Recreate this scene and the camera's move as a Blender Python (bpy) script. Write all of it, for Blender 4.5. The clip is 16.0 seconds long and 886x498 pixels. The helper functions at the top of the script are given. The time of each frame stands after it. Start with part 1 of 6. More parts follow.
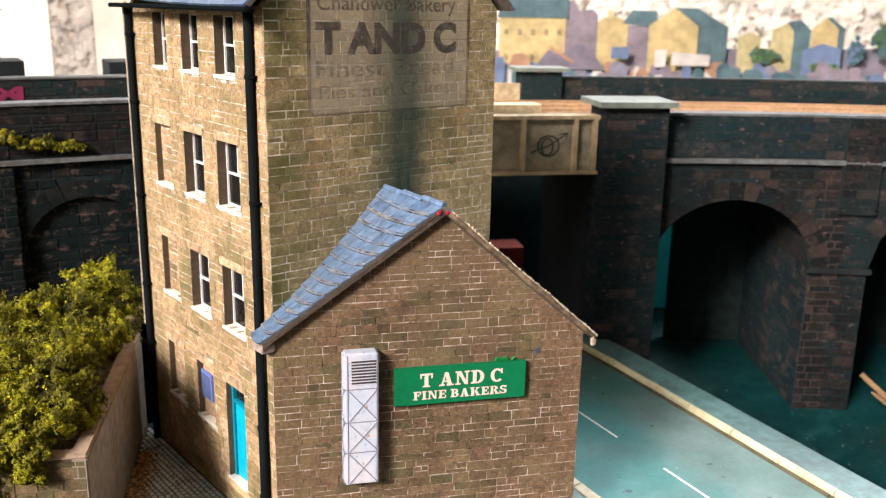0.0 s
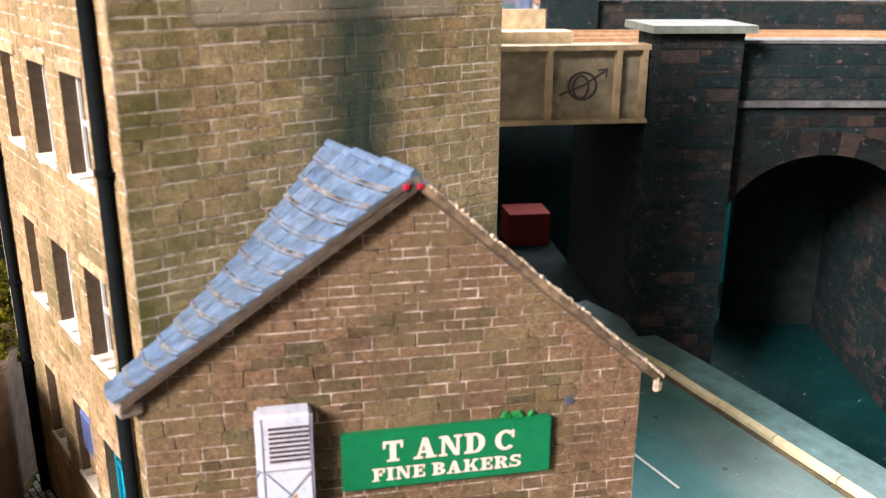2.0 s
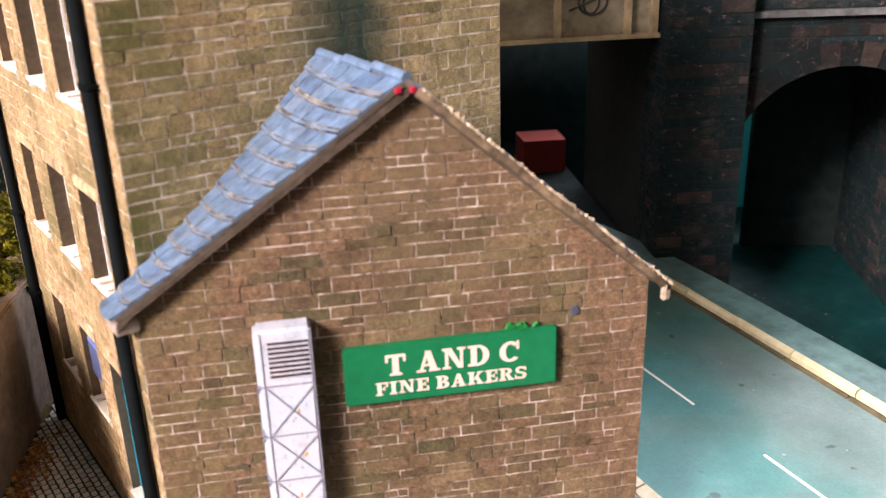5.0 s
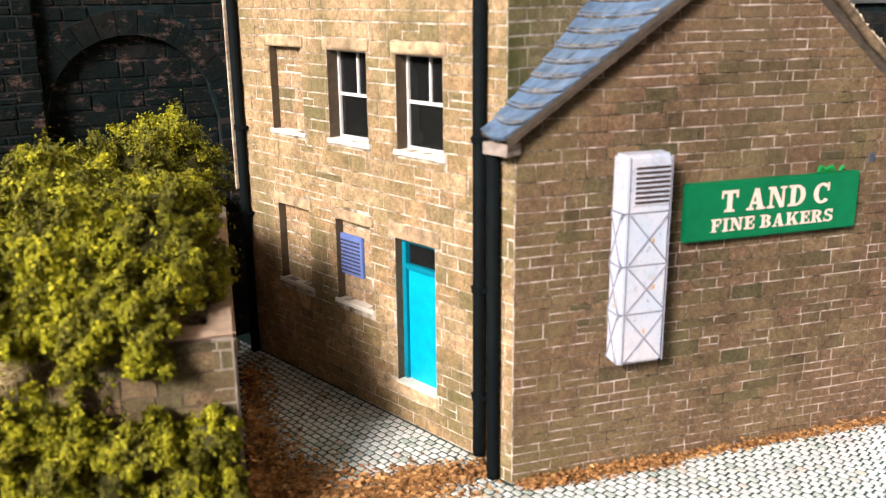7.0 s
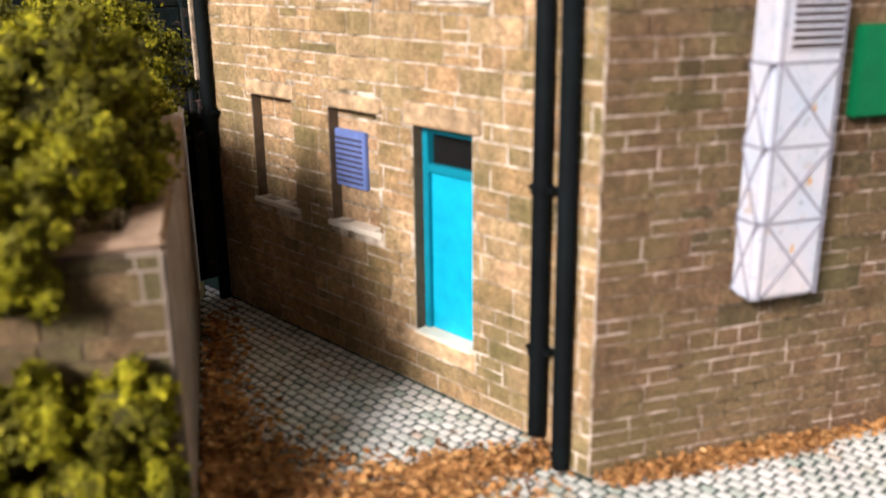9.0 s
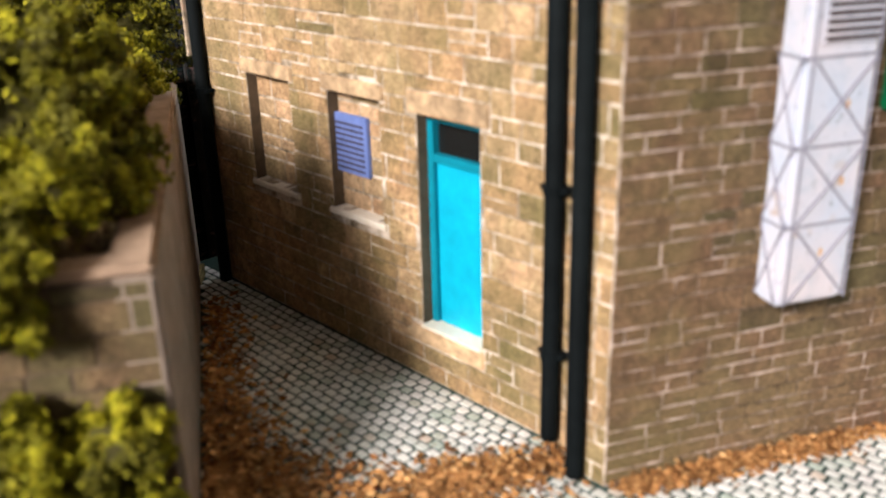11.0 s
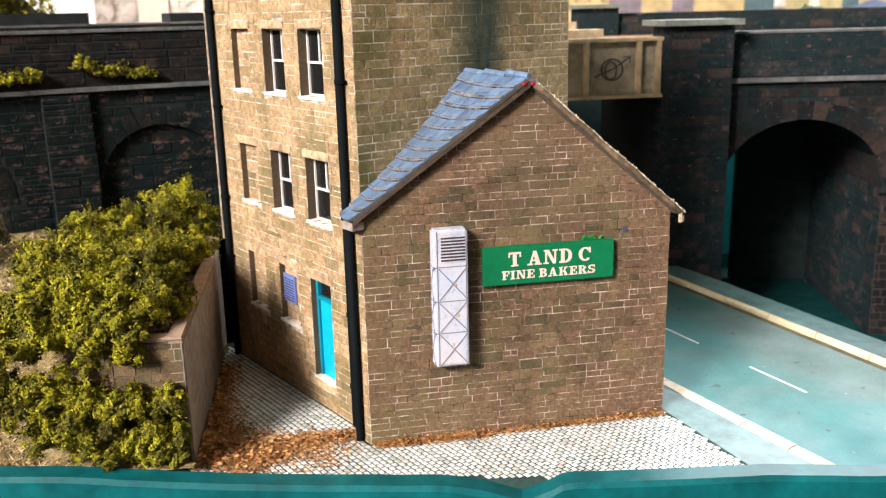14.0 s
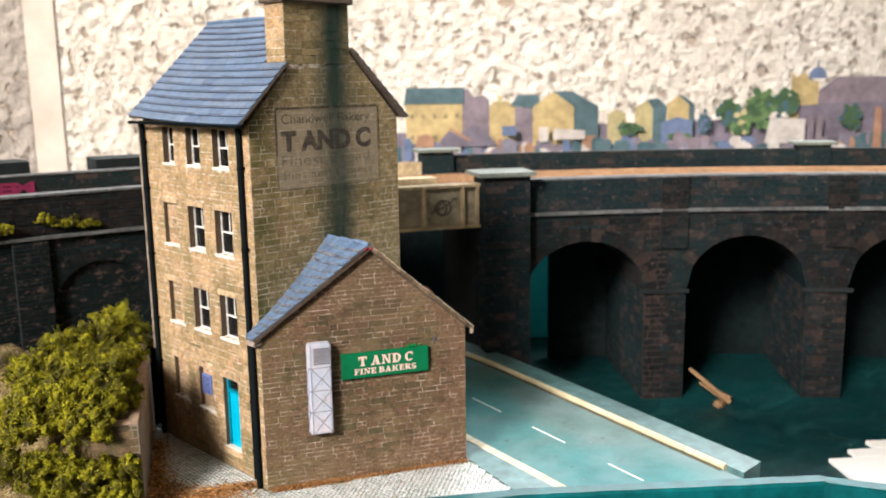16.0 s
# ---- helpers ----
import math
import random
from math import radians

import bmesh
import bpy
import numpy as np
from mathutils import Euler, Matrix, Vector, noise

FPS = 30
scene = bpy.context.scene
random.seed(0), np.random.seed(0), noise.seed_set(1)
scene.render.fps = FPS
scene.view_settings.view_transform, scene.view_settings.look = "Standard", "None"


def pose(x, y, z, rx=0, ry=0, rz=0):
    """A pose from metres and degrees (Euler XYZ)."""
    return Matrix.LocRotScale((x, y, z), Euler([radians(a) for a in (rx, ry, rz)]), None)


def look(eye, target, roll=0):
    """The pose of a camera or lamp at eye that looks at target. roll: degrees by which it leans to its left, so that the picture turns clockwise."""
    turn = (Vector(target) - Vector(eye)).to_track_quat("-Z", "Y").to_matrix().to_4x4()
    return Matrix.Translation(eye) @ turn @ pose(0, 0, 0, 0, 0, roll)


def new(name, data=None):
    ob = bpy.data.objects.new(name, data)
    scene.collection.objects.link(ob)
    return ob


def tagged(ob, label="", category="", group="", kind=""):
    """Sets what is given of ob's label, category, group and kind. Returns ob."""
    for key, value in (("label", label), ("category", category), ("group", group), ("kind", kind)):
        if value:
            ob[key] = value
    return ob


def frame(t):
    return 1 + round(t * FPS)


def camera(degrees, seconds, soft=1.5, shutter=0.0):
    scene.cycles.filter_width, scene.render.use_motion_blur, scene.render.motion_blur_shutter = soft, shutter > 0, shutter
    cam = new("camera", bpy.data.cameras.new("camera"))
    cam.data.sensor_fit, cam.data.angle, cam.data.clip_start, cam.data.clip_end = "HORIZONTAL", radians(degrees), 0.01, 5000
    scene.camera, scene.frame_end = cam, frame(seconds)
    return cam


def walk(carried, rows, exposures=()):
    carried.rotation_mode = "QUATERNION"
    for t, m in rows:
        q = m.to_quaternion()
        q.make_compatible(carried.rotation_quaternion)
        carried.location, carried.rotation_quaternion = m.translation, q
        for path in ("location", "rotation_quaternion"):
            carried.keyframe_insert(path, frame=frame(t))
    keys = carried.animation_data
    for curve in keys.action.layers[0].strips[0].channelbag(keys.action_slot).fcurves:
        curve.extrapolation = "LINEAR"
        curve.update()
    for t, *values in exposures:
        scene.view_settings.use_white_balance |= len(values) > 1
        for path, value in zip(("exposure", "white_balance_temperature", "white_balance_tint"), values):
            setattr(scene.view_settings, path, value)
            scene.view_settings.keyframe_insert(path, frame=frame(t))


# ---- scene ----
# A model-railway scene in N gauge (1:148). Lengths below are in centimetres; K turns them into metres.
K = 0.01
cam = camera(52.3, 16.0, soft=1.2)
PATH = [
    (0, (-5.464, -10.777, 7.86), (-4.239, -9.285, 7.338), 1.1),
    (0.5, (-4.329, -9.8, 7.429), (-3.114, -8.3, 6.908), 1.1),
    (1, (-3.39, -8.851, 7.002), (-2.194, -7.341, 6.465), 1.0),
    (1.5, (-2.562, -8.002, 6.972), (-1.381, -6.49, 6.409), 0.7),
    (2, (-2.05, -7.357, 6.95), (-0.891, -5.851, 6.327), 0.3),
    (2.5, (-1.538, -6.501, 6.72), (-0.403, -5.006, 6.03), -0.4),
    (3, (-0.732, -6.231, 6.987), (0.381, -4.745, 6.242), -0.9),
    (3.2, (-0.569, -6.276, 6.851), (0.534, -4.794, 6.083), -1.3),
    (5.3, (-2.538, -7.494, 6.502), (-1.45, -5.982, 5.772), -1.8),
    (5.5, (-3.172, -7.513, 6.319), (-2.061, -5.998, 5.632), -1.1),
    (6, (-4.277, -6.822, 6.11), (-3.118, -5.343, 5.425), -0.7),
    (6.5, (-5.001, -6.217, 5.496), (-3.772, -4.766, 4.874), -0.8),
    (7, (-5.746, -5.6, 4.619), (-4.426, -4.202, 4.069), -0.6),
    (7.5, (-5.773, -5.088, 3.413), (-4.405, -3.711, 2.931), -0.1),
    (8, (-5.359, -4.403, 3.228), (-4.003, -3.031, 2.701), -0.1),
    (8.5, (-4.681, -3.937, 3.142), (-3.352, -2.529, 2.64), 0.1),
    (9, (-4.187, -3.499, 3.253), (-2.876, -2.116, 2.647), -0.7),
    (9.5, (-3.815, -3.014, 3.55), (-2.526, -1.658, 2.844), -1.2),
    (9.7, (-3.702, -2.874, 3.43), (-2.422, -1.525, 2.695), -1.2),
    (11.8, (-4.515, -4.174, 3.953), (-3.26, -2.801, 3.219), -1.9),
    (12, (-4.79, -4.63, 4.267), (-3.543, -3.241, 3.549), -2.1),
    (12.5, (-5.192, -5.482, 4.653), (-3.931, -4.079, 3.989), -1.8),
    (13, (-5.229, -6.894, 5.024), (-3.987, -5.453, 4.407), -1.8),
    (13.5, (-5.646, -8.836, 5.273), (-4.449, -7.337, 4.706), -1.6),
    (14, (-6.264, -10.678, 6.09), (-5.102, -9.131, 5.583), -1.4),
    (14.5, (-6.852, -12.255, 6.724), (-5.685, -10.693, 6.278), -1.6),
    (15, (-7.597, -13.435, 7.421), (-6.387, -11.894, 7.023), -1.5),
    (15.5, (-8.7, -14.731, 8.231), (-7.409, -13.248, 7.864), -1.1),
    (16, (-9.916, -16.012, 8.555), (-8.536, -14.61, 8.194), -0.9),
]
cam.data.dof.use_dof, cam.data.dof.focus_distance, cam.data.dof.aperture_fstop = True, 12.2 * K, 60.0
EXPOSURES = [(0.0, 0.0, 6500, 10), (1.5, 0.12, 6450, 12), (3.0, 0.47, 6700, 19), (5.5, 0.2, 6650, 20), (6.5, 0.15, 6550, 13), (7.5, -0.02, 6350, 8), (8.5, -0.1, 6500, 12),
             (10.0, -0.1, 6500, 11), (13.0, -0.15, 6500, 10), (14.0, 0.05, 6500, 11), (15.5, -0.1, 6450, 9), (16.0, -0.22, 6450, 8)]
walk(cam, [(t, look(Vector(eye) * K, Vector(target) * K, roll)) for t, eye, target, roll in PATH], EXPOSURES)

# ---- light: a room with one big window, low sun through it ----
SUN = Vector((0.87, 0.23, -0.52)).normalized()
world = bpy.data.worlds.new("world")
scene.world = world
world.use_nodes = True
sky = world.node_tree.nodes.new("ShaderNodeTexSky")
sky.sky_type = "NISHITA"
sky.sun_disc = False
sky.sun_elevation = math.asin(-SUN.z)
sky.sun_rotation = math.atan2(-SUN.x, -SUN.y)
world.node_tree.links.new(sky.outputs[0], world.node_tree.nodes["Background"].inputs[0])
world.node_tree.nodes["Background"].inputs[1].default_value = 0.11

sun = new("sun", bpy.data.lights.new("sun", "SUN"))
sun.data.energy, sun.data.angle, sun.data.color = 6.9, radians(14.0), (1.0, 0.90, 0.83)
sun.matrix_world = look((0, 0, 0), SUN)

AX, BX = Vector((0.766, -0.643, 0)), Vector((0.643, 0.766, 0))   # along the room's back wall, and towards it


def room(a, b, z):
    return AX * a + BX * b + Vector((0, 0, z))


window_lamp = new("window_light", bpy.data.lights.new("window_light", "AREA"))
window_lamp.data.shape, window_lamp.data.size, window_lamp.data.size_y = "RECTANGLE", 1.3, 0.2
window_lamp.data.energy, window_lamp.data.color = 7.0, (1.0, 0.92, 0.87)
window_lamp.matrix_world = look(room(-71, -58, 56) * K, room(0, 0, 0) * K)
# unseen source assumed from the road's sheen; its window opening is added
north_lamp = new("assumed_high_light", bpy.data.lights.new("assumed_high_light", "AREA"))
north_lamp.data.shape, north_lamp.data.size, north_lamp.data.size_y = "RECTANGLE", 0.70, 0.40
north_lamp.data.energy, north_lamp.data.color = 15.0, (0.97, 0.98, 1.0)
north_lamp.matrix_world = look(room(26, 56, 45) * K, room(8, 0, 2) * K)


# ---- materials ----
class Mat:
    """A small builder of node materials. Coordinates are the place in centimetres."""

    def __init__(self, name, rough=0.8, metal=0.0, spec=0.3):
        self.m = bpy.data.materials.new(name)
        self.m.use_nodes = True
        self.n, self.l = self.m.node_tree.nodes, self.m.node_tree.links
        self.p = self.n["Principled BSDF"]
        self.p.inputs["Roughness"].default_value = rough
        self.p.inputs["Metallic"].default_value = metal
        self.p.inputs["Specular IOR Level"].default_value = spec
        geo = self.n.new("ShaderNodeNewGeometry")
        sc = self.n.new("ShaderNodeVectorMath")
        sc.operation = "SCALE"
        sc.inputs["Scale"].default_value = 1.0 / K
        self.l.new(geo.outputs["Position"], sc.inputs[0])
        self.cm = sc.outputs[0]
        self.island = geo.outputs["Random Per Island"]

    def random(self):
        return self.n.new("ShaderNodeObjectInfo").outputs["Random"]

    def noise(self, scale, detail=4.0, rough=0.6, vec=None, stretch=None):
        v = vec or self.cm
        if stretch:
            mp = self.n.new("ShaderNodeMapping")
            mp.inputs["Scale"].default_value = stretch
            self.l.new(v, mp.inputs[0])
            v = mp.outputs[0]
        t = self.n.new("ShaderNodeTexNoise")
        t.inputs["Scale"].default_value, t.inputs["Detail"].default_value, t.inputs["Roughness"].default_value = scale, detail, rough
        self.l.new(v, t.inputs["Vector"])
        return t.outputs["Fac"]

    def ramp(self, fac, *stops):
        r = self.n.new("ShaderNodeValToRGB")
        els = r.color_ramp.elements
        while len(els) < len(stops):
            els.new(0.5)
        for e, (at, col) in zip(els, stops):
            e.position = at
            e.color = (*col, 1.0) if isinstance(col, tuple) else (col, col, col, 1.0)
        self.l.new(fac, r.inputs[0])
        return r.outputs[0]

    def mix(self, fac, a, b, how="MIX"):
        x = self.n.new("ShaderNodeMix")
        x.data_type, x.blend_type = "RGBA", how
        for socket, value in ((x.inputs[0], fac), (x.inputs[6], a), (x.inputs[7], b)):
            if isinstance(value, tuple):
                socket.default_value = (*value, 1.0)
            elif isinstance(value, (int, float)):
                socket.default_value = value
            else:
                self.l.new(value, socket)
        return x.outputs[2]

    def math(self, op, a, b=0.0, clamp=False):
        x = self.n.new("ShaderNodeMath")
        x.operation, x.use_clamp = op, clamp
        for socket, value in zip(x.inputs, (a, b)):
            if isinstance(value, (int, float)):
                socket.default_value = value
            else:
                self.l.new(value, socket)
        return x.outputs[0]

    def axis(self, n):
        s = self.n.new("ShaderNodeSeparateXYZ")
        self.l.new(self.cm, s.inputs[0])
        return s.outputs[n]

    def band(self, value, lo, hi, soft):
        """1 between lo and hi, falling to 0 over soft."""
        up = self.n.new("ShaderNodeMapRange")
        up.inputs[1].default_value, up.inputs[2].default_value = lo - soft, lo + soft
        down = self.n.new("ShaderNodeMapRange")
        down.inputs[1].default_value, down.inputs[2].default_value = hi - soft, hi + soft
        down.inputs[3].default_value, down.inputs[4].default_value = 1.0, 0.0
        self.l.new(value, up.inputs[0])
        self.l.new(value, down.inputs[0])
        return self.math("MULTIPLY", up.outputs[0], down.outputs[0])

    def color(self, col):
        if isinstance(col, tuple):
            self.p.inputs["Base Color"].default_value = (*col, 1.0)
        else:
            self.l.new(col, self.p.inputs["Base Color"])
        return self

    def bump(self, height, strength=0.4, depth=0.02):
        b = self.n.new("ShaderNodeBump")
        b.inputs["Strength"].default_value, b.inputs["Distance"].default_value = strength, depth * K
        self.l.new(height, b.inputs["Height"])
        self.l.new(b.outputs[0], self.p.inputs["Normal"])
        return self

    def rough(self, value):
        self.l.new(value, self.p.inputs["Roughness"])
        return self


def weathered(m, base, stain=True, sign=True):
    """The soot streak below the chimney and the pale wash of the painted sign."""
    if stain:
        x, z = m.axis(0), m.axis(2)
        wob = m.math("MULTIPLY", m.math("SUBTRACT", m.noise(0.7, 3), 0.5), 0.5)
        s = m.band(m.math("ADD", x, wob), 2.08, 2.92, 0.3)
        s = m.math("MULTIPLY", s, m.band(z, 3.4, 12.0, 1.6))
        s = m.math("MULTIPLY", s, m.ramp(m.noise(3.0, 5, stretch=(1, 1, 0.25)), (0.25, 0.80), (0.6, 1.0)))
        base = m.mix(s, base, (0.022, 0.045, 0.036))
    if sign:
        x, z = m.axis(0), m.axis(2)
        s = m.math("MULTIPLY", m.band(x, 0.90, 3.70, 0.02), m.band(z, 6.38, 8.09, 0.02))
        s = m.math("MULTIPLY", s, m.ramp(m.noise(5.0, 4), (0.3, 0.35), (0.65, 0.75)))
        s = m.math("MULTIPLY", s, m.ramp(m.band(x, 2.05, 3.0, 0.3), (0.0, 1.0), (1.0, 0.25)))
        base = m.mix(s, base, (0.36, 0.31, 0.245))
    return base


def stone_mat(name, tones, stain=False, per_island=False, algae=0.0, sign=False, patch_at=None, damp_shade=0.5):
    m = Mat(name, 0.82, spec=0.25)
    r = m.island if per_island else m.random()
    base = m.ramp(r, *[(i / (len(tones) - 1), c) for i, c in enumerate(tones)])
    grain = m.noise(14, 5, 0.7)
    base = m.mix(0.6, base, m.ramp(grain, (0.34, 0.2), (0.66, 0.82)), "OVERLAY")
    patch = m.noise(4.5, 4, 0.65)
    base = m.mix(0.4, base, m.ramp(patch, (0.34, 0.26), (0.66, 0.78)), "OVERLAY")
    blotch = m.noise(1.1, 3)
    base = m.mix(m.ramp(blotch, (0.45, 0.0), (0.75, 0.5)), base, (0.17, 0.15, 0.07))
    drip = m.noise(1.7, 4, 0.6, stretch=(1, 1, 0.35))
    base = m.mix(m.ramp(drip, (0.50, 0.0), (0.68, damp_shade)), base, (0.13, 0.115, 0.055))
    base = m.mix(0.55, base, m.ramp(m.noise(38, 4, 0.8), (0.32, 0.14), (0.68, 0.86)), "OVERLAY")
    base = m.mix(m.ramp(m.noise(9, 3, 0.75), (0.60, 0.0), (0.70, 0.55)), base, tuple(0.33 * v for v in tones[0]))
    if algae:
        x = m.axis(0)
        a = m.math("MULTIPLY", m.band(x, -0.5, 0.75, 0.35), m.ramp(m.noise(2.2, 4), (0.35, 0.0), (0.62, 1.0)))
        base = m.mix(m.math("MULTIPLY", a, algae), base, (0.10, 0.10, 0.03))
    base = weathered(m, base, stain, sign)
    if patch_at:
        f = m.math("MULTIPLY", m.band(m.axis(0), patch_at - 0.25, patch_at + 0.35, 0.35), m.band(m.axis(2), 2.9, 5.6, 0.5))
        base = m.mix(m.math("MULTIPLY", f, m.ramp(m.noise(2.5, 4), (0.35, 0.1), (0.65, 0.75))), base, (0.13, 0.10, 0.055))
    m.color(base)
    return m.bump(m.noise(20, 5, 0.75), 0.8, 0.02).m


SAND = [(0.202, 0.149, 0.076), (0.444, 0.298, 0.180), (0.364, 0.223, 0.128), (0.263, 0.186, 0.095), (0.505, 0.339, 0.205), (0.323, 0.209, 0.110), (0.424, 0.265, 0.152)]
M_STONE = stone_mat("buff_sandstone", [(1.10 * r, 1.10 * g, 1.08 * b) for r, g, b in SAND], algae=0.4, damp_shade=0.4)
M_STONE_TOWER = stone_mat("stained_sandstone", [(0.81 * r, 0.93 * g, 0.84 * b) for r, g, b in SAND], stain=True, algae=1.0, sign=True, damp_shade=0.6)
M_BRICKUP = stone_mat("infill_sandstone", SAND)
PINK = [(0.58 * r, 0.555 * g, 0.545 * b) for r, g, b in ((0.125, 0.088, 0.046), (0.275, 0.170, 0.105), (0.215, 0.138, 0.080), (0.150, 0.108, 0.058), (0.305, 0.200, 0.118), (0.118, 0.100, 0.052), (0.250, 0.152, 0.098), (0.185, 0.130, 0.070))]
M_STONE_WALL = stone_mat("brown_wall_stone", PINK)
M_STONE_ANNEX = stone_mat("brown_sandstone", PINK, algae=0.3, patch_at=2.3, damp_shade=0.12)


def plain(name, col, rough=0.7, grain=0.15, scale=12.0, spec=0.3, metal=0.0, bump=0.3):
    m = Mat(name, rough, metal, spec)
    n = m.noise(scale, 5, 0.65)
    big = m.noise(scale * 0.12, 3)
    c = m.mix(grain, col, m.ramp(n, (0.3, 0.1), (0.7, 0.9)), "OVERLAY")
    c = m.mix(grain, c, m.ramp(big, (0.3, 0.15), (0.7, 0.85)), "OVERLAY")
    m.color(c)
    m.bump(n, bump, 0.01)
    return m.m


def mortar_mat(tower=False, grimy=False):
    m = Mat("grimy_mortar" if grimy else "patchy_mortar", 0.9, spec=0.2)
    n = m.noise(5.5, 5, 0.7)
    if grimy:
        c = m.ramp(m.noise(3.2, 5, 0.75), (0.37, (0.035, 0.027, 0.018)), (0.44, (0.13, 0.098, 0.07)), (0.51, (0.29, 0.225, 0.19)), (0.62, (0.60, 0.50, 0.46)))
    else:
        c = m.ramp(n, (0.34, (0.12, 0.09, 0.055)), (0.46, (0.34, 0.28, 0.21)), (0.60, (0.68, 0.60, 0.52)))
    if tower:
        c = weathered(m, c)
    return m.color(c).bump(m.noise(24, 4), 0.4, 0.01).m


M_MORTAR = mortar_mat()
M_MORTAR_ANNEX = mortar_mat(grimy=True)
M_MORTAR_TOWER = mortar_mat(True)
# stone brown darkened for the shade inside the window and door openings
M_REVEAL = plain("brown_reveal_shade", (0.10, 0.073, 0.048), 0.9, 0.3, 14)
M_LINTEL = plain("dressed_buff_stone", (0.43, 0.305, 0.185), 0.85, 0.6, 9)
M_SILL = plain("chalky_white_sill", (0.78, 0.72, 0.62), 0.8, 0.25, 14)
M_BLACK = plain("black_paint", (0.004, 0.006, 0.007), 0.75, 0.3, 10, 0.06)
M_CYAN = plain("cyan_door_paint", (0.0, 0.37, 0.56), 0.5, 0.15, 9)
M_CYAN_DARK = plain("teal_frame_paint", (0.0, 0.20, 0.29), 0.5, 0.15, 9)
M_WHITE = plain("white_frame_paint", (0.74, 0.72, 0.70), 0.6, 0.15, 14)
M_BLUE = plain("blue_vent_paint", (0.13, 0.19, 0.45), 0.6, 0.2, 14)
M_VENT_DARK = plain("dark_slot", (0.05, 0.05, 0.09), 0.8, 0.2, 14)
M_GREEN = plain("green_sign_paint", (0.0, 0.145, 0.055), 0.45, 0.15, 8, 0.4)
M_GREEN_EDGE = plain("bright_green_edge", (0.01, 0.22, 0.05), 0.6, 0.3, 8)
M_LETTER = plain("pale_pink_lettering", (0.80, 0.58, 0.52), 0.7, 0.1, 14)
def duct_mat():
    m = Mat("pale_grey_duct", 0.4, spec=0.45)
    c = m.ramp(m.noise(1.6, 4, 0.6), (0.35, (0.46, 0.53, 0.66)), (0.65, (0.60, 0.57, 0.63)))
    c = m.mix(m.ramp(m.noise(3.0, 5, 0.7, stretch=(1, 1, 0.25)), (0.52, 0.0), (0.72, 0.6)), c, (0.33, 0.36, 0.43))
    c = m.mix(m.ramp(m.noise(6.0, 5, 0.75), (0.52, 0.0), (0.66, 0.45)), c, (0.30, 0.40, 0.50))
    c = m.mix(m.ramp(m.noise(5.0, 4, 0.7), (0.63, 0.0), (0.71, 0.6)), c, (0.40, 0.27, 0.18))
    c = m.mix(m.ramp(m.noise(24.0, 3, 0.6), (0.64, 0.0), (0.70, 0.6)), c, (0.14, 0.15, 0.18))
    return m.color(c).bump(m.noise(14, 4), 0.25, 0.01).m


M_DUCT = duct_mat()
M_DUCT_LINE = plain("grey_bracing", (0.22, 0.22, 0.28), 0.6, 0.15, 12)
M_LOUVRE = plain("brown_louvre_slot", (0.055, 0.04, 0.042), 0.8, 0.2, 14)
M_RUST = plain("rust_spot", (0.55, 0.30, 0.10), 0.9, 0.3, 14)
M_CARD = plain("grey_card_edge", (0.125, 0.098, 0.078), 0.9, 0.45, 16)
M_CARD_PALE = plain("torn_pale_card", (0.50, 0.41, 0.31), 0.95, 0.6, 20)
M_VERGE_TAN = plain("tan_card_roll", (0.14, 0.098, 0.062), 0.9, 0.8, 9)
M_VERGE_DARK = plain("dark_card_verge", (0.06, 0.043, 0.032), 0.9, 0.5, 14)
M_VERGE = plain("brown_card_verge", (0.11, 0.08, 0.058), 0.9, 0.4, 14)
M_BOARD_END = plain("pale_card_end", (0.27, 0.22, 0.19), 0.9, 0.4, 14)
M_RED_BOX = plain("dark_red_card", (0.20, 0.024, 0.018), 0.8, 0.2, 5)
M_RED = plain("red_card_corner", (0.55, 0.02, 0.06), 0.8, 0.2, 14)
# near-black, so the rooms behind the panes look unlit
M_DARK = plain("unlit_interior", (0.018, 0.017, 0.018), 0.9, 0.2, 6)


def faded_paint(name, col, lo, hi):
    """Old paint worn through to the stone in places."""
    m = Mat(name, 0.85, spec=0.2)
    m.color(m.mix(0.3, col, m.ramp(m.noise(16, 4), (0.3, 0.2), (0.7, 0.8)), "OVERLAY"))
    m.l.new(m.ramp(m.noise(7, 5, 0.7), (0.36, lo), (0.62, hi)), m.p.inputs["Alpha"])
    return m.m


M_GHOST = faded_paint("faded_black_lettering", (0.075, 0.065, 0.058), 0.42, 0.88)
M_GHOST_MID = faded_paint("worn_dark_lettering", (0.09, 0.075, 0.06), 0.25, 0.8)
M_GHOST_PALE = faded_paint("worn_brown_lettering", (0.11, 0.09, 0.07), 0.04, 0.44)
M_WALLTOP = plain("brown_retaining_wall", (0.36, 0.26, 0.19), 0.9, 0.35, 7)
M_WALL_GREY = plain("grey_brown_plaster", (0.26, 0.21, 0.175), 0.9, 0.35, 6)
# teal brightened in colour for the light falling behind the arches
M_TEAL_WALL = plain("lit_teal_board", (0.04, 0.62, 0.65), 0.5, 0.2, 2)
M_TEAL = plain("glossy_teal_paint", (0.002, 0.088, 0.098), 0.42, 0.4, 3, 0.2, bump=0.9)
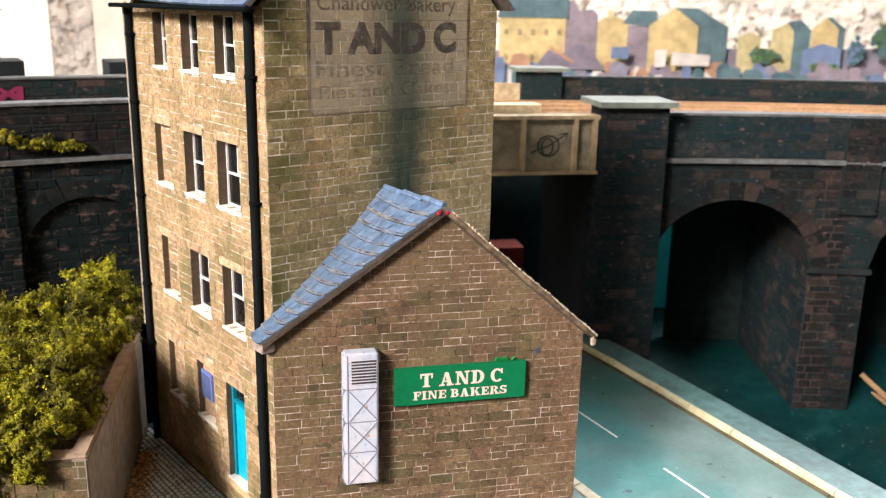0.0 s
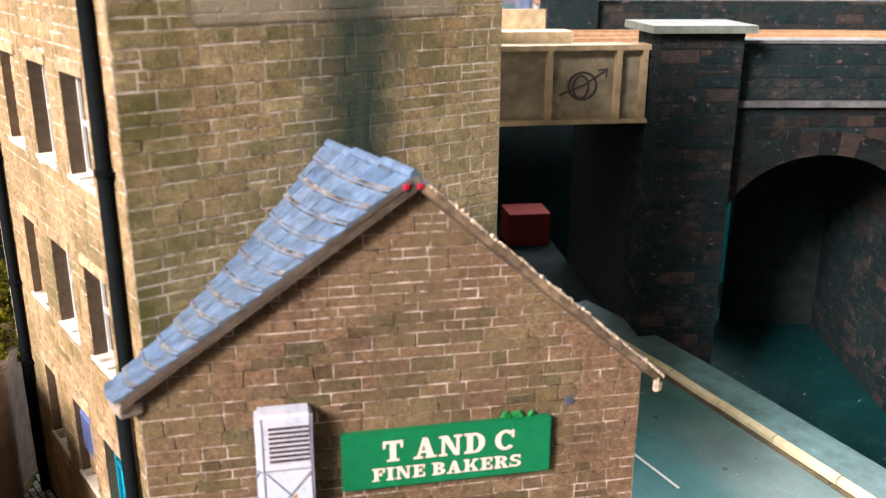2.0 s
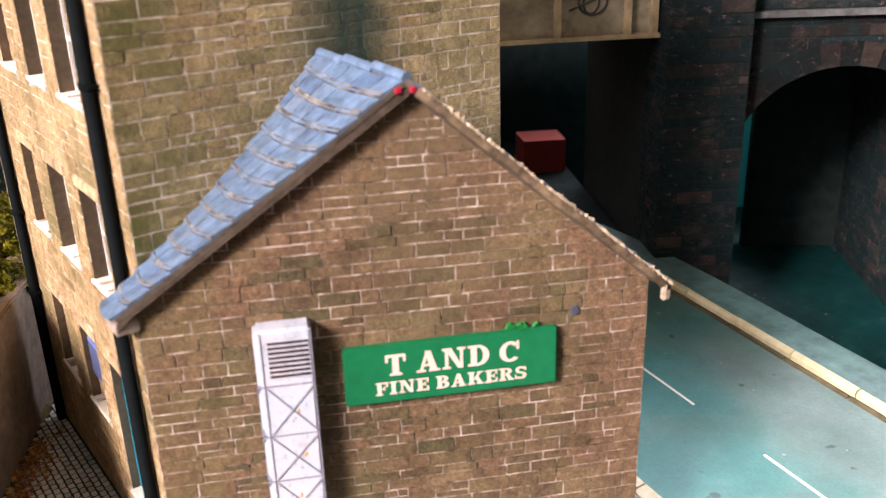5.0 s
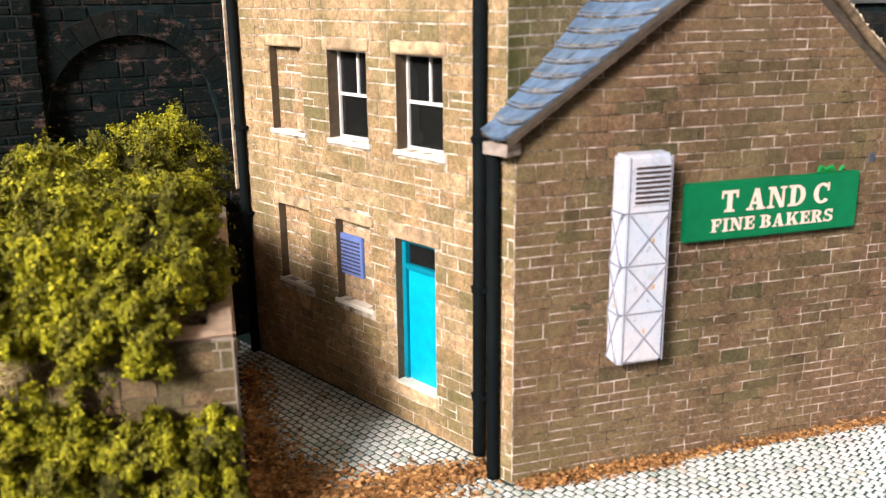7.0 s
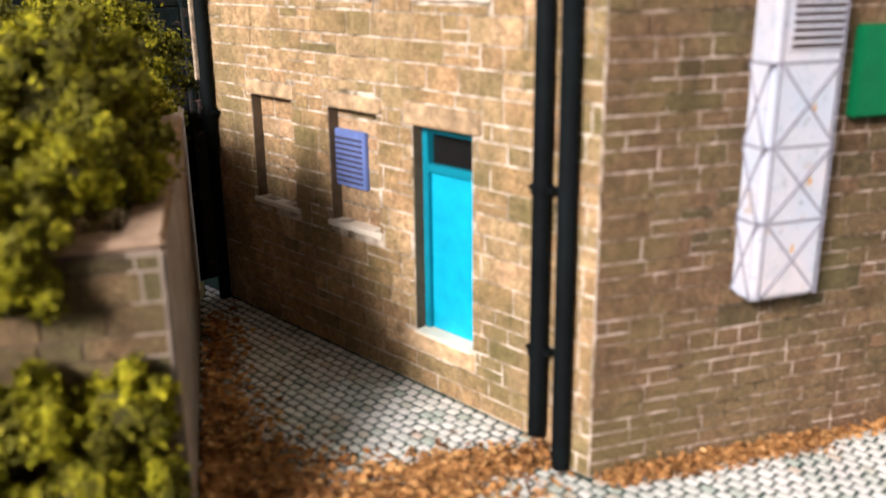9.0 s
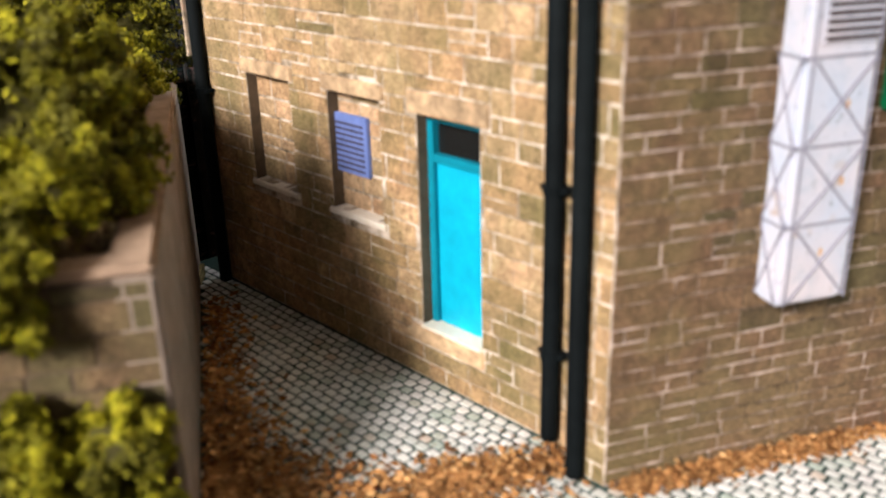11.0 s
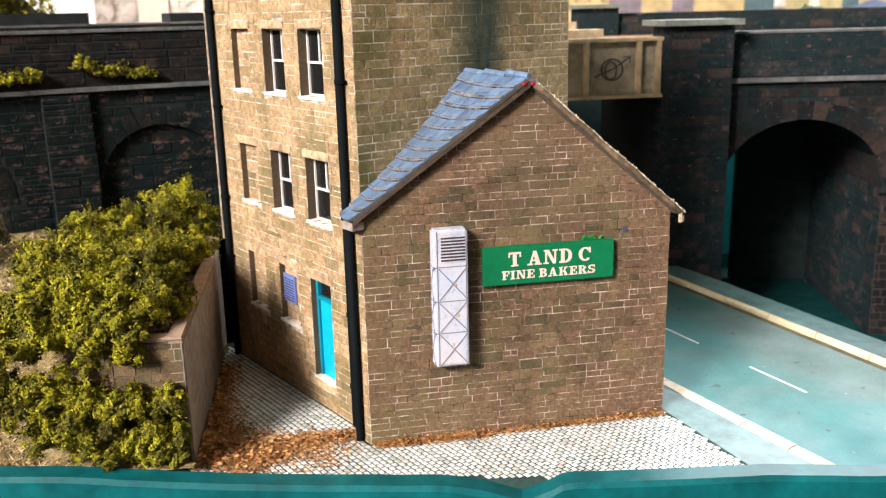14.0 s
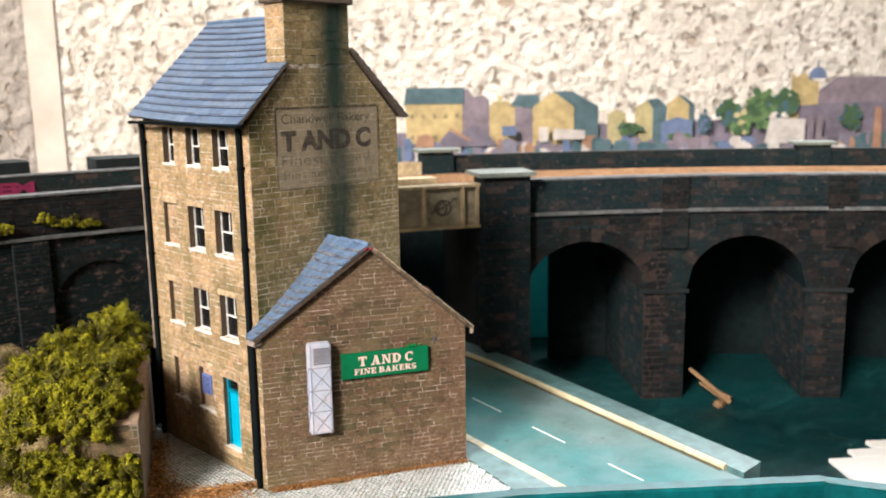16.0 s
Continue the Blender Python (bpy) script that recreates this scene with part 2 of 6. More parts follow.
def base_mat():
    m = Mat("dusty_teal_paint", 0.5, spec=0.25)
    c = m.ramp(m.noise(0.35, 4), (0.3, (0.002, 0.021, 0.024)), (0.7, (0.003, 0.042, 0.044)))
    dust = m.ramp(m.noise(9.0, 2, 0.5), (0.70, 0.0), (0.76, 0.8))
    c = m.mix(dust, c, (0.30, 0.36, 0.34))
    smear = m.ramp(m.noise(1.2, 5, 0.7, stretch=(0.4, 1, 1)), (0.55, 0.0), (0.75, 0.35))
    c = m.mix(smear, c, (0.03, 0.16, 0.16))
    m.rough(m.ramp(m.noise(1.5, 4), (0.3, 0.35), (0.7, 0.65)))
    return m.color(c).bump(m.noise(6, 5, 0.7), 0.35, 0.03).m


M_BASE = base_mat()
M_KERB = plain("cream_kerb", (0.66, 0.60, 0.40), 0.75, 0.25, 9)
M_KERB_SHADE = plain("shaded_kerb_side", (0.10, 0.085, 0.05), 0.85, 0.4, 4)
M_KERB_LINE = plain("cream_edge_strip", (0.62, 0.56, 0.42), 0.75, 0.25, 9)
M_LINE = plain("white_road_line", (0.75, 0.77, 0.75), 0.7, 0.2, 12)
M_CAPSTONE = plain("pale_green_capstone", (0.145, 0.165, 0.145), 0.8, 0.3, 8)
M_LEDGE = plain("grey_string_course", (0.10, 0.104, 0.107), 0.85, 0.55, 5)
M_BALLAST = plain("tan_trackbed", (0.56, 0.45, 0.29), 0.9, 0.4, 7)
M_RAIL = plain("rusty_rail", (0.30, 0.18, 0.10), 0.6, 0.3, 9)
M_GIRDER = plain("weathered_cream_girder", (0.40, 0.31, 0.19), 0.75, 0.45, 4)
M_GIRDER_PANEL = plain("dirty_girder_plate", (0.27, 0.235, 0.17), 0.75, 0.5, 3)
M_INK = plain("black_scrawl", (0.06, 0.055, 0.05), 0.8, 0.1, 9)
M_MAGENTA = plain("magenta_spray_paint", (0.17, 0.012, 0.06), 0.7, 0.2, 9)
M_WOOD = plain("offcut_wood", (0.24, 0.145, 0.075), 0.8, 0.3, 6)
M_WHITECARD = plain("white_foam_card", (0.82, 0.82, 0.80), 0.8, 0.05, 6)
M_ROOM = plain("cream_room_paint", (0.44, 0.38, 0.32), 0.9, 0.1, 0.4)
M_CEILING = plain("white_ceiling_paint", (0.62, 0.60, 0.56), 0.9, 0.08, 0.4)
M_FLOORING = plain("brown_floor", (0.22, 0.15, 0.10), 0.7, 0.3, 0.4)


def slate_mat():
    m = Mat("blue_grey_slate", 0.42, spec=0.45)
    c = m.ramp(m.random(), (0.0, (0.075, 0.125, 0.22)), (0.35, (0.115, 0.18, 0.29)), (0.7, (0.092, 0.15, 0.24)), (1.0, (0.135, 0.19, 0.285)))
    n = m.noise(9, 5, 0.7, stretch=(1, 1, 0.4))
    c = m.mix(0.65, c, m.ramp(n, (0.32, 0.15), (0.68, 0.9)), "OVERLAY")
    m.color(m.mix(m.ramp(m.noise(1.4, 4), (0.5, 0.0), (0.75, 0.4)), c, (0.10, 0.12, 0.13)))
    m.rough(m.ramp(n, (0.3, 0.35), (0.7, 0.6)))
    return m.bump(n, 0.4, 0.01).m


M_SLATE = slate_mat()
M_SLATE_EDGE = plain("dark_slate_edge", (0.055, 0.06, 0.085), 0.8, 0.3, 12)


def frayed_mat():
    m = Mat("frayed_slate_edge", 0.9, spec=0.2)
    return m.color(m.ramp(m.noise(7, 4, 0.7), (0.40, (0.05, 0.045, 0.045)), (0.56, (0.20, 0.18, 0.16)), (0.72, (0.38, 0.35, 0.32)))).m


M_FRAYED = frayed_mat()


def sett_mat():
    m = Mat("pale_stone_sett", 0.34, spec=0.7)
    r = m.math("FRACT", m.math("ADD", m.random(), m.island))
    c = m.ramp(r, (0.0, (0.62, 0.65, 0.64)), (0.35, (0.82, 0.83, 0.82)), (0.75, (0.72, 0.72, 0.73)), (0.93, (0.44, 0.52, 0.48)), (1.0, (0.66, 0.55, 0.48)))
    n = m.noise(22, 4)
    c = m.mix(0.4, c, m.ramp(n, (0.3, 0.25), (0.7, 0.8)), "OVERLAY")
    c = m.mix(m.ramp(m.noise(0.9, 3), (0.45, 0.0), (0.75, 0.45)), c, (0.24, 0.27, 0.22))
    c = m.mix(m.ramp(m.noise(1.7, 2), (0.62, 0.0), (0.72, 0.35)), c, (0.42, 0.33, 0.40))
    return m.color(c).bump(n, 0.4, 0.01).m


M_SETT = sett_mat()
M_SETT_BED = plain("dark_green_joint", (0.025, 0.055, 0.050), 0.9, 0.3, 10)


def road_mat():
    m = Mat("teal_grey_road", 0.3, spec=0.3)
    c = m.ramp(m.noise(0.16, 3, 0.5), (0.40, (0.014, 0.148, 0.166)), (0.52, (0.032, 0.178, 0.182)), (0.64, (0.080, 0.165, 0.150)))
    c = m.mix(m.ramp(m.noise(0.33, 4, 0.6), (0.46, 0.0), (0.68, 0.45)), c, (0.18, 0.23, 0.255))
    n = m.noise(26, 4, 0.7)
    c = m.mix(0.25, c, m.ramp(n, (0.3, 0.3), (0.7, 0.75)), "OVERLAY")
    c = m.mix(0.35, c, m.ramp(m.noise(1.1, 5, 0.7), (0.3, 0.25), (0.7, 0.8)), "OVERLAY")
    c = m.mix(m.ramp(m.noise(3.4, 2, 0.4), (0.72, 0.0), (0.75, 0.8)), c, (0.03, 0.06, 0.06))
    c = m.mix(m.ramp(m.noise(5.2, 2, 0.4), (0.74, 0.0), (0.77, 0.6)), c, (0.35, 0.36, 0.34))
    m.rough(m.ramp(m.noise(0.6, 4), (0.3, 0.45), (0.7, 0.68)))
    return m.color(c).bump(n, 0.2, 0.01).m


M_ROAD = road_mat()
M_PAVE = plain("blue_grey_pavement", (0.09, 0.18, 0.185), 0.4, 0.5, 3, 0.4)


def viaduct_mat(name, per_island, warm=False, damp_shade=False):
    m = Mat(name, 0.85, spec=0.06)
    r = m.island if per_island else m.random()
    c = m.ramp(r, *([(0.0, (0.008, 0.009, 0.010)), (0.55, (0.012, 0.012, 0.012)), (0.85, (0.020, 0.016, 0.015)), (1.0, (0.036, 0.025, 0.022))] if warm else [(0.0, (0.008, 0.017, 0.020)), (0.6, (0.012, 0.020, 0.023)), (0.85, (0.022, 0.022, 0.022)), (1.0, (0.045, 0.035, 0.033))]))
    n = m.noise(8, 5, 0.7)
    c = m.mix(0.5, c, m.ramp(n, (0.3, 0.2), (0.7, 0.85)), "OVERLAY")
    c = m.mix(m.ramp(m.noise(0.5, 3), (0.5, 0.0), (0.75, 0.55)), c, (0.014, 0.03, 0.032))
    c = m.mix(m.ramp(m.noise(1.3, 5, 0.75, stretch=(1, 1, 1.5)), (0.54, 0.0), (0.70, 0.75)), c, (0.065, 0.042, 0.036) if warm else (0.075, 0.058, 0.054))
    c = m.mix(m.ramp(m.noise(5.5, 3, 0.7, stretch=(1, 1, 1.8)), (0.62, 0.0), (0.72, 0.8)), c, (0.10, 0.068, 0.062) if warm else (0.15, 0.095, 0.09))
    c = m.mix(m.ramp(m.noise(2.0, 4, 0.7), (0.56, 0.0), (0.66, 0.75)), c, (0.010, 0.020, 0.022))
    # left wall: stone colour blackened for the shade below its ledge
    if damp_shade:
        c = m.mix(m.ramp(m.noise(0.9, 4, 0.7), (0.35, 0.95), (0.7, 0.6)), c, (0.005, 0.009, 0.009))
        c = m.mix(m.ramp(m.noise(3.2, 5, 0.8, stretch=(1, 1, 1.9)), (0.55, 0.0), (0.66, 0.75)), c, (0.125, 0.08, 0.07))
    return m.color(c).bump(n, 0.7, 0.04).m


M_VIA = viaduct_mat("sooty_viaduct_stone", True)
M_VIA_PIECE = viaduct_mat("sooty_stone_block", False)
M_VIA_SHADE = viaduct_mat("ledge_shade_stone", True, damp_shade=True)
M_VIA_SHADE_PIECE = viaduct_mat("ledge_shade_block", False, damp_shade=True)
M_VIA_WARM = viaduct_mat("sooty_brown_stone", True, True)
M_VIA_WARM_PIECE = viaduct_mat("sooty_brown_block", False, True)
M_VIA_JOINT = plain("dark_stone_joint", (0.010, 0.014, 0.015), 0.9, 0.5, 4)


def leaf_mat(name, stops, gap_shade=None):
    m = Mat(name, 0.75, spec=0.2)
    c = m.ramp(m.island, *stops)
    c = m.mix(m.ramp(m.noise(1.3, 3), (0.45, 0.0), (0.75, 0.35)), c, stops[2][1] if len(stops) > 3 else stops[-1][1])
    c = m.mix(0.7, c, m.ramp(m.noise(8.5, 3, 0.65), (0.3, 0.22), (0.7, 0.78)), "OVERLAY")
    # dark patches mixed into the leaf colour as shade in the gaps
    if gap_shade:
        c = m.mix(m.ramp(m.noise(2.8, 4, 0.65), (0.42, 0.8), (0.56, 0.0)), c, gap_shade)
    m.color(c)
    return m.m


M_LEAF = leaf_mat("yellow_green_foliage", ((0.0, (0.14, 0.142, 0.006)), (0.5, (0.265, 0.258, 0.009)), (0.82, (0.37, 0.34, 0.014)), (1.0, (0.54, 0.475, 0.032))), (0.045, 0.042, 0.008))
M_LEAF_DARK = leaf_mat("dark_green_foliage", ((0.0, (0.02, 0.03, 0.015)), (0.6, (0.06, 0.065, 0.03)), (1.0, (0.14, 0.085, 0.04))))
# near-black core colour, so gaps between the leaves read as shade
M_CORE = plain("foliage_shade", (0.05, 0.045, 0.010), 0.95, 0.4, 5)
M_LITTER = leaf_mat("brown_leaf_litter", ((0.0, (0.10, 0.042, 0.015)), (0.45, (0.27, 0.12, 0.04)), (0.8, (0.50, 0.26, 0.10)), (1.0, (0.62, 0.38, 0.17))))

M_STRAW = leaf_mat("straw_scatter", ((0.0, (0.16, 0.10, 0.04)), (0.5, (0.42, 0.31, 0.15)), (0.85, (0.62, 0.50, 0.29)), (1.0, (0.45, 0.34, 0.17))))


def grass_ground_mat():
    m = Mat("dry_scatter_ground", 0.95, spec=0.1)
    n = m.noise(12, 6, 0.75)
    c = m.ramp(n, (0.3, (0.10, 0.07, 0.025)), (0.5, (0.36, 0.28, 0.13)), (0.68, (0.55, 0.45, 0.24)))
    c = m.mix(m.ramp(m.noise(1.0, 3), (0.45, 0.0), (0.7, 0.7)), c, (0.10, 0.085, 0.03))
    c = m.mix(m.ramp(m.noise(3.0, 4, 0.7), (0.50, 0.0), (0.62, 0.75)), c, (0.055, 0.042, 0.02))
    c = m.mix(m.ramp(m.noise(4.2, 3, 0.7), (0.60, 0.0), (0.68, 0.7)), c, (0.36, 0.20, 0.08))
    return m.color(c).bump(n, 1.0, 0.06).m


M_GRASS = grass_ground_mat()


def plaster_mat(grey=False):
    m = Mat("rough_shaded_plaster" if grey else "rough_white_plaster", 0.9, spec=0.2)
    n = m.noise(0.85, 5, 0.6)
    pit = m.ramp(m.noise(1.25, 4, 0.55), (0.34, 0.0), (0.43, 1.0))
    c = m.mix(m.ramp(m.noise(0.06, 2), (0.35, 0.0), (0.65, 1.0)), (0.80, 0.74, 0.66), (0.78, 0.70, 0.61))
    c = m.mix(m.ramp(m.noise(1.1, 4, 0.65), (0.46, 0.0), (0.70, 0.7)), c, (0.58, 0.49, 0.41))
    # same plaster greyed, for the strip that lies in shade
    if grey:
        c = m.mix(m.ramp(m.noise(0.7, 4, 0.65), (0.3, 0.6), (0.6, 1.0)), c, (0.37, 0.32, 0.285))
    # pits are browned as well as sunk, for the small shadows in them
    c = m.mix(m.math("SUBTRACT", 1.0, pit), c, (0.46, 0.36, 0.28))
    m.color(c)
    h = m.mix(0.5, m.ramp(n, (0.3, 0.0), (0.7, 1.0)), pit)
    return m.bump(h, 0.85, 1.1).m


M_PLASTER = plaster_mat()
M_PLASTER_SHADE = plaster_mat(True)
M_TRIM = plain("pinkish_smooth_plaster", (0.62, 0.535, 0.465), 0.9, 0.15, 0.4)
M_SMOOTH = plain("smooth_cream_plaster", (0.88, 0.80, 0.72), 0.85, 0.08, 0.5)


def glass_mat():
    m = Mat("window_glass", 0.06, spec=0.5)
    m.color((0.13, 0.135, 0.135))
    m.p.inputs["IOR"].default_value = 1.3
    m.p.inputs["Transmission Weight"].default_value = 0.93
    return m.m


M_GLASS = glass_mat()

# ---- mesh tools ----
ORIGIN = {}


class Geo:
    def __init__(self):
        self.v, self.f = [], []

    def add(self, verts, faces):
        k = len(self.v)
        self.v += [tuple(p) for p in verts]
        self.f += [tuple(i + k for i in f) for f in faces]
        return self

    def box(self, lo, hi, place=None, chamfer=0.0):
        """A box between two corners, run through place(x, y, z) if given; chamfer cuts its edges."""
        if chamfer <= 0:
            c = [(x, y, z) for z in (lo[2], hi[2]) for x, y in ((lo[0], lo[1]), (hi[0], lo[1]), (hi[0], hi[1]), (lo[0], hi[1]))]
            fs = [(3, 2, 1, 0), (4, 5, 6, 7), (0, 1, 5, 4), (1, 2, 6, 5), (2, 3, 7, 6), (3, 0, 4, 7)]
        else:
            bm = bmesh.new()
            bmesh.ops.create_cube(bm, size=1.0)
            for v in bm.verts:
                v.co = Vector([lo[i] + (v.co[i] + 0.5) * (hi[i] - lo[i]) for i in range(3)])
            bmesh.ops.bevel(bm, geom=bm.edges[:], offset=chamfer, segments=2, affect="EDGES", clamp_overlap=True)
            bm.verts.index_update()
            c = [tuple(v.co) for v in bm.verts]
            fs = [tuple(v.index for v in f.verts) for f in bm.faces]
            bm.free()
        if place:
            c = [place(*p) for p in c]
        return self.add(c, fs)

    def prism(self, poly, d0, d1, place, inset=0.0):
        """A convex polygon (s, z) raised from d0 to d1, its raised face drawn in by inset."""
        n = len(poly)
        cx, cz = sum(p[0] for p in poly) / n, sum(p[1] for p in poly) / n
        top = []
        for s, z in poly:
            ds, dz = cx - s, cz - z
            top.append((s + math.copysign(min(inset, abs(ds)), ds), z + math.copysign(min(inset, abs(dz)), dz)))
        verts = [place(s, z, d0) for s, z in poly] + [place(s, z, d1) for s, z in top]
        faces = [tuple(range(n, 2 * n))] + [(i, (i + 1) % n, n + (i + 1) % n, n + i) for i in range(n)]
        return self.add(verts, faces)

    def tube(self, points, r, sides=10, cap=True):
        rings = []
        pts = [Vector(p) for p in points]
        for i, p in enumerate(pts):
            d = (pts[min(i + 1, len(pts) - 1)] - pts[max(i - 1, 0)]).normalized()
            e = d.orthogonal().normalized() if i == 0 else (rings[-1][1] - d * rings[-1][1].dot(d)).normalized()
            rr = r[i] if isinstance(r, (list, tuple)) else r
            rings.append(([p + rr * (math.cos(a) * e + math.sin(a) * d.cross(e)) for a in [2 * math.pi * k / sides for k in range(sides)]], e))
        verts = [v for ring, _ in rings for v in ring]
        faces = []
        for i in range(len(rings) - 1):
            for k in range(sides):
                faces.append((i * sides + k, i * sides + (k + 1) % sides, (i + 1) * sides + (k + 1) % sides, (i + 1) * sides + k))
        if cap:
            faces += [tuple(reversed(range(sides))), tuple(range(len(verts) - sides, len(verts)))]
        return self.add(verts, faces)

    def mesh(self, name, origin, material, smooth=False):
        me = bpy.data.meshes.new(name)
        me.from_pydata([((x - origin[0]) * K, (y - origin[1]) * K, (z - origin[2]) * K) for x, y, z in self.v], [], self.f)
        me.materials.append(material)
        if smooth:
            me.polygons.foreach_set("use_smooth", [True] * len(me.polygons))
        me.update()
        return me


def fix_normals(me):
    bm = bmesh.new()
    bm.from_mesh(me)
    bmesh.ops.recalc_face_normals(bm, faces=bm.faces[:])
    bm.to_mesh(me)
    bm.free()


def thing(name, origin, label, category, group="", kind="", geo=None, material=None, smooth=False):
    """A top-level thing: an Empty at its base, or one mesh."""
    ob = new(name, geo.mesh(name, origin, material, smooth) if geo else None)
    if geo:
        fix_normals(ob.data)
    else:
        ob.empty_display_size = 0.005
    ob.location = Vector(origin) * K
    ORIGIN[ob.name] = Vector(origin)
    return tagged(ob, label, category, group, kind)


def part(name, geo, material, parent, label="", smooth=False, fix=True, kind=""):
    """One mesh under a thing or under a part of it."""
    origin = ORIGIN[parent.name]
    ob = new(name, geo.mesh(name, origin, material, smooth))
    if fix:
        fix_normals(ob.data)
    ob.parent = parent
    ORIGIN[ob.name] = origin
    return tagged(ob, label, kind=kind)


def plane_place(o, u, n):
    """Coordinates on a wall: s along u, height z, d out of the wall along n."""
    o, u, n = Vector(o), Vector(u).normalized(), Vector(n).normalized()
    return lambda s, z, d: tuple(o + u * s + n * d + Vector((0, 0, z)))


def boxed(place):
    return lambda s, d, z: place(s, z, d)


def clip(poly, planes):
    """Cut a convex polygon by half planes (a, b, c): a*s + b*z <= c."""
    for a, b, c in planes:
        out = []
        for i, p in enumerate(poly):
            q = poly[(i + 1) % len(poly)]
            fp, fq = a * p[0] + b * p[1] - c, a * q[0] + b * q[1] - c
            if fp <= 0:
                out.append(p)
            if fp * fq < 0:
                t = fp / (fp - fq)
                out.append((p[0] + t * (q[0] - p[0]), p[1] + t * (q[1] - p[1])))
        poly = out
        if len(poly) < 3:
            return []
    return poly


def minus(rects, hole):
    out = []
    for s0, s1, z0, z1 in rects:
        a, b, c, d = hole
        if s1 <= a or s0 >= b or z1 <= c or z0 >= d:
            out.append((s0, s1, z0, z1))
            continue
        if s0 < a:
            out.append((s0, a, z0, z1))
        if s1 > b:
            out.append((b, s1, z0, z1))
        m0, m1 = max(s0, a), min(s1, b)
        if z0 < c:
            out.append((m0, m1, z0, c))
        if z1 > d:
            out.append((m0, m1, d, z1))
    return [r for r in out if r[1] - r[0] > 0.035 and r[3] - r[2] > 0.035]


def coursed(width, z0, z1, rng, heights=(0.13, 0.23), lengths=(0.2, 0.62), split=0.16):
    """Courses of stones of uneven height and length, as rectangles."""
    z = z0
    while z < z1 - 0.02:
        h = rng.uniform(*heights)
        if z + h > z1 - 0.06:
            h = z1 - z
        s = 0.0
        while s < width - 0.01:
            w = rng.uniform(*lengths)
            if s + w > width - lengths[0] * 0.6:
                w = width - s
            if rng.random() < split and h > 0.15:
                cut = rng.uniform(0.4, 0.6) * h
                yield s, s + w, z, z + cut
                mid = s + w * rng.uniform(0.35, 0.65)
                yield s, mid, z + cut, z + h
                yield mid, s + w, z + cut, z + h
            else:
                yield s, s + w, z, z + h
            s += w
        z += h


def panel(geo, width, z0, z1, holes, place, thick, apex=None):
    """A wall panel with openings right through it, and a gable on top where apex (s, z) is given."""
    ss = sorted({0.0, width, *[min(max(v, 0), width) for h in holes for v in h[:2]]})
    zs = sorted({z0, z1, *[min(max(v, z0), z1) for h in holes for v in h[2:]]})
    solid = {}
    for i in range(len(ss) - 1):
        for j in range(len(zs) - 1):
            cs, cz = (ss[i] + ss[i + 1]) / 2, (zs[j] + zs[j + 1]) / 2
            solid[i, j] = not any(h[0] < cs < h[1] and h[2] < cz < h[3] for h in holes)
    for (i, j), full in solid.items():
        if not full:
            continue
        a, b, c, d = ss[i], ss[i + 1], zs[j], zs[j + 1]
        geo.add([place(a, c, 0), place(b, c, 0), place(b, d, 0), place(a, d, 0)], [(0, 1, 2, 3)])
        geo.add([place(a, c, -thick), place(b, c, -thick), place(b, d, -thick), place(a, d, -thick)], [(3, 2, 1, 0)])
        for (di, dj), (p, q) in {(-1, 0): ((a, c), (a, d)), (1, 0): ((b, c), (b, d)), (0, -1): ((a, c), (b, c)), (0, 1): ((a, d), (b, d))}.items():
            if not solid.get((i + di, j + dj)) and not (apex and dj == 1 and j == len(zs) - 2):
                geo.add([place(*p, 0), place(*q, 0), place(*q, -thick), place(*p, -thick)], [(0, 1, 2, 3)])
    if apex:
        tri = [(0.0, z1), (width, z1), apex]
        geo.add([place(*p, 0) for p in tri] + [place(*p, -thick) for p in tri], [(0, 1, 2), (5, 4, 3), (1, 2, 5, 4), (2, 0, 3, 5)])
    return geo


def stones(parent, rects, place, material, rng, planes=(), proud=0.008, joint=0.006, limit=300, near=None, piece="stone"):
    """One object per stone; those past the limit, furthest from near, are joined into one part."""
    polys = []
    for s0, s1, z0, z1 in rects:
        j = joint
        poly = clip([(s0 + j, z0 + j), (s1 - j, z0 + j), (s1 - j, z1 - j), (s0 + j, z1 - j)], planes)
        if len(poly) >= 3:
            xs, zs = [p[0] for p in poly], [p[1] for p in poly]
            if max(xs) - min(xs) > 0.03 and max(zs) - min(zs) > 0.03:
                polys.append(poly)
    if near and len(polys) > limit:
        polys.sort(key=lambda p: (p[0][0] - near[0]) ** 2 + (p[0][1] - near[1]) ** 2)
    rest = Geo()
    for n, poly in enumerate(polys):
        if rng.random() < 0.8 and len(poly) == 4:
            poly = [(s + rng.uniform(-0.005, 0.005), z + rng.uniform(-0.004, 0.004)) for s, z in poly]
        g = Geo() if n < limit else rest
        g.prism(poly, -0.004, proud * rng.uniform(0.5, 1.4), place, 0.004)
        if n < limit:
            part(piece, g, material, parent, fix=False)
    if rest.v:
        part("remaining_stonework", rest, material, parent, fix=False, kind="stuff")


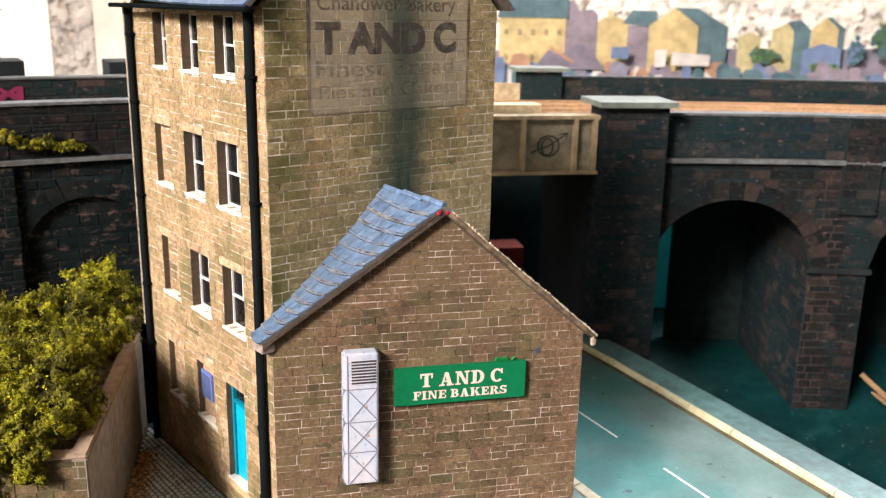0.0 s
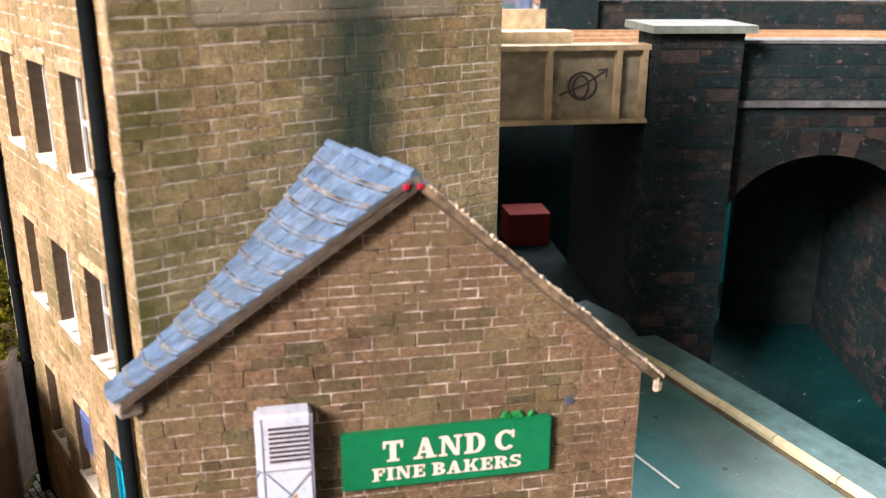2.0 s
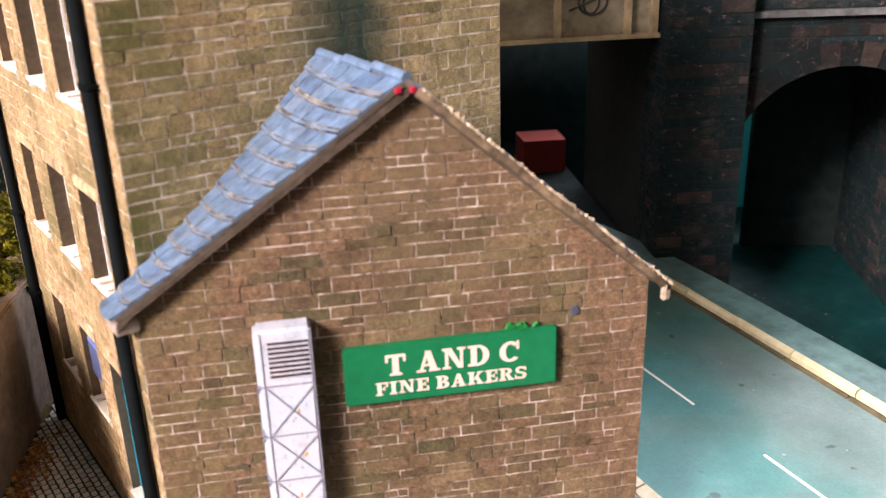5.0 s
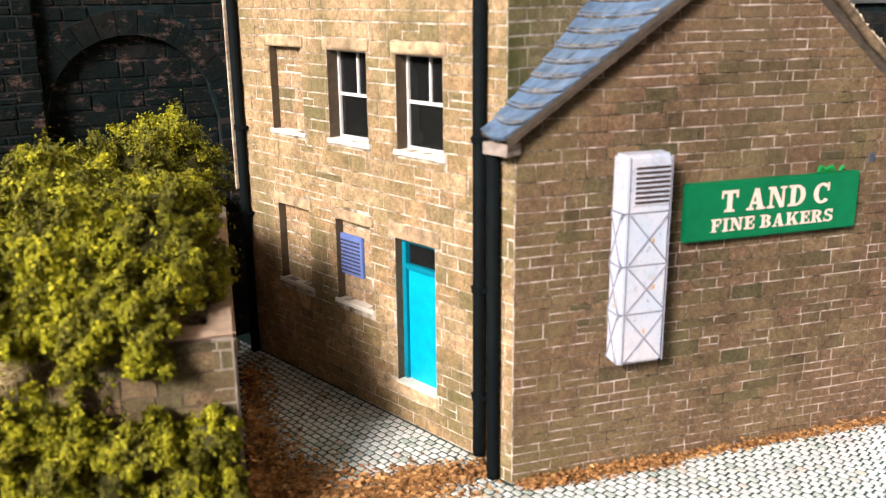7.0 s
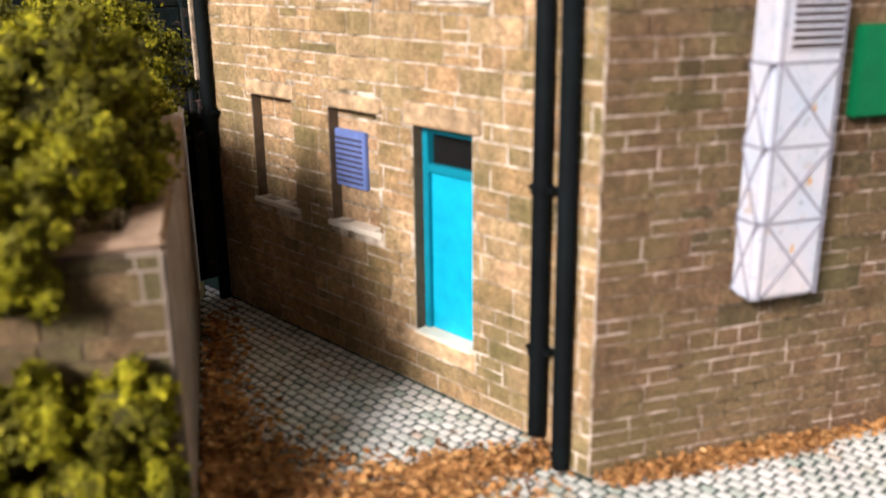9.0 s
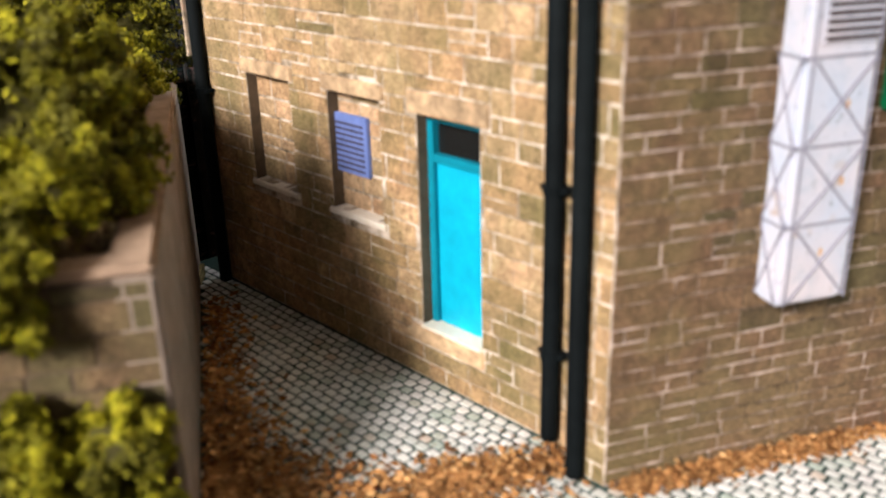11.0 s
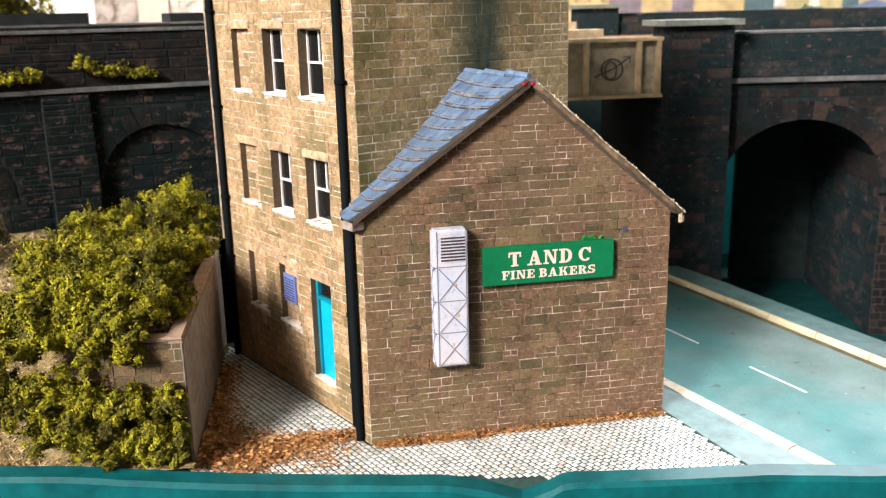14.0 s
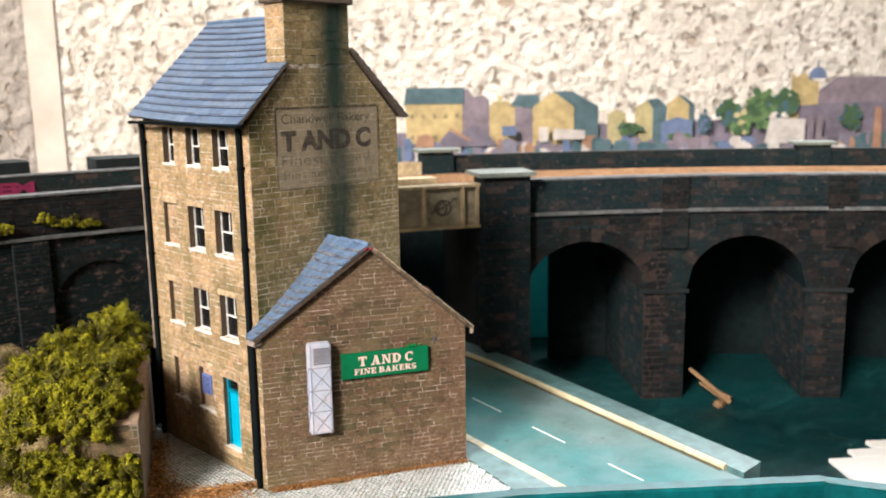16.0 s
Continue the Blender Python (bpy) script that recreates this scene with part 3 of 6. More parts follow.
def letters(body, size, bold=0.0, wide=1.0, tight=1.0):
    """The outlines of a word as flat faces, with its width; Blender's own font."""
    cu = bpy.data.curves.new("word", "FONT")
    cu.body, cu.size, cu.offset, cu.space_character = body, size, bold, tight
    ob = new("word", cu)
    deps = bpy.context.evaluated_depsgraph_get()
    me = bpy.data.meshes.new_from_object(ob.evaluated_get(deps))
    verts = [(v.co.x * wide, v.co.y) for v in me.vertices]
    faces = [tuple(p.vertices) for p in me.polygons]
    bpy.data.objects.remove(ob)
    bpy.data.curves.remove(cu)
    bpy.data.meshes.remove(me)
    lo, hi = min(v[0] for v in verts), max(v[0] for v in verts)
    return [(x - lo, y) for x, y in verts], faces, hi - lo


def bar(x0, z0, x1, z1):
    return [[(x0, z0), (x1, z0), (x1, z1), (x0, z1)]]


def bowl(cx, cz, rx, rz, ix, iz, a0, a1, n=12):
    """A bent stroke between an outer and an inner ellipse, from a0 to a1 degrees."""
    at = [radians(a0 + (a1 - a0) * i / n) for i in range(n + 1)]
    return [[(cx + ix * math.cos(p), cz + iz * math.sin(p)), (cx + rx * math.cos(p), cz + rz * math.sin(p)),
             (cx + rx * math.cos(q), cz + rz * math.sin(q)), (cx + ix * math.cos(q), cz + iz * math.sin(q))] for p, q in zip(at, at[1:])]


STEM = bar(0.12, 0, 0.38, 1)
FEET = bar(0, 0, 0.48, 0.11)
HEAD = bar(0, 0.89, 0.45, 1)
GLYPHS = {}                    # width, and the strokes of a heavy slab-serif capital one unit high
GLYPHS["T"] = 0.84, bar(0, 0.86, 0.84, 1) + bar(0.29, 0, 0.55, 0.9) + bar(0.16, 0, 0.68, 0.11) + bar(0, 0.64, 0.11, 0.9) + bar(0.73, 0.64, 0.84, 0.9)
GLYPHS["A"] = 0.98, [[(0.12, 0.05), (0.25, 0.05), (0.52, 1), (0.40, 1)], [(0.58, 0.05), (0.88, 0.05), (0.60, 1), (0.36, 1)]] + bar(0.24, 0.27, 0.68, 0.38) + bar(0, 0, 0.38, 0.11) + bar(0.50, 0, 0.98, 0.11)
GLYPHS["N"] = 0.98, bar(0.12, 0, 0.25, 1) + bar(0.74, 0, 0.87, 1) + [[(0.10, 1), (0.38, 1), (0.87, 0), (0.66, 0)]] + bar(0, 0, 0.37, 0.11) + bar(0, 0.89, 0.3, 1) + bar(0.62, 0.89, 0.98, 1)
GLYPHS["D"] = 0.90, STEM + bowl(0.42, 0.5, 0.48, 0.5, 0.22, 0.38, -90, 90) + bar(0, 0, 0.44, 0.12) + bar(0, 0.88, 0.44, 1)
GLYPHS["C"] = 0.84, bowl(0.46, 0.5, 0.46, 0.5, 0.20, 0.37, 42, 318, 18) + bar(0.72, 0.60, 0.83, 1)
GLYPHS["F"] = 0.78, STEM + bar(0, 0.87, 0.78, 1) + bar(0.36, 0.46, 0.58, 0.57) + bar(0.67, 0.62, 0.78, 0.9) + bar(0.52, 0.36, 0.61, 0.68) + FEET
GLYPHS["I"] = 0.50, STEM + bar(0, 0, 0.50, 0.11) + bar(0, 0.89, 0.50, 1)
GLYPHS["E"] = 0.80, STEM + bar(0, 0.87, 0.78, 1) + bar(0.36, 0.46, 0.58, 0.57) + bar(0.67, 0.64, 0.78, 0.9) + bar(0.52, 0.36, 0.61, 0.68) + bar(0, 0, 0.80, 0.13) + bar(0.69, 0.1, 0.80, 0.36)
GLYPHS["B"] = 0.86, STEM + bowl(0.42, 0.745, 0.38, 0.255, 0.13, 0.13, -90, 90) + bowl(0.42, 0.275, 0.44, 0.275, 0.18, 0.15, -90, 90) + bar(0, 0, 0.44, 0.12) + bar(0, 0.88, 0.44, 1)
GLYPHS["K"] = 1.02, STEM + [[(0.36, 0.38), (0.52, 0.38), (0.88, 0.95), (0.70, 0.95)], [(0.46, 0.54), (0.64, 0.68), (0.96, 0.05), (0.68, 0.05)]] + FEET + HEAD + bar(0.60, 0.89, 0.98, 1) + bar(0.58, 0, 1.02, 0.11)
GLYPHS["R"] = 0.96, STEM + bowl(0.42, 0.73, 0.42, 0.27, 0.17, 0.15, -90, 90) + [[(0.40, 0.50), (0.64, 0.52), (0.92, 0.05), (0.66, 0.05)]] + FEET + HEAD + bar(0.60, 0, 0.98, 0.11)
GLYPHS["S"] = 0.74, bowl(0.37, 0.725, 0.35, 0.275, 0.13, 0.14, 25, 275) + bowl(0.37, 0.285, 0.37, 0.285, 0.14, 0.15, -155, 95) + bar(0.61, 0.66, 0.70, 1) + bar(0, 0, 0.09, 0.36)


def serif_word(body, s0, s1, z0, z1, place, d):
    """Heavy slab-serif capitals that fill s0..s1, z0..z1, as thick paint on a board."""
    strokes, x = [], 0.0
    for ch in body:
        if ch == " ":
            x += 0.34
            continue
        wide, shapes = GLYPHS[ch]
        strokes += [[(x + px, pz) for px, pz in shape] for shape in shapes]
        x += wide + 0.09
    k, g = (s1 - s0) / (x - 0.09), Geo()
    for n, shape in enumerate(strokes):
        g.add([place(s0 + px * k, z0 + pz * (z1 - z0), d + 0.0003 * (n % 9)) for px, pz in shape], [(0, 1, 2, 3)])
    return g


def word(body, s0, s1, z0, z1, place, d, bold=0.0, tight=1.0):
    """A word that fills s0..s1, z0..z1 of a wall, as flat paint d out of it."""
    verts, faces, width = letters(body, 1.0, bold, 1.0, tight)
    lo, hi = min(v[1] for v in verts), max(v[1] for v in verts)
    sx, sz = (s1 - s0) / width, (z1 - z0) / (hi - lo)
    return Geo().add([place(s0 + x * sx, z0 + (y - lo) * sz, d) for x, y in verts], faces)

# ---- the room ----
def slab(name, a0, a1, b0, b1, z0, z1, material, label, holes=None):
    g = Geo().box((a0, b0, z0), (a1, b1, z1), lambda a, b, z: tuple(room(a, b, z)))
    return thing(name, tuple(room((a0 + a1) / 2, (b0 + b1) / 2, z0)), label, name.split("_")[0], kind="structure", geo=g, material=material)


slab("floor", -78, 92, -210, 66, -96, -90, M_FLOORING, "brown floor of the room")
slab("ceiling", -78, 92, -210, 66, 150, 156, M_CEILING, "plain white painted ceiling")
NORTH = plane_place(room(-78, 54, 0), AX, -BX)
thing("wall_north", tuple(room(0, 58, -90)), "white wall of rough pitted plaster behind the model", "wall", kind="structure",
      geo=panel(Geo(), 158, -90, 150, [(60, 140, 26, 86)], NORTH, 8), material=M_PLASTER)
slab("wall_east", 80, 88, -210, 54, -90, 150, M_ROOM, "plain cream plaster wall")
slab("wall_south", -78, 80, -210, -200, -90, 150, M_ROOM, "plain cream plaster wall")
WEST = plane_place(room(-70, -200, 0), BX, AX)
thing("wall_west", tuple(room(-70, -70, -90)), "plain cream wall with a wide window opening", "wall", kind="structure",
      geo=panel(Geo(), 254, -90, 150, [(44, 222, 5, 132)], WEST, 8), material=M_ROOM)
slab("wall_pier", -69, -26.2, 53.68, 53.9, -90, 149.7, M_SMOOTH, "smooth cream plaster pier beside the rough wall")
slab("wall_reveal", -26.19, -23.1, 53.74, 53.9, -90, 149.6, M_PLASTER_SHADE, "rough plaster strip, greyed for the shade on it")
slab("corner_trim", -23.09, -20.8, 53.8, 53.9, -90, 149.5, M_TRIM, "smooth pinkish strip in the wall's corner")

# ---- the viaduct's curve ----
CX, CY, RAD = -5.482, -24.371, 32.171


def arc(theta, r, z):
    a = radians(theta)
    return (CX + (RAD + r) * math.sin(a), CY + (RAD + r) * math.cos(a), z)


DEG = math.degrees(1 / RAD)          # degrees for one centimetre along the face
BASE_Z = -2.1


def arc_place(theta0):
    return lambda s, z, d: arc(theta0 + s * DEG, -d, z)


# ---- ground and baseboards ----
thing("baseboard", tuple(room(20, 20, BASE_Z - 1.5)), "teal painted baseboard under the viaduct", "baseboard", kind="structure",
      geo=Geo().box((-60, -0.2, BASE_Z - 1.5), (79.9, 53.6, BASE_Z), lambda a, b, z: tuple(room(a, b, z))), material=M_BASE)


def lip_line(a):
    """Inner edge of the front fascia: b at a."""
    return -1.2 + 0.05 * math.sin(a * 0.35)


def b_of(x, y):
    return x * 0.643 + y * 0.766


def fascia():
    g = Geo()
    n = 320
    rows = []
    a_end = 12.05
    for i in range(n + 1):
        a = -30 + (a_end + 30) * i / n
        top = min(0.075 + 0.007 * (a - 1.0) ** 2, 0.225) + 0.012 * noise.noise((a * 1.7, 0, 3))
        if 1.2 < a < 3.0:
            t = (a - 1.2) / 1.8
            top -= 0.25 * ((t / 0.68) ** 2 if t < 0.68 else max(0.0, (1 - t) / 0.32) ** 0.7)
        b0 = lip_line(a)
        rows.append((a, b0, top))
    ring = lambda a, b, z: tuple(room(a, b, z))
    for a, b, top in rows:
        g.v += [ring(a, b, -9), ring(a, b, top - 0.05), ring(a, b - 0.06, top), ring(a, b - 0.34, top - 0.01), ring(a, b - 0.40, top - 0.07), ring(a, b - 0.40, -9)]
    for i in range(n):
        for k in range(6):
            p, q = i * 6 + k, i * 6 + (k + 1) % 6
            g.f.append((p, q, q + 6, p + 6))
    g.f += [tuple(range(6)), tuple(range(n * 6 + 5, n * 6 - 1, -1))]
    thing("ground_base", tuple(room(-10, 3, BASE_Z)), "tan earth under the bank's front edge", "ground", kind="structure",
          geo=Geo().box((-30, -1.22, BASE_Z), (-2.9, 3.6, 0.12), ring), material=M_GRASS)
    ob = thing("fascia_board", tuple(room(0, -1.3, -9)), "glossy teal painted edging board with a chipped notch", "edging board", kind="structure", geo=g, material=M_TEAL, smooth=False)
    # the length past the corner
    c = Vector(room(a_end - 0.02, lip_line(a_end) - 0.2, 0))
    u = Vector((0.42, -0.907, 0))
    g2 = Geo().box((-0.15, -0.2, -9), (26, 0.2, 0.20), lambda s, d, z: tuple(c + u * s + Vector((0.907, 0.42, 0)) * d + Vector((0, 0, z))), 0.04)
    thing("fascia_return", tuple(c), "glossy teal painted edging board past the corner", "edging board", kind="structure", geo=g2, material=M_TEAL)


fascia()


def line_x(p, q, bend=0.0):
    """x along a line through p and q, drawing in towards its far end by bend."""
    return lambda y: p[0] + (q[0] - p[0]) * (y - p[1]) / (q[1] - p[1]) - bend * max(0.0, (y - 1.0) / 4.0) ** 2


FAR_EDGE = line_x((11.42, 4.62), (8.65, -7.41), 0.3)
FAR_KERB = line_x((10.28, 3.53), (7.82, -6.88), 0.33)
CENTRE = line_x((7.42, 0.56), (6.12, -5.86))
NEAR_KERB = line_x((5.31, -1.25), (4.65, -4.91))
SETT_EDGE = line_x((4.24, -2.37), (3.66, -4.5))
ROAD_Z = -0.06


def front_y(x):
    """y of the fascia's inner edge at x."""
    b = -1.24
    return (b - x * 0.643) / 0.766


def strip(x0, x1, y0, y1, z0, z1, n=30):
    """A long slab between two lines x(y); its near end stops at the fascia."""
    g = Geo()
    for i in range(n + 1):
        t = i / n
        row = []
        for fx in (x0, x1):
            ylo = max(y0, front_y(fx(y0)) + 0.02) if y0 < -3 else y0
            for _ in range(4):
                ylo = max(y0, front_y(fx(ylo)) + 0.02) if y0 < -3 else y0
            y = ylo + (y1 - ylo) * t
            row.append((fx(y), y))
        (xa, ya), (xb, yb) = row
        g.v += [(xa, ya, z0), (xb, yb, z0), (xb, yb, z1), (xa, ya, z1)]
    for i in range(n):
        for k in range(4):
            p, q = i * 4 + k, i * 4 + (k + 1) % 4
            g.f.append((p, q, q + 4, p + 4))
    g.f += [(0, 1, 2, 3), (n * 4 + 3, n * 4 + 2, n * 4 + 1, n * 4)]
    return g


thing("road", (7, -2, BASE_Z), "worn teal-grey road surface with scuffs", "road", kind="structure",
      geo=strip(lambda y: NEAR_KERB(y) + 0.02, lambda y: FAR_KERB(y) - 0.01, -9, 5.6, BASE_Z, ROAD_Z), material=M_ROAD)
thing("pavement_far", (9.5, -2, BASE_Z), "blue-grey pavement strip beyond the road", "pavement", kind="structure",
      geo=strip(lambda y: FAR_KERB(y) + 0.15, FAR_EDGE, -7.3, 4.9, BASE_Z, 0.0), material=M_PAVE)
thing("pavement_near", (4.6, -2, BASE_Z), "blue-grey smooth pavement beside the bakery", "pavement", kind="structure",
      geo=strip(SETT_EDGE, lambda y: NEAR_KERB(y) - 0.25, -9, 5.6, BASE_Z, 0.0), material=M_PAVE)


def kerb(name, x0, x1, y0, y1, top, label, material, step):
    ob = thing(name, (x0(0), 0, BASE_Z), label, "kerb", kind="structure")
    y = y0
    while y < y1:
        g = Geo()
        ya, yb = y + 0.012, min(y + step, y1) - 0.012
        c = [(x0(ya), ya), (x1(ya), ya), (x1(yb), yb), (x0(yb), yb)]
        r = 0.03
        v = [(x, yy, ROAD_Z - 0.3) for x, yy in c] + [(x, yy, top - r) for x, yy in c]
        v += [(x + (r if k in (0, 3) else -r), yy, top + random.uniform(-0.006, 0.006)) for k, (x, yy) in enumerate(c)]
        g.add(v, [(0, 1, 5, 4), (1, 2, 6, 5), (2, 3, 7, 6), (3, 0, 4, 7), (4, 5, 9, 8), (5, 6, 10, 9), (6, 7, 11, 10), (7, 4, 8, 11), (8, 9, 10, 11)])
        part("kerbstone", g, material, ob)
        y += step
    return ob


kerb("kerb_far", FAR_KERB, lambda y: FAR_KERB(y) + 0.15, -6.85, 5.35, 0.045, "cream painted kerb along the road's far side", M_KERB, 1.2)
kerb("kerb_near", lambda y: NEAR_KERB(y) - 0.245, lambda y: NEAR_KERB(y) + 0.02, -5.2, 5.6, 0.006, "pale cream edge strip along the near pavement", M_KERB_LINE, 0.9)
# dark olive strip painting the kerb's shadow and weathering onto the road
kerb("kerb_foot", lambda y: FAR_KERB(y) - 0.12, lambda y: FAR_KERB(y) - 0.005, -6.8, 5.35, -0.03, "dark strip for shade and weathering along the far kerb", M_KERB_SHADE, 1.2)

for k, (ya, yb) in enumerate(((-5.86, -4.78), (-3.31, -2.07), (-0.78, 0.52), (1.9, 3.2))):
    g = Geo()
    n = 6
    for i in range(n + 1):
        y = ya + (yb - ya) * i / n
        for sx in (-0.022, 0.022):
            for z in (ROAD_Z - 0.002, ROAD_Z + 0.004):
                g.v.append((CENTRE(y) + sx, y, z))
    for i in range(n):
        b = i * 4
        g.f += [(b + 1, b + 3, b + 7, b + 5), (b, b + 1, b + 5, b + 4), (b + 3, b + 2, b + 6, b + 7)]
    thing("road_marking", (CENTRE(ya), ya, ROAD_Z), "short white centre dash painted on the road", "road marking", "centre line dashes", geo=g, material=M_LINE)

# ---- retaining wall and bank ----
RW0, RW1 = Vector((-2.15, 0.76, 0)), Vector((0.22, 4.95, 0))   # corner and the line's far end
RW_TOP = 1.90
RFU = Vector((0.866, -0.50, 0))                     # along the wall's front face, towards its corner
RFN = Vector((-0.50, -0.866, 0))
RF_LEN = 1.35
RWU = (RW1 - RW0).normalized()
RWN = Vector((RWU.y, -RWU.x, 0))
RW_LEN = (RW1 - RW0).length
rw_side = plane_place(RW0, RWU, RWN)
rw_front = plane_place(RW0 - RFU * RF_LEN, RFU, RFN)
retaining_wall = thing("retaining_wall", (-1.7, 1.6, 0), "brown stone retaining wall with grey plaster facing the yard", "wall", kind="structure")
part("yard_face", Geo().box((0, -0.22, -0.3), (RW_LEN, 0.0, RW_TOP - 0.06), boxed(rw_side), 0.02), M_WALL_GREY, retaining_wall, "grey-brown plastered face")
part("coping", Geo().box((-0.01, -0.23, RW_TOP - 0.058), (RW_LEN, 0.004, RW_TOP), boxed(rw_side), 0.025), M_WALLTOP, retaining_wall)
front_face = part("front_face", Geo().box((0, -0.22, -0.3), (RF_LEN - 0.02, -0.005, RW_TOP - 0.06), boxed(rw_front), 0.02), M_VERGE, retaining_wall, "brown coursed stone end face")
part("front_coping", Geo().box((0.0, -0.24, RW_TOP - 0.06), (RF_LEN - 0.02, 0.008, RW_TOP - 0.004), boxed(rw_front), 0.025), M_WALLTOP, retaining_wall)
stones(front_face, list(coursed(RF_LEN - 0.03, 0.0, RW_TOP - 0.08, random.Random(3), (0.11, 0.18), (0.18, 0.42), 0.1)), plane_place(RW0 - RFU * RF_LEN - RFN * 0.004, RFU, RFN), M_STONE_WALL, random.Random(4))


def bank_height(x, y):
    d = b_of(x, y) + 1.15
    z = 0.30 + 1.55 * min(max((d - 0.4) / 1.9, 0.0), 1.0) + 0.25 * max(d - 2.3, 0.0)
    z = min(z, 2.2 if x < -2.2 else max(1.5, 2.2 - 0.7 * (x + 2.2)))
    if (Vector((x, y, 0)) - RW0).dot(RFN) < -0.2:
        z = max(z, 1.62 - 1.3 * max(0.0, -3.0 - x))
    z *= min(1.0, 0.45 + d)
    return z + 0.10 * noise.noise((x * 1.3, y * 1.3, 1.0)) + 0.04 * noise.noise((x * 5, y * 5, 4.0))


def bank():
    g = Geo()
    na, nb = 130, 84
    idx = {}
    for i in range(na + 1):
        for j in range(nb + 1):
            x, y, _ = room(-18.0 + 16.5 * i / na, -1.24 + 10.5 * j / nb, 0)
            wall_x = RW0.x + (RW1.x - RW0.x) * (y - RW0.y) / (RW1.y - RW0.y) - 0.12
            behind = -(Vector((x, y, 0)) - RW0).dot(RFN)
            on_front_wall = x > -3.35 and -0.05 < behind < 0.22
            keep = not on_front_wall and (x < wall_x if behind > 0 else x < -2.2) and math.hypot(x - CX, y - CY) < RAD + 0.25
            if keep:
                idx[i, j] = len(g.v)
                g.v.append((x, y, bank_height(x, y)))
    for (i, j) in idx:
        q = [(i, j), (i + 1, j), (i + 1, j + 1), (i, j + 1)]
        if all(k in idx for k in q):
            g.f.append(tuple(idx[k] for k in q))
    thing("ground_bank", (-5, 3, 0.3), "sloping bank of dry tan scatter and earth", "ground", kind="structure", geo=g, material=M_GRASS, smooth=True)


bank()

# ---- the bakery ----
WX, TF, TB, TR = 0.25, -0.10, 4.47, 4.29          # tower: door wall x, front y, back y, right x
EAVE = 7.80
bakery = thing("bakery_building", (2.2, 1.0, 0.0), "four-storey sandstone bakery model with a gabled front annex", "building")
rng = random.Random(7)

# door wall; s runs from the back corner to the front one
side = plane_place((WX, TB, 0), (0, -1, 0), (-1, 0, 0))
Y = lambda y: TB - y
DEPTH = 0.24
WINDOWS = []
for row, (z0, z1) in enumerate(((1.17, 2.13), (3.05, 4.02), (4.94, 5.91), (6.85, 7.67))):
    for col, (y0, y1) in enumerate(((3.06, 3.70), (1.91, 2.54), (0.75, 1.39))):
        if row == 0 and col == 2:
            continue
        if row == 3:
            y1 -= (0.2, 0.1, 0.08)[col]
        if row and (col or row == 3):
            y0, y1 = y0 - 0.02, y1 + 0.03
        WINDOWS.append((row, col, y0, y1, z0, z1))
DOOR = (0.87, 1.50, 0.46, 2.10)
holes = [(Y(y1), Y(y0), z0, z1) for _, _, y0, y1, z0, z1 in WINDOWS] + [(Y(DOOR[1]), Y(DOOR[0]), DOOR[2], DOOR[3])]
trims = []
for _, _, y0, y1, z0, z1 in WINDOWS:
    trims += [(Y(y1 + 0.07), Y(y0 - 0.07), z1, z1 + 0.13), (Y(y1 + 0.05), Y(y0 - 0.05), z0 - 0.075, z0)]
trims += [(Y(DOOR[1] + 0.09), Y(DOOR[0] - 0.1), DOOR[3], DOOR[3] + 0.17), (Y(DOOR[1] + 0.13), Y(DOOR[0] - 0.03), 0.30, DOOR[2])]
door_wall = part("door_wall", panel(Geo(), TB - TF - 0.155, -0.02, EAVE, holes, side, DEPTH), M_MORTAR, bakery)
rects = list(coursed(TB - TF, 0.0, EAVE, rng, (0.11, 0.20), (0.17, 0.5)))
for h in holes + trims:
    rects = minus(rects, h)
stones(door_wall, rects, side, M_STONE, rng, limit=290, near=(Y(1.0), 1.5))

# tower front and its gable
front = plane_place((WX, TF, 0), (1, 0, 0), (0, -1, 0))
TW = TR - WX
APEX_S, APEX_Z = 1.99, 9.98
front_wall = part("front_wall", panel(Geo(), TW, -0.02, EAVE, [], front, 0.15, (APEX_S, APEX_Z)), M_MORTAR_TOWER, bakery)
k1, k2 = (APEX_Z - EAVE) / APEX_S, (APEX_Z - EAVE) / (TW - APEX_S)
gable_planes = [(-k1, 1, EAVE), (k2, 1, EAVE + k2 * TW)]
CH0, CH1 = 0.97, 2.68                               # chimney along the front
rects = list(coursed(TW, 3.0, APEX_Z, random.Random(61), (0.095, 0.185), (0.16, 0.45)))
stones(front_wall, minus(rects, (CH0, CH1, 9.0, 12)), front, M_STONE_TOWER, random.Random(62), gable_planes, proud=0.004, joint=0.007, limit=290, near=(1.5, 6.0))
part("back_wall", panel(Geo(), TW, -0.02, EAVE, [], plane_place((TR, TB, 0), (-1, 0, 0), (0, 1, 0)), 0.15, (TW - APEX_S, APEX_Z)), M_STONE, bakery)
part("road_side_wall", panel(Geo(), TB - TF - 0.31, -0.02, EAVE, [], plane_place((TR, TF + 0.155, 0), (0, 1, 0), (1, 0, 0)), 0.15), M_STONE, bakery)
# unseen floors and partition, their dark colour standing in for unlit rooms
part("floor_slab", Geo().box((WX + 0.2, TF + 0.2, 2.4), (TR - 0.2, TB - 0.2, 2.5)).box((WX + 0.2, TF + 0.2, 4.4), (TR - 0.2, TB - 0.2, 4.5)).box((WX + 0.2, TF + 0.2, 6.3), (TR - 0.2, TB - 0.2, 6.4)).box((1.6, TF + 0.2, 0), (1.7, TB - 0.2, EAVE)), M_DARK, bakery, "added inside floors and partition, coloured dark as unlit")

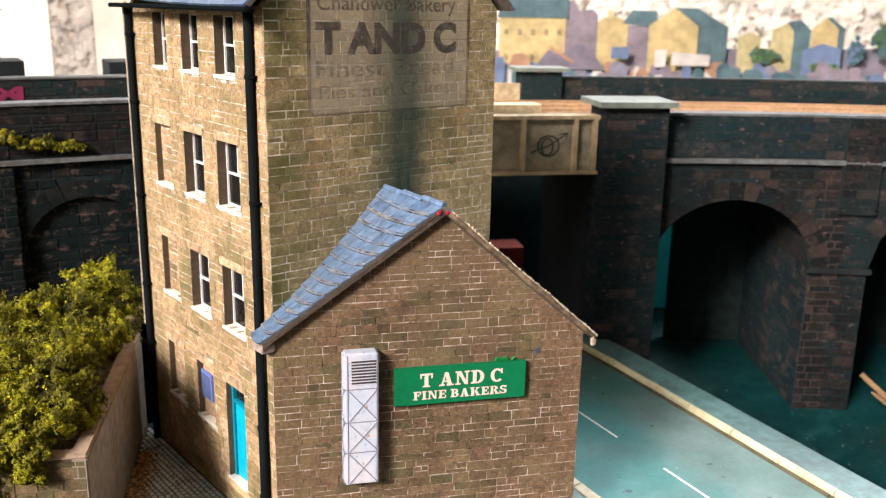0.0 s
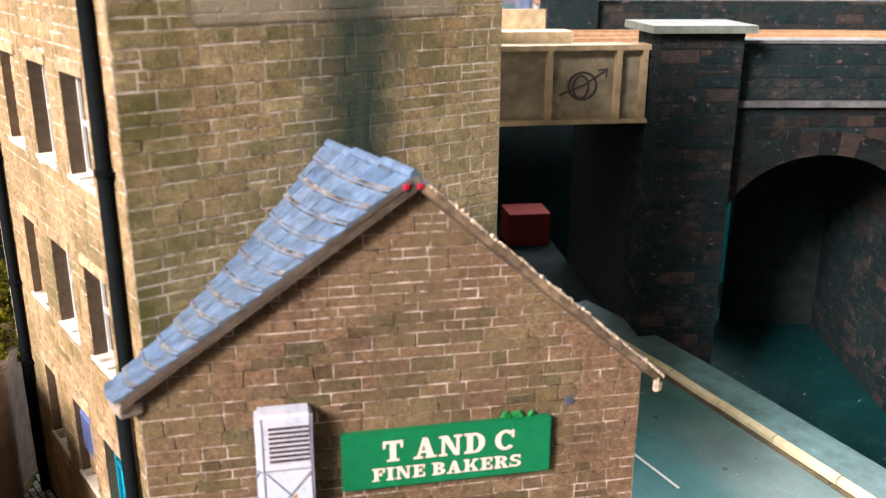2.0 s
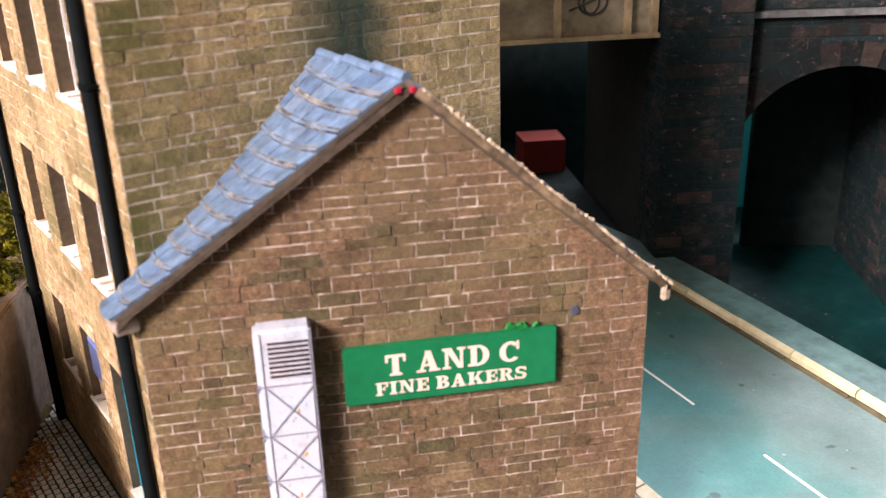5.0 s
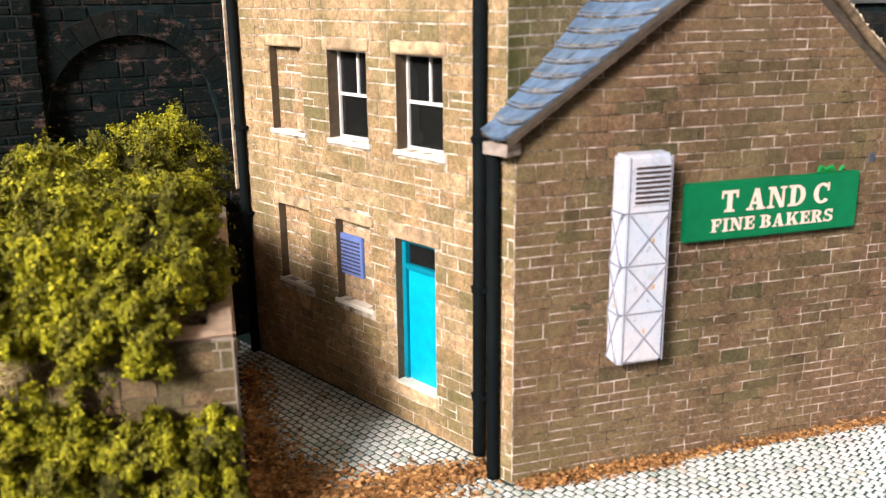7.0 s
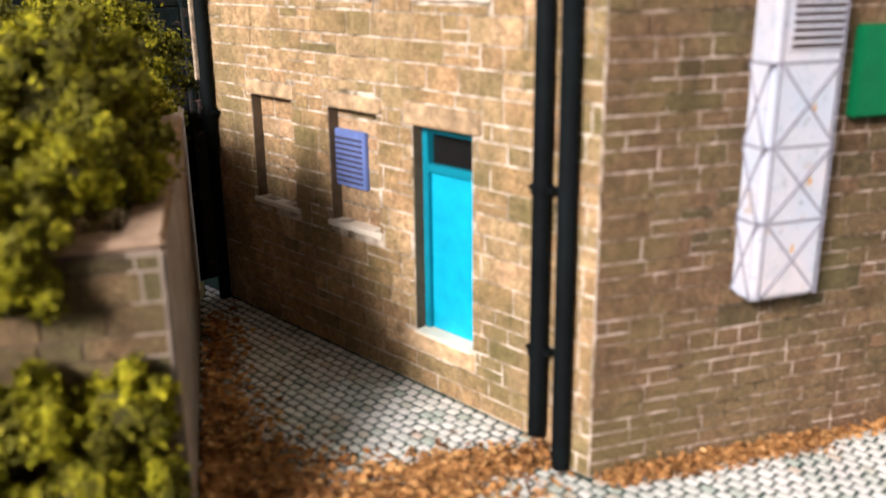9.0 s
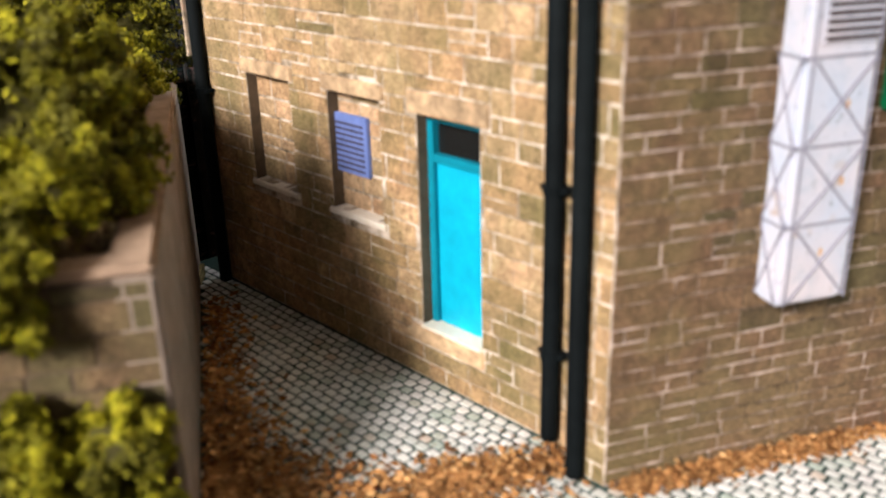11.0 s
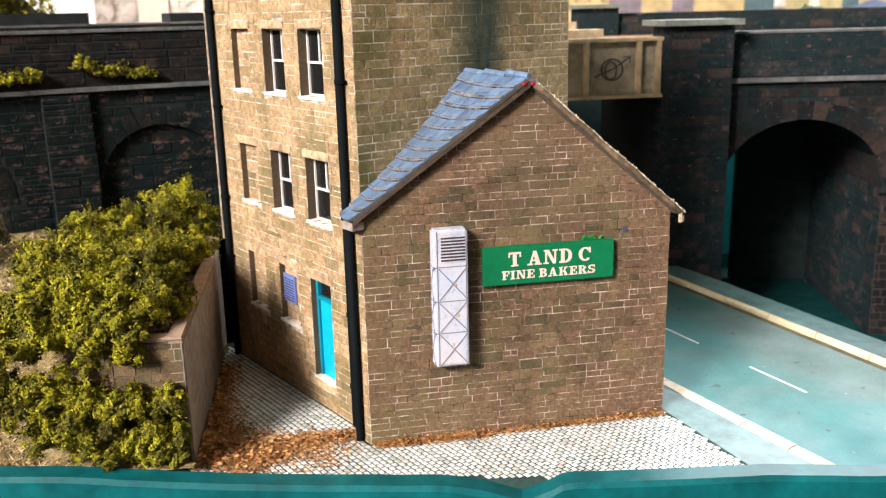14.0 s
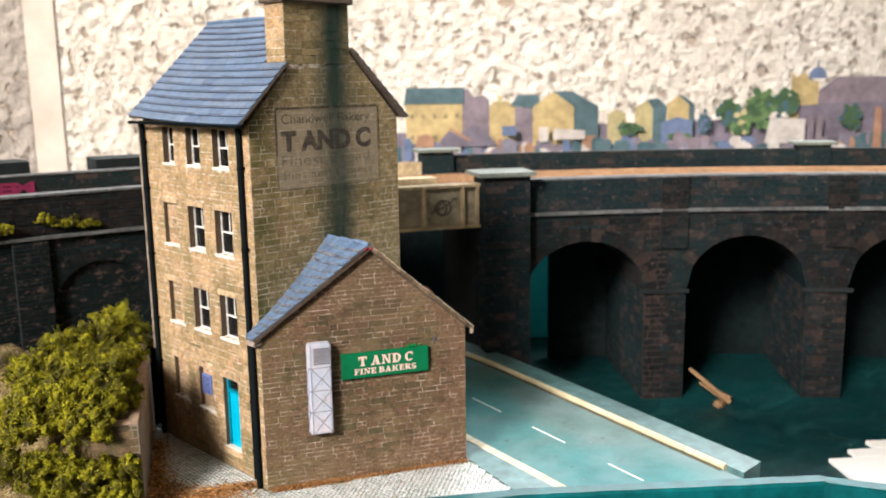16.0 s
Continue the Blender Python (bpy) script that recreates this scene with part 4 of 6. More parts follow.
# lintels, sills, windows
def rough_sill(s0, s1, z, n=14):
    """A thin sill whose painted front edge is chipped and uneven."""
    g = Geo()
    for i in range(n + 1):
        t = s0 + (s1 - s0) * i / n
        low, out, top = z - 0.045 - rng.uniform(0, 0.012), 0.024 + rng.uniform(-0.003, 0.006), z + rng.uniform(-0.002, 0.004)
        g.v += [side(t, low, -0.15), side(t, low, out - 0.008), side(t, low + 0.012, out), side(t, top - 0.008, out), side(t, top, out - 0.012), side(t, top, -0.15)]
    for i in range(n):
        for k in range(6):
            p, q = i * 6 + k, i * 6 + (k + 1) % 6
            g.f.append((p, q, q + 6, p + 6))
    g.f += [tuple(range(6)), tuple(range(n * 6 + 5, n * 6 - 1, -1))]
    return g


for row, col, y0, y1, z0, z1 in WINDOWS:
    blind = col == 0 and row < 3 or row == 0
    bx = boxed(side)
    win = part("blocked_window" if blind else "window",
               Geo().box((Y(y1 + 0.065), -0.02, z1 + 0.005), (Y(y0 - 0.065), 0.02, z1 + 0.125), bx, 0.012), M_LINTEL, bakery,
               "stone-filled window opening" if blind else "white sash window in a deep reveal")
    part("sill", rough_sill(Y(y1 + 0.035), Y(y0 - 0.035), z0), M_SILL, win, "chalky white sill with chipped edges")
    w = y1 - y0
    if blind:
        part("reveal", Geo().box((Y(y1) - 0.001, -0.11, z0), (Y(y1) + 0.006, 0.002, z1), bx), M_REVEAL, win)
        fill = part("infill", Geo().box((Y(y1), -0.30, z0), (Y(y0), -0.10, z1), bx), M_MORTAR, win)
        inner = plane_place((WX + 0.10, y1, 0), (0, -1, 0), (-1, 0, 0))
        for s0, s1, za, zb in coursed(w, z0, z1, rng, (0.1, 0.2), (0.16, 0.4)):
            q = [(s0 + 0.008, za + 0.008), (s1 - 0.008, za + 0.008), (s1 - 0.008, zb - 0.008), (s0 + 0.008, zb - 0.008)]
            part("infill_stone", Geo().prism(q, -0.003, 0.01, inner, 0.01), M_BRICKUP, win, fix=False)
        if row == 0 and col == 1:
            vent = part("louvre_vent", Geo().box((Y(2.57), -0.10, 1.47), (Y(2.14), -0.055, 1.95), bx, 0.008), M_BLUE, win, "blue painted louvred vent")
            for i in range(9):
                zz = 1.505 + i * 0.045
                part("slot", Geo().box((Y(2.53), -0.06, zz), (Y(2.18), -0.05, zz + 0.02), bx), M_VENT_DARK, vent)
        continue
    d0 = -0.16
    part("reveal", Geo().box((Y(y1) - 0.001, -0.18, z0), (Y(y1) + 0.006, 0.002, z1), bx).box((Y(y1) + 0.006, -0.18, z1 - 0.006), (Y(y0), -0.002, z1 + 0.001), bx), M_REVEAL, win, "reveal coloured dark for its shade")
    t = 0.028
    mid = z0 + (z1 - z0) * 0.5
    part("pane", Geo().box((Y(y1), d0 - 0.02, z0), (Y(y0), d0 - 0.012, z1), bx), M_GLASS, win)
    fr = Geo()
    fr.box((Y(y1), d0 - 0.01, z0), (Y(y1) + t, d0 + 0.02, z1), bx)
    fr.box((Y(y0) - t * 0.6, d0 - 0.01, z0), (Y(y0), d0 + 0.02, z1), bx)
    fr.box((Y(y1) + t, d0 - 0.01, z1 - t), (Y(y0) - t * 0.6, d0 + 0.018, z1), bx)
    fr.box((Y(y1) + t, d0 - 0.01, z0), (Y(y0) - t * 0.6, d0 + 0.018, z0 + t), bx)
    part("sash_frame", fr, M_WHITE, win)
    part("meeting_rail", Geo().box((Y(y1) + t, d0 - 0.008, mid - 0.016), (Y(y0) - t * 0.6, d0 + 0.024, mid + 0.016), bx), M_WHITE, win)
    cs = (Y(y1) + Y(y0)) / 2 + 0.01
    part("glazing_bar", Geo().box((cs - 0.012, d0 - 0.008, mid + 0.016), (cs + 0.012, d0 + 0.015, z1 - t), bx), M_WHITE, win)
    cur = Geo()
    sgn = 1 if (row + col) % 2 else -1
    base = Y(y1) + 0.05 if sgn > 0 else Y(y0) - 0.05
    pts = [(base, z0 + 0.05), (base + sgn * 0.10, z0 + 0.05), (base + sgn * 0.16, z0 + 0.13), (base + sgn * 0.08, z0 + 0.2), (base + sgn * 0.06, mid + 0.3), (base, mid + 0.36)]
    cur.add([side(s, z, d0 - 0.03) for s, z in pts] + [side(s, z, d0 - 0.036) for s, z in pts], [tuple(range(6)), tuple(range(11, 5, -1))] + [(i, (i + 1) % 6, 6 + (i + 1) % 6, 6 + i) for i in range(6)])
    part("curtain", cur, M_SILL, win, "pale drawn-back curtain")

bx = boxed(side)
door = part("door", Geo().box((Y(DOOR[1]) + 0.07, -0.16, DOOR[2]), (Y(DOOR[0]), -0.12, 1.74), bx, 0.01), M_CYAN, bakery, "bright cyan painted plank door")
part("door_lintel", Geo().box((Y(DOOR[1] + 0.085), -0.02, DOOR[3] + 0.004), (Y(DOOR[0] - 0.095), 0.022, DOOR[3] + 0.165), bx, 0.012), M_LINTEL, door)
part("doorstep", Geo().box((Y(DOOR[1] + 0.125), -0.16, 0.30), (Y(DOOR[0] - 0.025), 0.028, DOOR[2] - 0.02), bx, 0.012), M_LINTEL, door, "buff stone step")
part("threshold", Geo().box((Y(DOOR[1]), -0.15, DOOR[2] - 0.02), (Y(DOOR[0]), 0.03, DOOR[2] + 0.005), bx, 0.008), M_SILL, door, "white threshold")
fr = Geo()
fr.box((Y(DOOR[1]), -0.17, DOOR[2]), (Y(DOOR[1]) + 0.07, -0.09, DOOR[3]), bx)
fr.box((Y(DOOR[1]) + 0.07, -0.17, 1.74), (Y(DOOR[0]), -0.095, 1.80), bx)
fr.box((Y(DOOR[1]) + 0.07, -0.17, 2.04), (Y(DOOR[0]), -0.095, DOOR[3]), bx)
fr.box((Y(DOOR[0]) - 0.03, -0.17, 1.80), (Y(DOOR[0]), -0.095, 2.04), bx)
part("door_frame", fr, M_CYAN_DARK, door, "teal door frame")
part("door_reveal", Geo().box((Y(DOOR[1]) + 0.001, -0.089, DOOR[2]), (Y(DOOR[1]) + 0.012, -0.002, DOOR[3] - 0.002), bx), M_REVEAL, door, "jamb coloured dark for its shade")
part("fanlight", Geo().box((Y(DOOR[1]) + 0.07, -0.165, 1.80), (Y(DOOR[0]) - 0.03, -0.15, 2.04), bx), M_GLASS, door, "dark fanlight pane")

# painted sign on the tower front
SIGN_D = 0.0085
for body, s0, s1, z0, z1, mat_, bold in (("Chandwell Bakery", 0.80, 3.20, 7.70, 7.97, M_GHOST_MID, 0.01), ("T AND C", 0.77, 3.22, 7.17, 7.62, M_GHOST, 0.055),
                                  ("Finest Bread", 0.77, 3.18, 6.87, 7.10, M_GHOST_PALE, 0.008), ("Pies and Cakes", 0.82, 3.12, 6.58, 6.77, M_GHOST_PALE, 0.0)):
    part("painted_lettering", word(body, s0, s1, z0, z1, front, SIGN_D, bold), mat_, bakery, "weathered painted lettering on the stone", fix=False)
b, b_low = Geo(), Geo()
for s0, s1, z0, z1 in ((0.72, 3.40, 8.06, 8.11), (0.72, 3.40, 6.36, 6.39), (0.64, 0.685, 7.10, 8.03), (3.435, 3.48, 7.10, 8.03), (0.64, 0.685, 6.44, 7.09), (3.435, 3.48, 6.44, 7.09)):
    (b if z1 > 7.5 else b_low).prism([(s0, z0), (s1, z0), (s1, z1), (s0, z1)], 0.0, SIGN_D, front)
for cs, cz, a0 in ((0.72, 8.03, 90), (3.40, 8.03, 0), (0.72, 6.44, 180), (3.40, 6.44, 270)):
    for i in range(4):
        q = [radians(a0 + 22.5 * i), radians(a0 + 22.5 * (i + 1))]
        (b if cz > 7.5 else b_low).prism([(cs + r * math.cos(a), cz + r * math.sin(a)) for r, a in ((0.035, q[0]), (0.08, q[0]), (0.08, q[1]), (0.035, q[1]))], 0.0, SIGN_D, front)
part("painted_border", b, M_GHOST_MID, bakery, "thin worn dark border")
part("painted_border", b_low, M_GHOST_PALE, bakery, "thin border worn almost away")

# chimney
chim = part("chimney", Geo().box((WX + CH0, TF - 0.004, 8.9), (WX + CH1, TF + 0.66, 10.27)), M_MORTAR_TOWER, bakery, "square stone chimney stack with a dark soot streak")
stones(chim, list(coursed(CH1 - CH0, 9.0, 10.26, rng)), plane_place((WX + CH0, TF - 0.004, 0), (1, 0, 0), (0, -1, 0)), M_STONE_TOWER, rng)
stones(chim, list(coursed(0.66, 8.95, 10.26, rng, lengths=(0.2, 0.4))), plane_place((WX + CH0, TF + 0.656, 0), (0, -1, 0), (-1, 0, 0)), M_STONE, rng)
part("chimney_cap", Geo().box((WX + CH0 - 0.1, TF - 0.1, 10.265), (WX + CH1 + 0.1, TF + 0.76, 10.40), None, 0.03), M_CARD, chim, "grey overhanging cap")


# roofs
def roof(name, a0, a1, b0, b1, rows, per_row, label, thick=0.05, sag=0.26, gap=0.0008, hollow=(0.0, 0.0)):
    """A slated slope: eave from a0 to a1, ridge from b0 to b1."""
    a0, a1, b0, b1 = map(Vector, (a0, a1, b0, b1))
    nrm = (a1 - a0).cross(b0 - a0).normalized()
    if nrm.z < 0:
        nrm = -nrm
    spot = lambda u, v, d: tuple((a0 + (a1 - a0) * u) * (1 - v) + (b0 + (b1 - b0) * u) * v + nrm * d - Vector((0, 0, 4 * v * (1 - v) * (hollow[0] * (1 - u) + hollow[1] * u))))
    g, steps = Geo(), 8
    for k in range(steps + 1):
        g.v += [spot(u, k / steps, d) for u, d in ((0, -thick), (1, -thick), (1, 0.0), (0, 0.0))]
    for k in range(steps):
        for j in range(4):
            g.f.append((4 * k + j, 4 * k + (j + 1) % 4, 4 * k + 4 + (j + 1) % 4, 4 * k + 4 + j))
    g.f += [(0, 1, 2, 3), (4 * steps + 3, 4 * steps + 2, 4 * steps + 1, 4 * steps)]
    ob = part(name, g, M_CARD, bakery, label)
    for i in range(rows):
        v0, v1 = i / rows, (i + 1.12) / rows
        dip = sag / rows * rng.uniform(0.8, 1.2)
        curve = lambda u, v: min(v - dip * 4 * u * (1 - u) + dip * (u - 0.5), 1.0)
        low = v0 - 0.035 / rows
        if i:
            us = [k / 6 for k in range(7)]
            vs = [spot(u, curve(u, low), d) for d in (0.0, 0.034) for u in us] + [spot(u, curve(u, v0 + 0.2 / rows), 0.034) for u in us]
            fs = [(k, k + 1, 8 + k, 7 + k) for k in range(6)] + [(7 + k, 8 + k, 15 + k, 14 + k) for k in range(6)]
            part("course_edge", Geo().add(vs, fs), M_FRAYED if "annex" in name else M_SLATE_EDGE, ob, fix=False)
        u, k = 0.0, 0
        first = rng.uniform(0.4, 1.0)
        while u < 0.999:
            w = (first if k == 0 else 1.0) / per_row * rng.uniform(0.85, 1.15)
            u1 = 1.0 if u + w > 1 - 0.35 / per_row else u + w
            lift, slip = 0.036 + rng.uniform(-0.001, 0.003), rng.uniform(-0.012, 0.012) / rows
            us = [u + gap, (u + u1) / 2, u1 - gap]
            lo, hi = [(x, curve(x, v0 + slip)) for x in us], [(x, curve(x, min(v1, 1))) for x in us]
            vs = [spot(x, y, 0.0) for x, y in lo] + [spot(x, y, lift) for x, y in lo] + [spot(x, y, 0.006) for x, y in hi] + [spot(x, y, 0.0) for x, y in hi]
            gg = Geo().add(vs, [(0, 1, 4, 3), (1, 2, 5, 4), (3, 4, 7, 6), (4, 5, 8, 7), (0, 3, 6, 9), (2, 11, 8, 5)])
            part("slate", gg, M_SLATE, ob, fix=False)
            u, k = u1, k + 1
    return ob


RZ = 10.06
mid = lambda p, q, v: tuple(Vector(p) * (1 - v) + Vector(q) * v)
for nm, ax, v, lab in (("yard_roof_slope", -0.04, 0.55, "blue-grey slate roof slope with sagging courses"), ("road_roof_slope", 4.52, 0.69, "blue-grey slate roof slope")):
    e0, e1 = (ax, TF - 0.14, 7.82), (ax, TB + 0.12, 7.90)
    r0, r1 = (2.24, TF - 0.07, RZ), (2.24, TB + 0.1, RZ + 0.04)
    n = round(15 * v)
    roof(nm, e0, e1, mid(e0, r0, v), mid(e1, r1, v), n, 9, lab)
    back = TF + 0.665
    k = (back - e0[1]) / (e1[1] - e0[1])
    c0, c1 = mid(mid(e0, r0, v), mid(e1, r1, v), k), mid(r0, r1, k)
    roof(nm, c0, mid(e1, r1, v), c1, r1, 15 - n, 8, lab)
part("ridge_tile", Geo().tube([(2.24, TF + 0.6, RZ + 0.02), (2.24, TB + 0.1, RZ + 0.06)], 0.05, 8), M_SLATE, bakery)
part("eaves_gutter", Geo().box((-0.09, TF - 0.2, 7.73), (0.06, TB + 0.1, 7.80), None, 0.025), M_BLACK, bakery, "thin black gutter under the eaves")

part("card_edge", Geo().box((WX - 0.115, TB + 0.004, 2.2), (WX + 0.1, TB + 0.035, 7.75), None, 0.006), M_CARD_PALE, bakery, "pale cut card edge at the back corner")

# downpipes
def downpipe(x, y, z0, z1, r, brackets, label, lean=0.0):
    ob = part("downpipe", Geo().tube([(x + lean, y, z1), (x, y, z0 + 0.05), (x, y, z0)], r, 12), M_BLACK, bakery, label, smooth=True)
    for z in brackets:
        part("bracket", Geo().tube([(x, y, z - 0.03), (x, y, z + 0.03)], r + 0.013, 12).box((x - 0.02, y - r - 0.045, z - 0.02), (x + 0.07, y + r + 0.045, z + 0.02), None, 0.01), M_BLACK, ob)


downpipe(0.175, 0.17, 0.08, 7.75, 0.062, (0.72, 1.85, 3.3, 5.2, 6.9), "black downpipe on the tower corner")
downpipe(0.175, 4.36, 0.0, 7.8, 0.06, (1.9, 3.0, 4.6, 6.2, 7.3), "thin black downpipe at the back corner")

# annex: a wedge in plan with its own gable
P0 = Vector((0.09, -0.36, 0))
AU, AN = Vector((0.899, -0.438, 0)), Vector((-0.438, -0.899, 0))
AW, AE, AS, AZ = 4.55, 3.20, 2.38, 5.08
AL = 3.42                                             # the eave on the yard side
ann = plane_place(P0, AU, AN)
annex_front = part("annex_front_wall", panel(Geo(), AW, -0.02, AE, [], ann, 0.14, (AS, AZ)).prism([(0, AE), (AS, AZ), (0, AL)], -0.14, 0.0, ann), M_MORTAR_ANNEX, bakery)
k1, k2 = (AZ - AE) / AS, (AZ - AE) / (AW - AS)
stones(annex_front, list(coursed(AW, 0.0, AZ, rng, (0.085, 0.165), (0.15, 0.44))), ann, M_STONE_ANNEX, rng, [(-(AZ - AL) / AS, 1, AL), (k2, 1, AE + k2 * AW)], limit=299, near=(2.2, 2.2), joint=0.005)
yard = plane_place((0.09, TF, 0), (0, -1, 0), (-1, 0, 0))
annex_side = part("annex_side_wall", Geo().box((0, -0.14, -0.02), (TF + 0.355, 0, AE + 0.05), boxed(yard)), M_MORTAR, bakery)
stones(annex_side, list(coursed(TF + 0.355, 0.0, AE, rng, (0.12, 0.19), (0.12, 0.2), 0.0)), yard, M_STONE, rng)
P1 = P0 + AU * AW
part("annex_road_wall", Geo().box((P1.x - 0.14, P1.y + 0.08, -0.02), (P1.x - 0.004, TF - 0.005, AE)), M_STONE_ANNEX, bakery)


def on_front(s, d):
    p = P0 + AU * s + AN * d
    return p.x, p.y


x0, y0 = on_front(-0.14, 0.13)
xr, yr = on_front(AS - 0.02, 0.13)
xe, ye = on_front(4.70, 0.13)
roof("annex_yard_slope", (x0, y0, 3.40), (x0, TF - 0.012, 3.42), (xr, yr, 5.22), (xr, TF - 0.012, 5.27), 14, 5, "blue-grey slate annex slope", 0.05, 0.22, 0.003, (0.015, 0.125))
roof("annex_road_slope", (xe, TF - 0.012, 3.2), (xe, ye, 3.2), (xr, TF - 0.012, 5.27), (xr, yr, 5.22), 14, 3, "blue-grey slate annex slope", 0.05, 0.22, 0.003, (0.1, 0.01))
for i in range(3):
    ya, yb = yr + (TF - 0.02 - yr) * i / 3, yr + (TF - 0.02 - yr) * (i + 1) / 3 - 0.01
    part("ridge_tile", Geo().tube([(xr, ya, 5.225), (xr, yb, 5.255)], 0.05, 8), M_SLATE, bakery)
part("eaves_end_block", Geo().box((x0 + 0.005, y0 + 0.004, 3.235), (x0 + 0.20, TF - 0.02, 3.345), None, 0.008), M_BOARD_END, bakery, "pale grey cut end of the roof board")
for s in (AS - 0.09, AS + 0.03):
    px, py = on_front(s, 0.15)
    part("red_corner", Geo().box((px - 0.03, py - 0.006, 5.105), (px + 0.03, py + 0.02, 5.155), None, 0.008), M_RED, bakery, "scrap of red card at the apex")
torn = Geo()
for i in range(230):
    t = rng.random()
    s = AS + 0.1 + t * (4.62 - AS)
    zz = 5.235 - (s - AS) * 0.868
    px, py = on_front(s, 0.14 + rng.uniform(-0.01, 0.02))
    w = rng.uniform(0.003, 0.011)
    tip = rng.uniform(-0.016, 0.002) if i % 11 else rng.uniform(0.0, 0.028)
    torn.add([(px - w, py - 0.01, zz - 0.03), (px + w, py - 0.01, zz - 0.03 - w * 0.8), (px + rng.uniform(-0.012, 0.02), py - rng.uniform(0.0, 0.02), zz + tip), (px, py + 0.03, zz)], [(0, 1, 2), (1, 3, 2), (3, 0, 2), (0, 3, 1)])
px, py = on_front(4.66, 0.14)
torn.box((px - 0.05, py - 0.03, 3.05), (px + 0.04, py + 0.03, 3.22), None, 0.015)
part("verge_board", Geo().prism([(-0.13, 3.345), (-0.13, 3.285), (0.0, 3.40), (AS, 5.085), (AS, 5.155)], 0.012, 0.126, ann), M_VERGE_DARK, bakery, "dark brown card verge")
part("verge_strip", Geo().tube([tuple(Vector((*on_front(AS + 0.06 + (4.62 - AS) * i / 12, 0.135), 5.165 - 0.868 * (0.06 + (4.62 - AS) * i / 12) + 0.012 * math.sin(i * 1.9)))) for i in range(13)], 0.044, 8), M_VERGE_TAN, bakery, "dark brown rolled card verge", smooth=True)
part("torn_card_edge", torn, M_CARD_PALE, bakery, "ragged torn card along the verge")
downpipe(0.02, -0.17, 0.02, 3.3, 0.060, (), "black downpipe on the annex corner", -0.02)
px, py = on_front(AW + 0.02, -0.06)
downpipe(px + 0.0, py + 0.03, 0.0, 3.2, 0.02, (), "thin black pipe on the road side")
sp = [(3.80, 2.91), (3.90, 2.94), (3.86, 3.03), (3.80, 3.0)]
part("dark_chip", Geo().prism(sp, 0.0, 0.022, ann, 0.005), M_SLATE_EDGE, bakery, "dark grey chip on the stone")

# sign board
abx = boxed(ann)
board = thing("sign_board", tuple(P0 + AU * 2.65 + AN * 0.05 + Vector((0, 0, 2.28))), "green bakery sign board with pale serif lettering", "sign")
part("panel", Geo().box((1.69, 0.012, 2.29), (3.65, 0.10, 2.86), abx, 0.012), M_GREEN, board)
part("lettering", serif_word("T AND C", 2.06, 3.29, 2.565, 2.775, ann, 0.104), M_LETTER, board, "large pale pink letters", fix=False)
part("lettering", serif_word("FINE BAKERS", 1.96, 3.36, 2.375, 2.505, ann, 0.104), M_LETTER, board, "small pale pink letters", fix=False)
tuft = Geo()
for i in range(40):
    s, zz = 3.25 + rng.gauss(0, 0.07), 2.86 + abs(rng.gauss(0, 0.018))
    tuft.prism([(s, zz), (s + 0.03, zz), (s + 0.02, zz + 0.03)], 0.03, 0.06, ann)
part("moss_scrap", tuft, M_GREEN_EDGE, board, "scrap of bright green on the top edge")

# ventilation duct
duct = thing("ventilation_duct", tuple(P0 + AU * 1.18 + AN * 0.1 + Vector((0, 0, 1.18))), "pale grey boxed ventilation duct with braced panels", "duct")
D0, D1 = 0.945, 1.44
part("casing", Geo().box((D0, 0.012, 1.19), (D1, 0.235, 3.20), abx, 0.03), M_DUCT, duct)
grille = part("grille", Geo().box((D0 + 0.10, 0.22, 2.73), (D1 - 0.02, 0.243, 3.12), abx, 0.008), M_DUCT, duct)
for i in range(8):
    zz = 2.755 + i * 0.045
    part("slot", Geo().box((D0 + 0.115, 0.235, zz), (D1 - 0.035, 0.249, zz + 0.024), abx), M_LOUVRE, grille)
for zz in (2.66, 2.16, 1.69):
    part("flange", Geo().box((D0 - 0.004, 0.012, zz), (D1 + 0.004, 0.240, zz + 0.016), abx, 0.004), M_DUCT_LINE, duct)
for za, zb in ((2.19, 2.65), (1.72, 2.15), (1.22, 1.68)):
    for sa, sb in ((D0 + 0.08, D1 - 0.02), (D1 - 0.02, D0 + 0.08)):
        part("brace", Geo().tube([ann(sa, za, 0.238), ann(sb, zb, 0.238)], 0.008, 6), M_DUCT_LINE, duct)
    for da, db in ((0.03, 0.22), (0.22, 0.03)):
        part("side_brace", Geo().tube([ann(D0 - 0.002, za, da), ann(D0 - 0.002, zb, db)], 0.008, 6), M_DUCT_LINE, duct)
for s in (D0 + 0.06, D1 - 0.01):
    part("corner_line", Geo().tube([ann(s, 1.2, 0.237), ann(s, 3.18, 0.237)], 0.007, 6), M_DUCT_LINE, duct)
for s, zz in ((1.27, 2.40), (1.22, 1.52), (1.3, 1.95)):
    part("rust_spot", Geo().prism([(s - 0.012, zz - 0.025), (s + 0.011, zz - 0.018), (s + 0.008, zz + 0.025), (s - 0.007, zz + 0.018)], 0.23, 0.238, ann), M_RUST, duct)

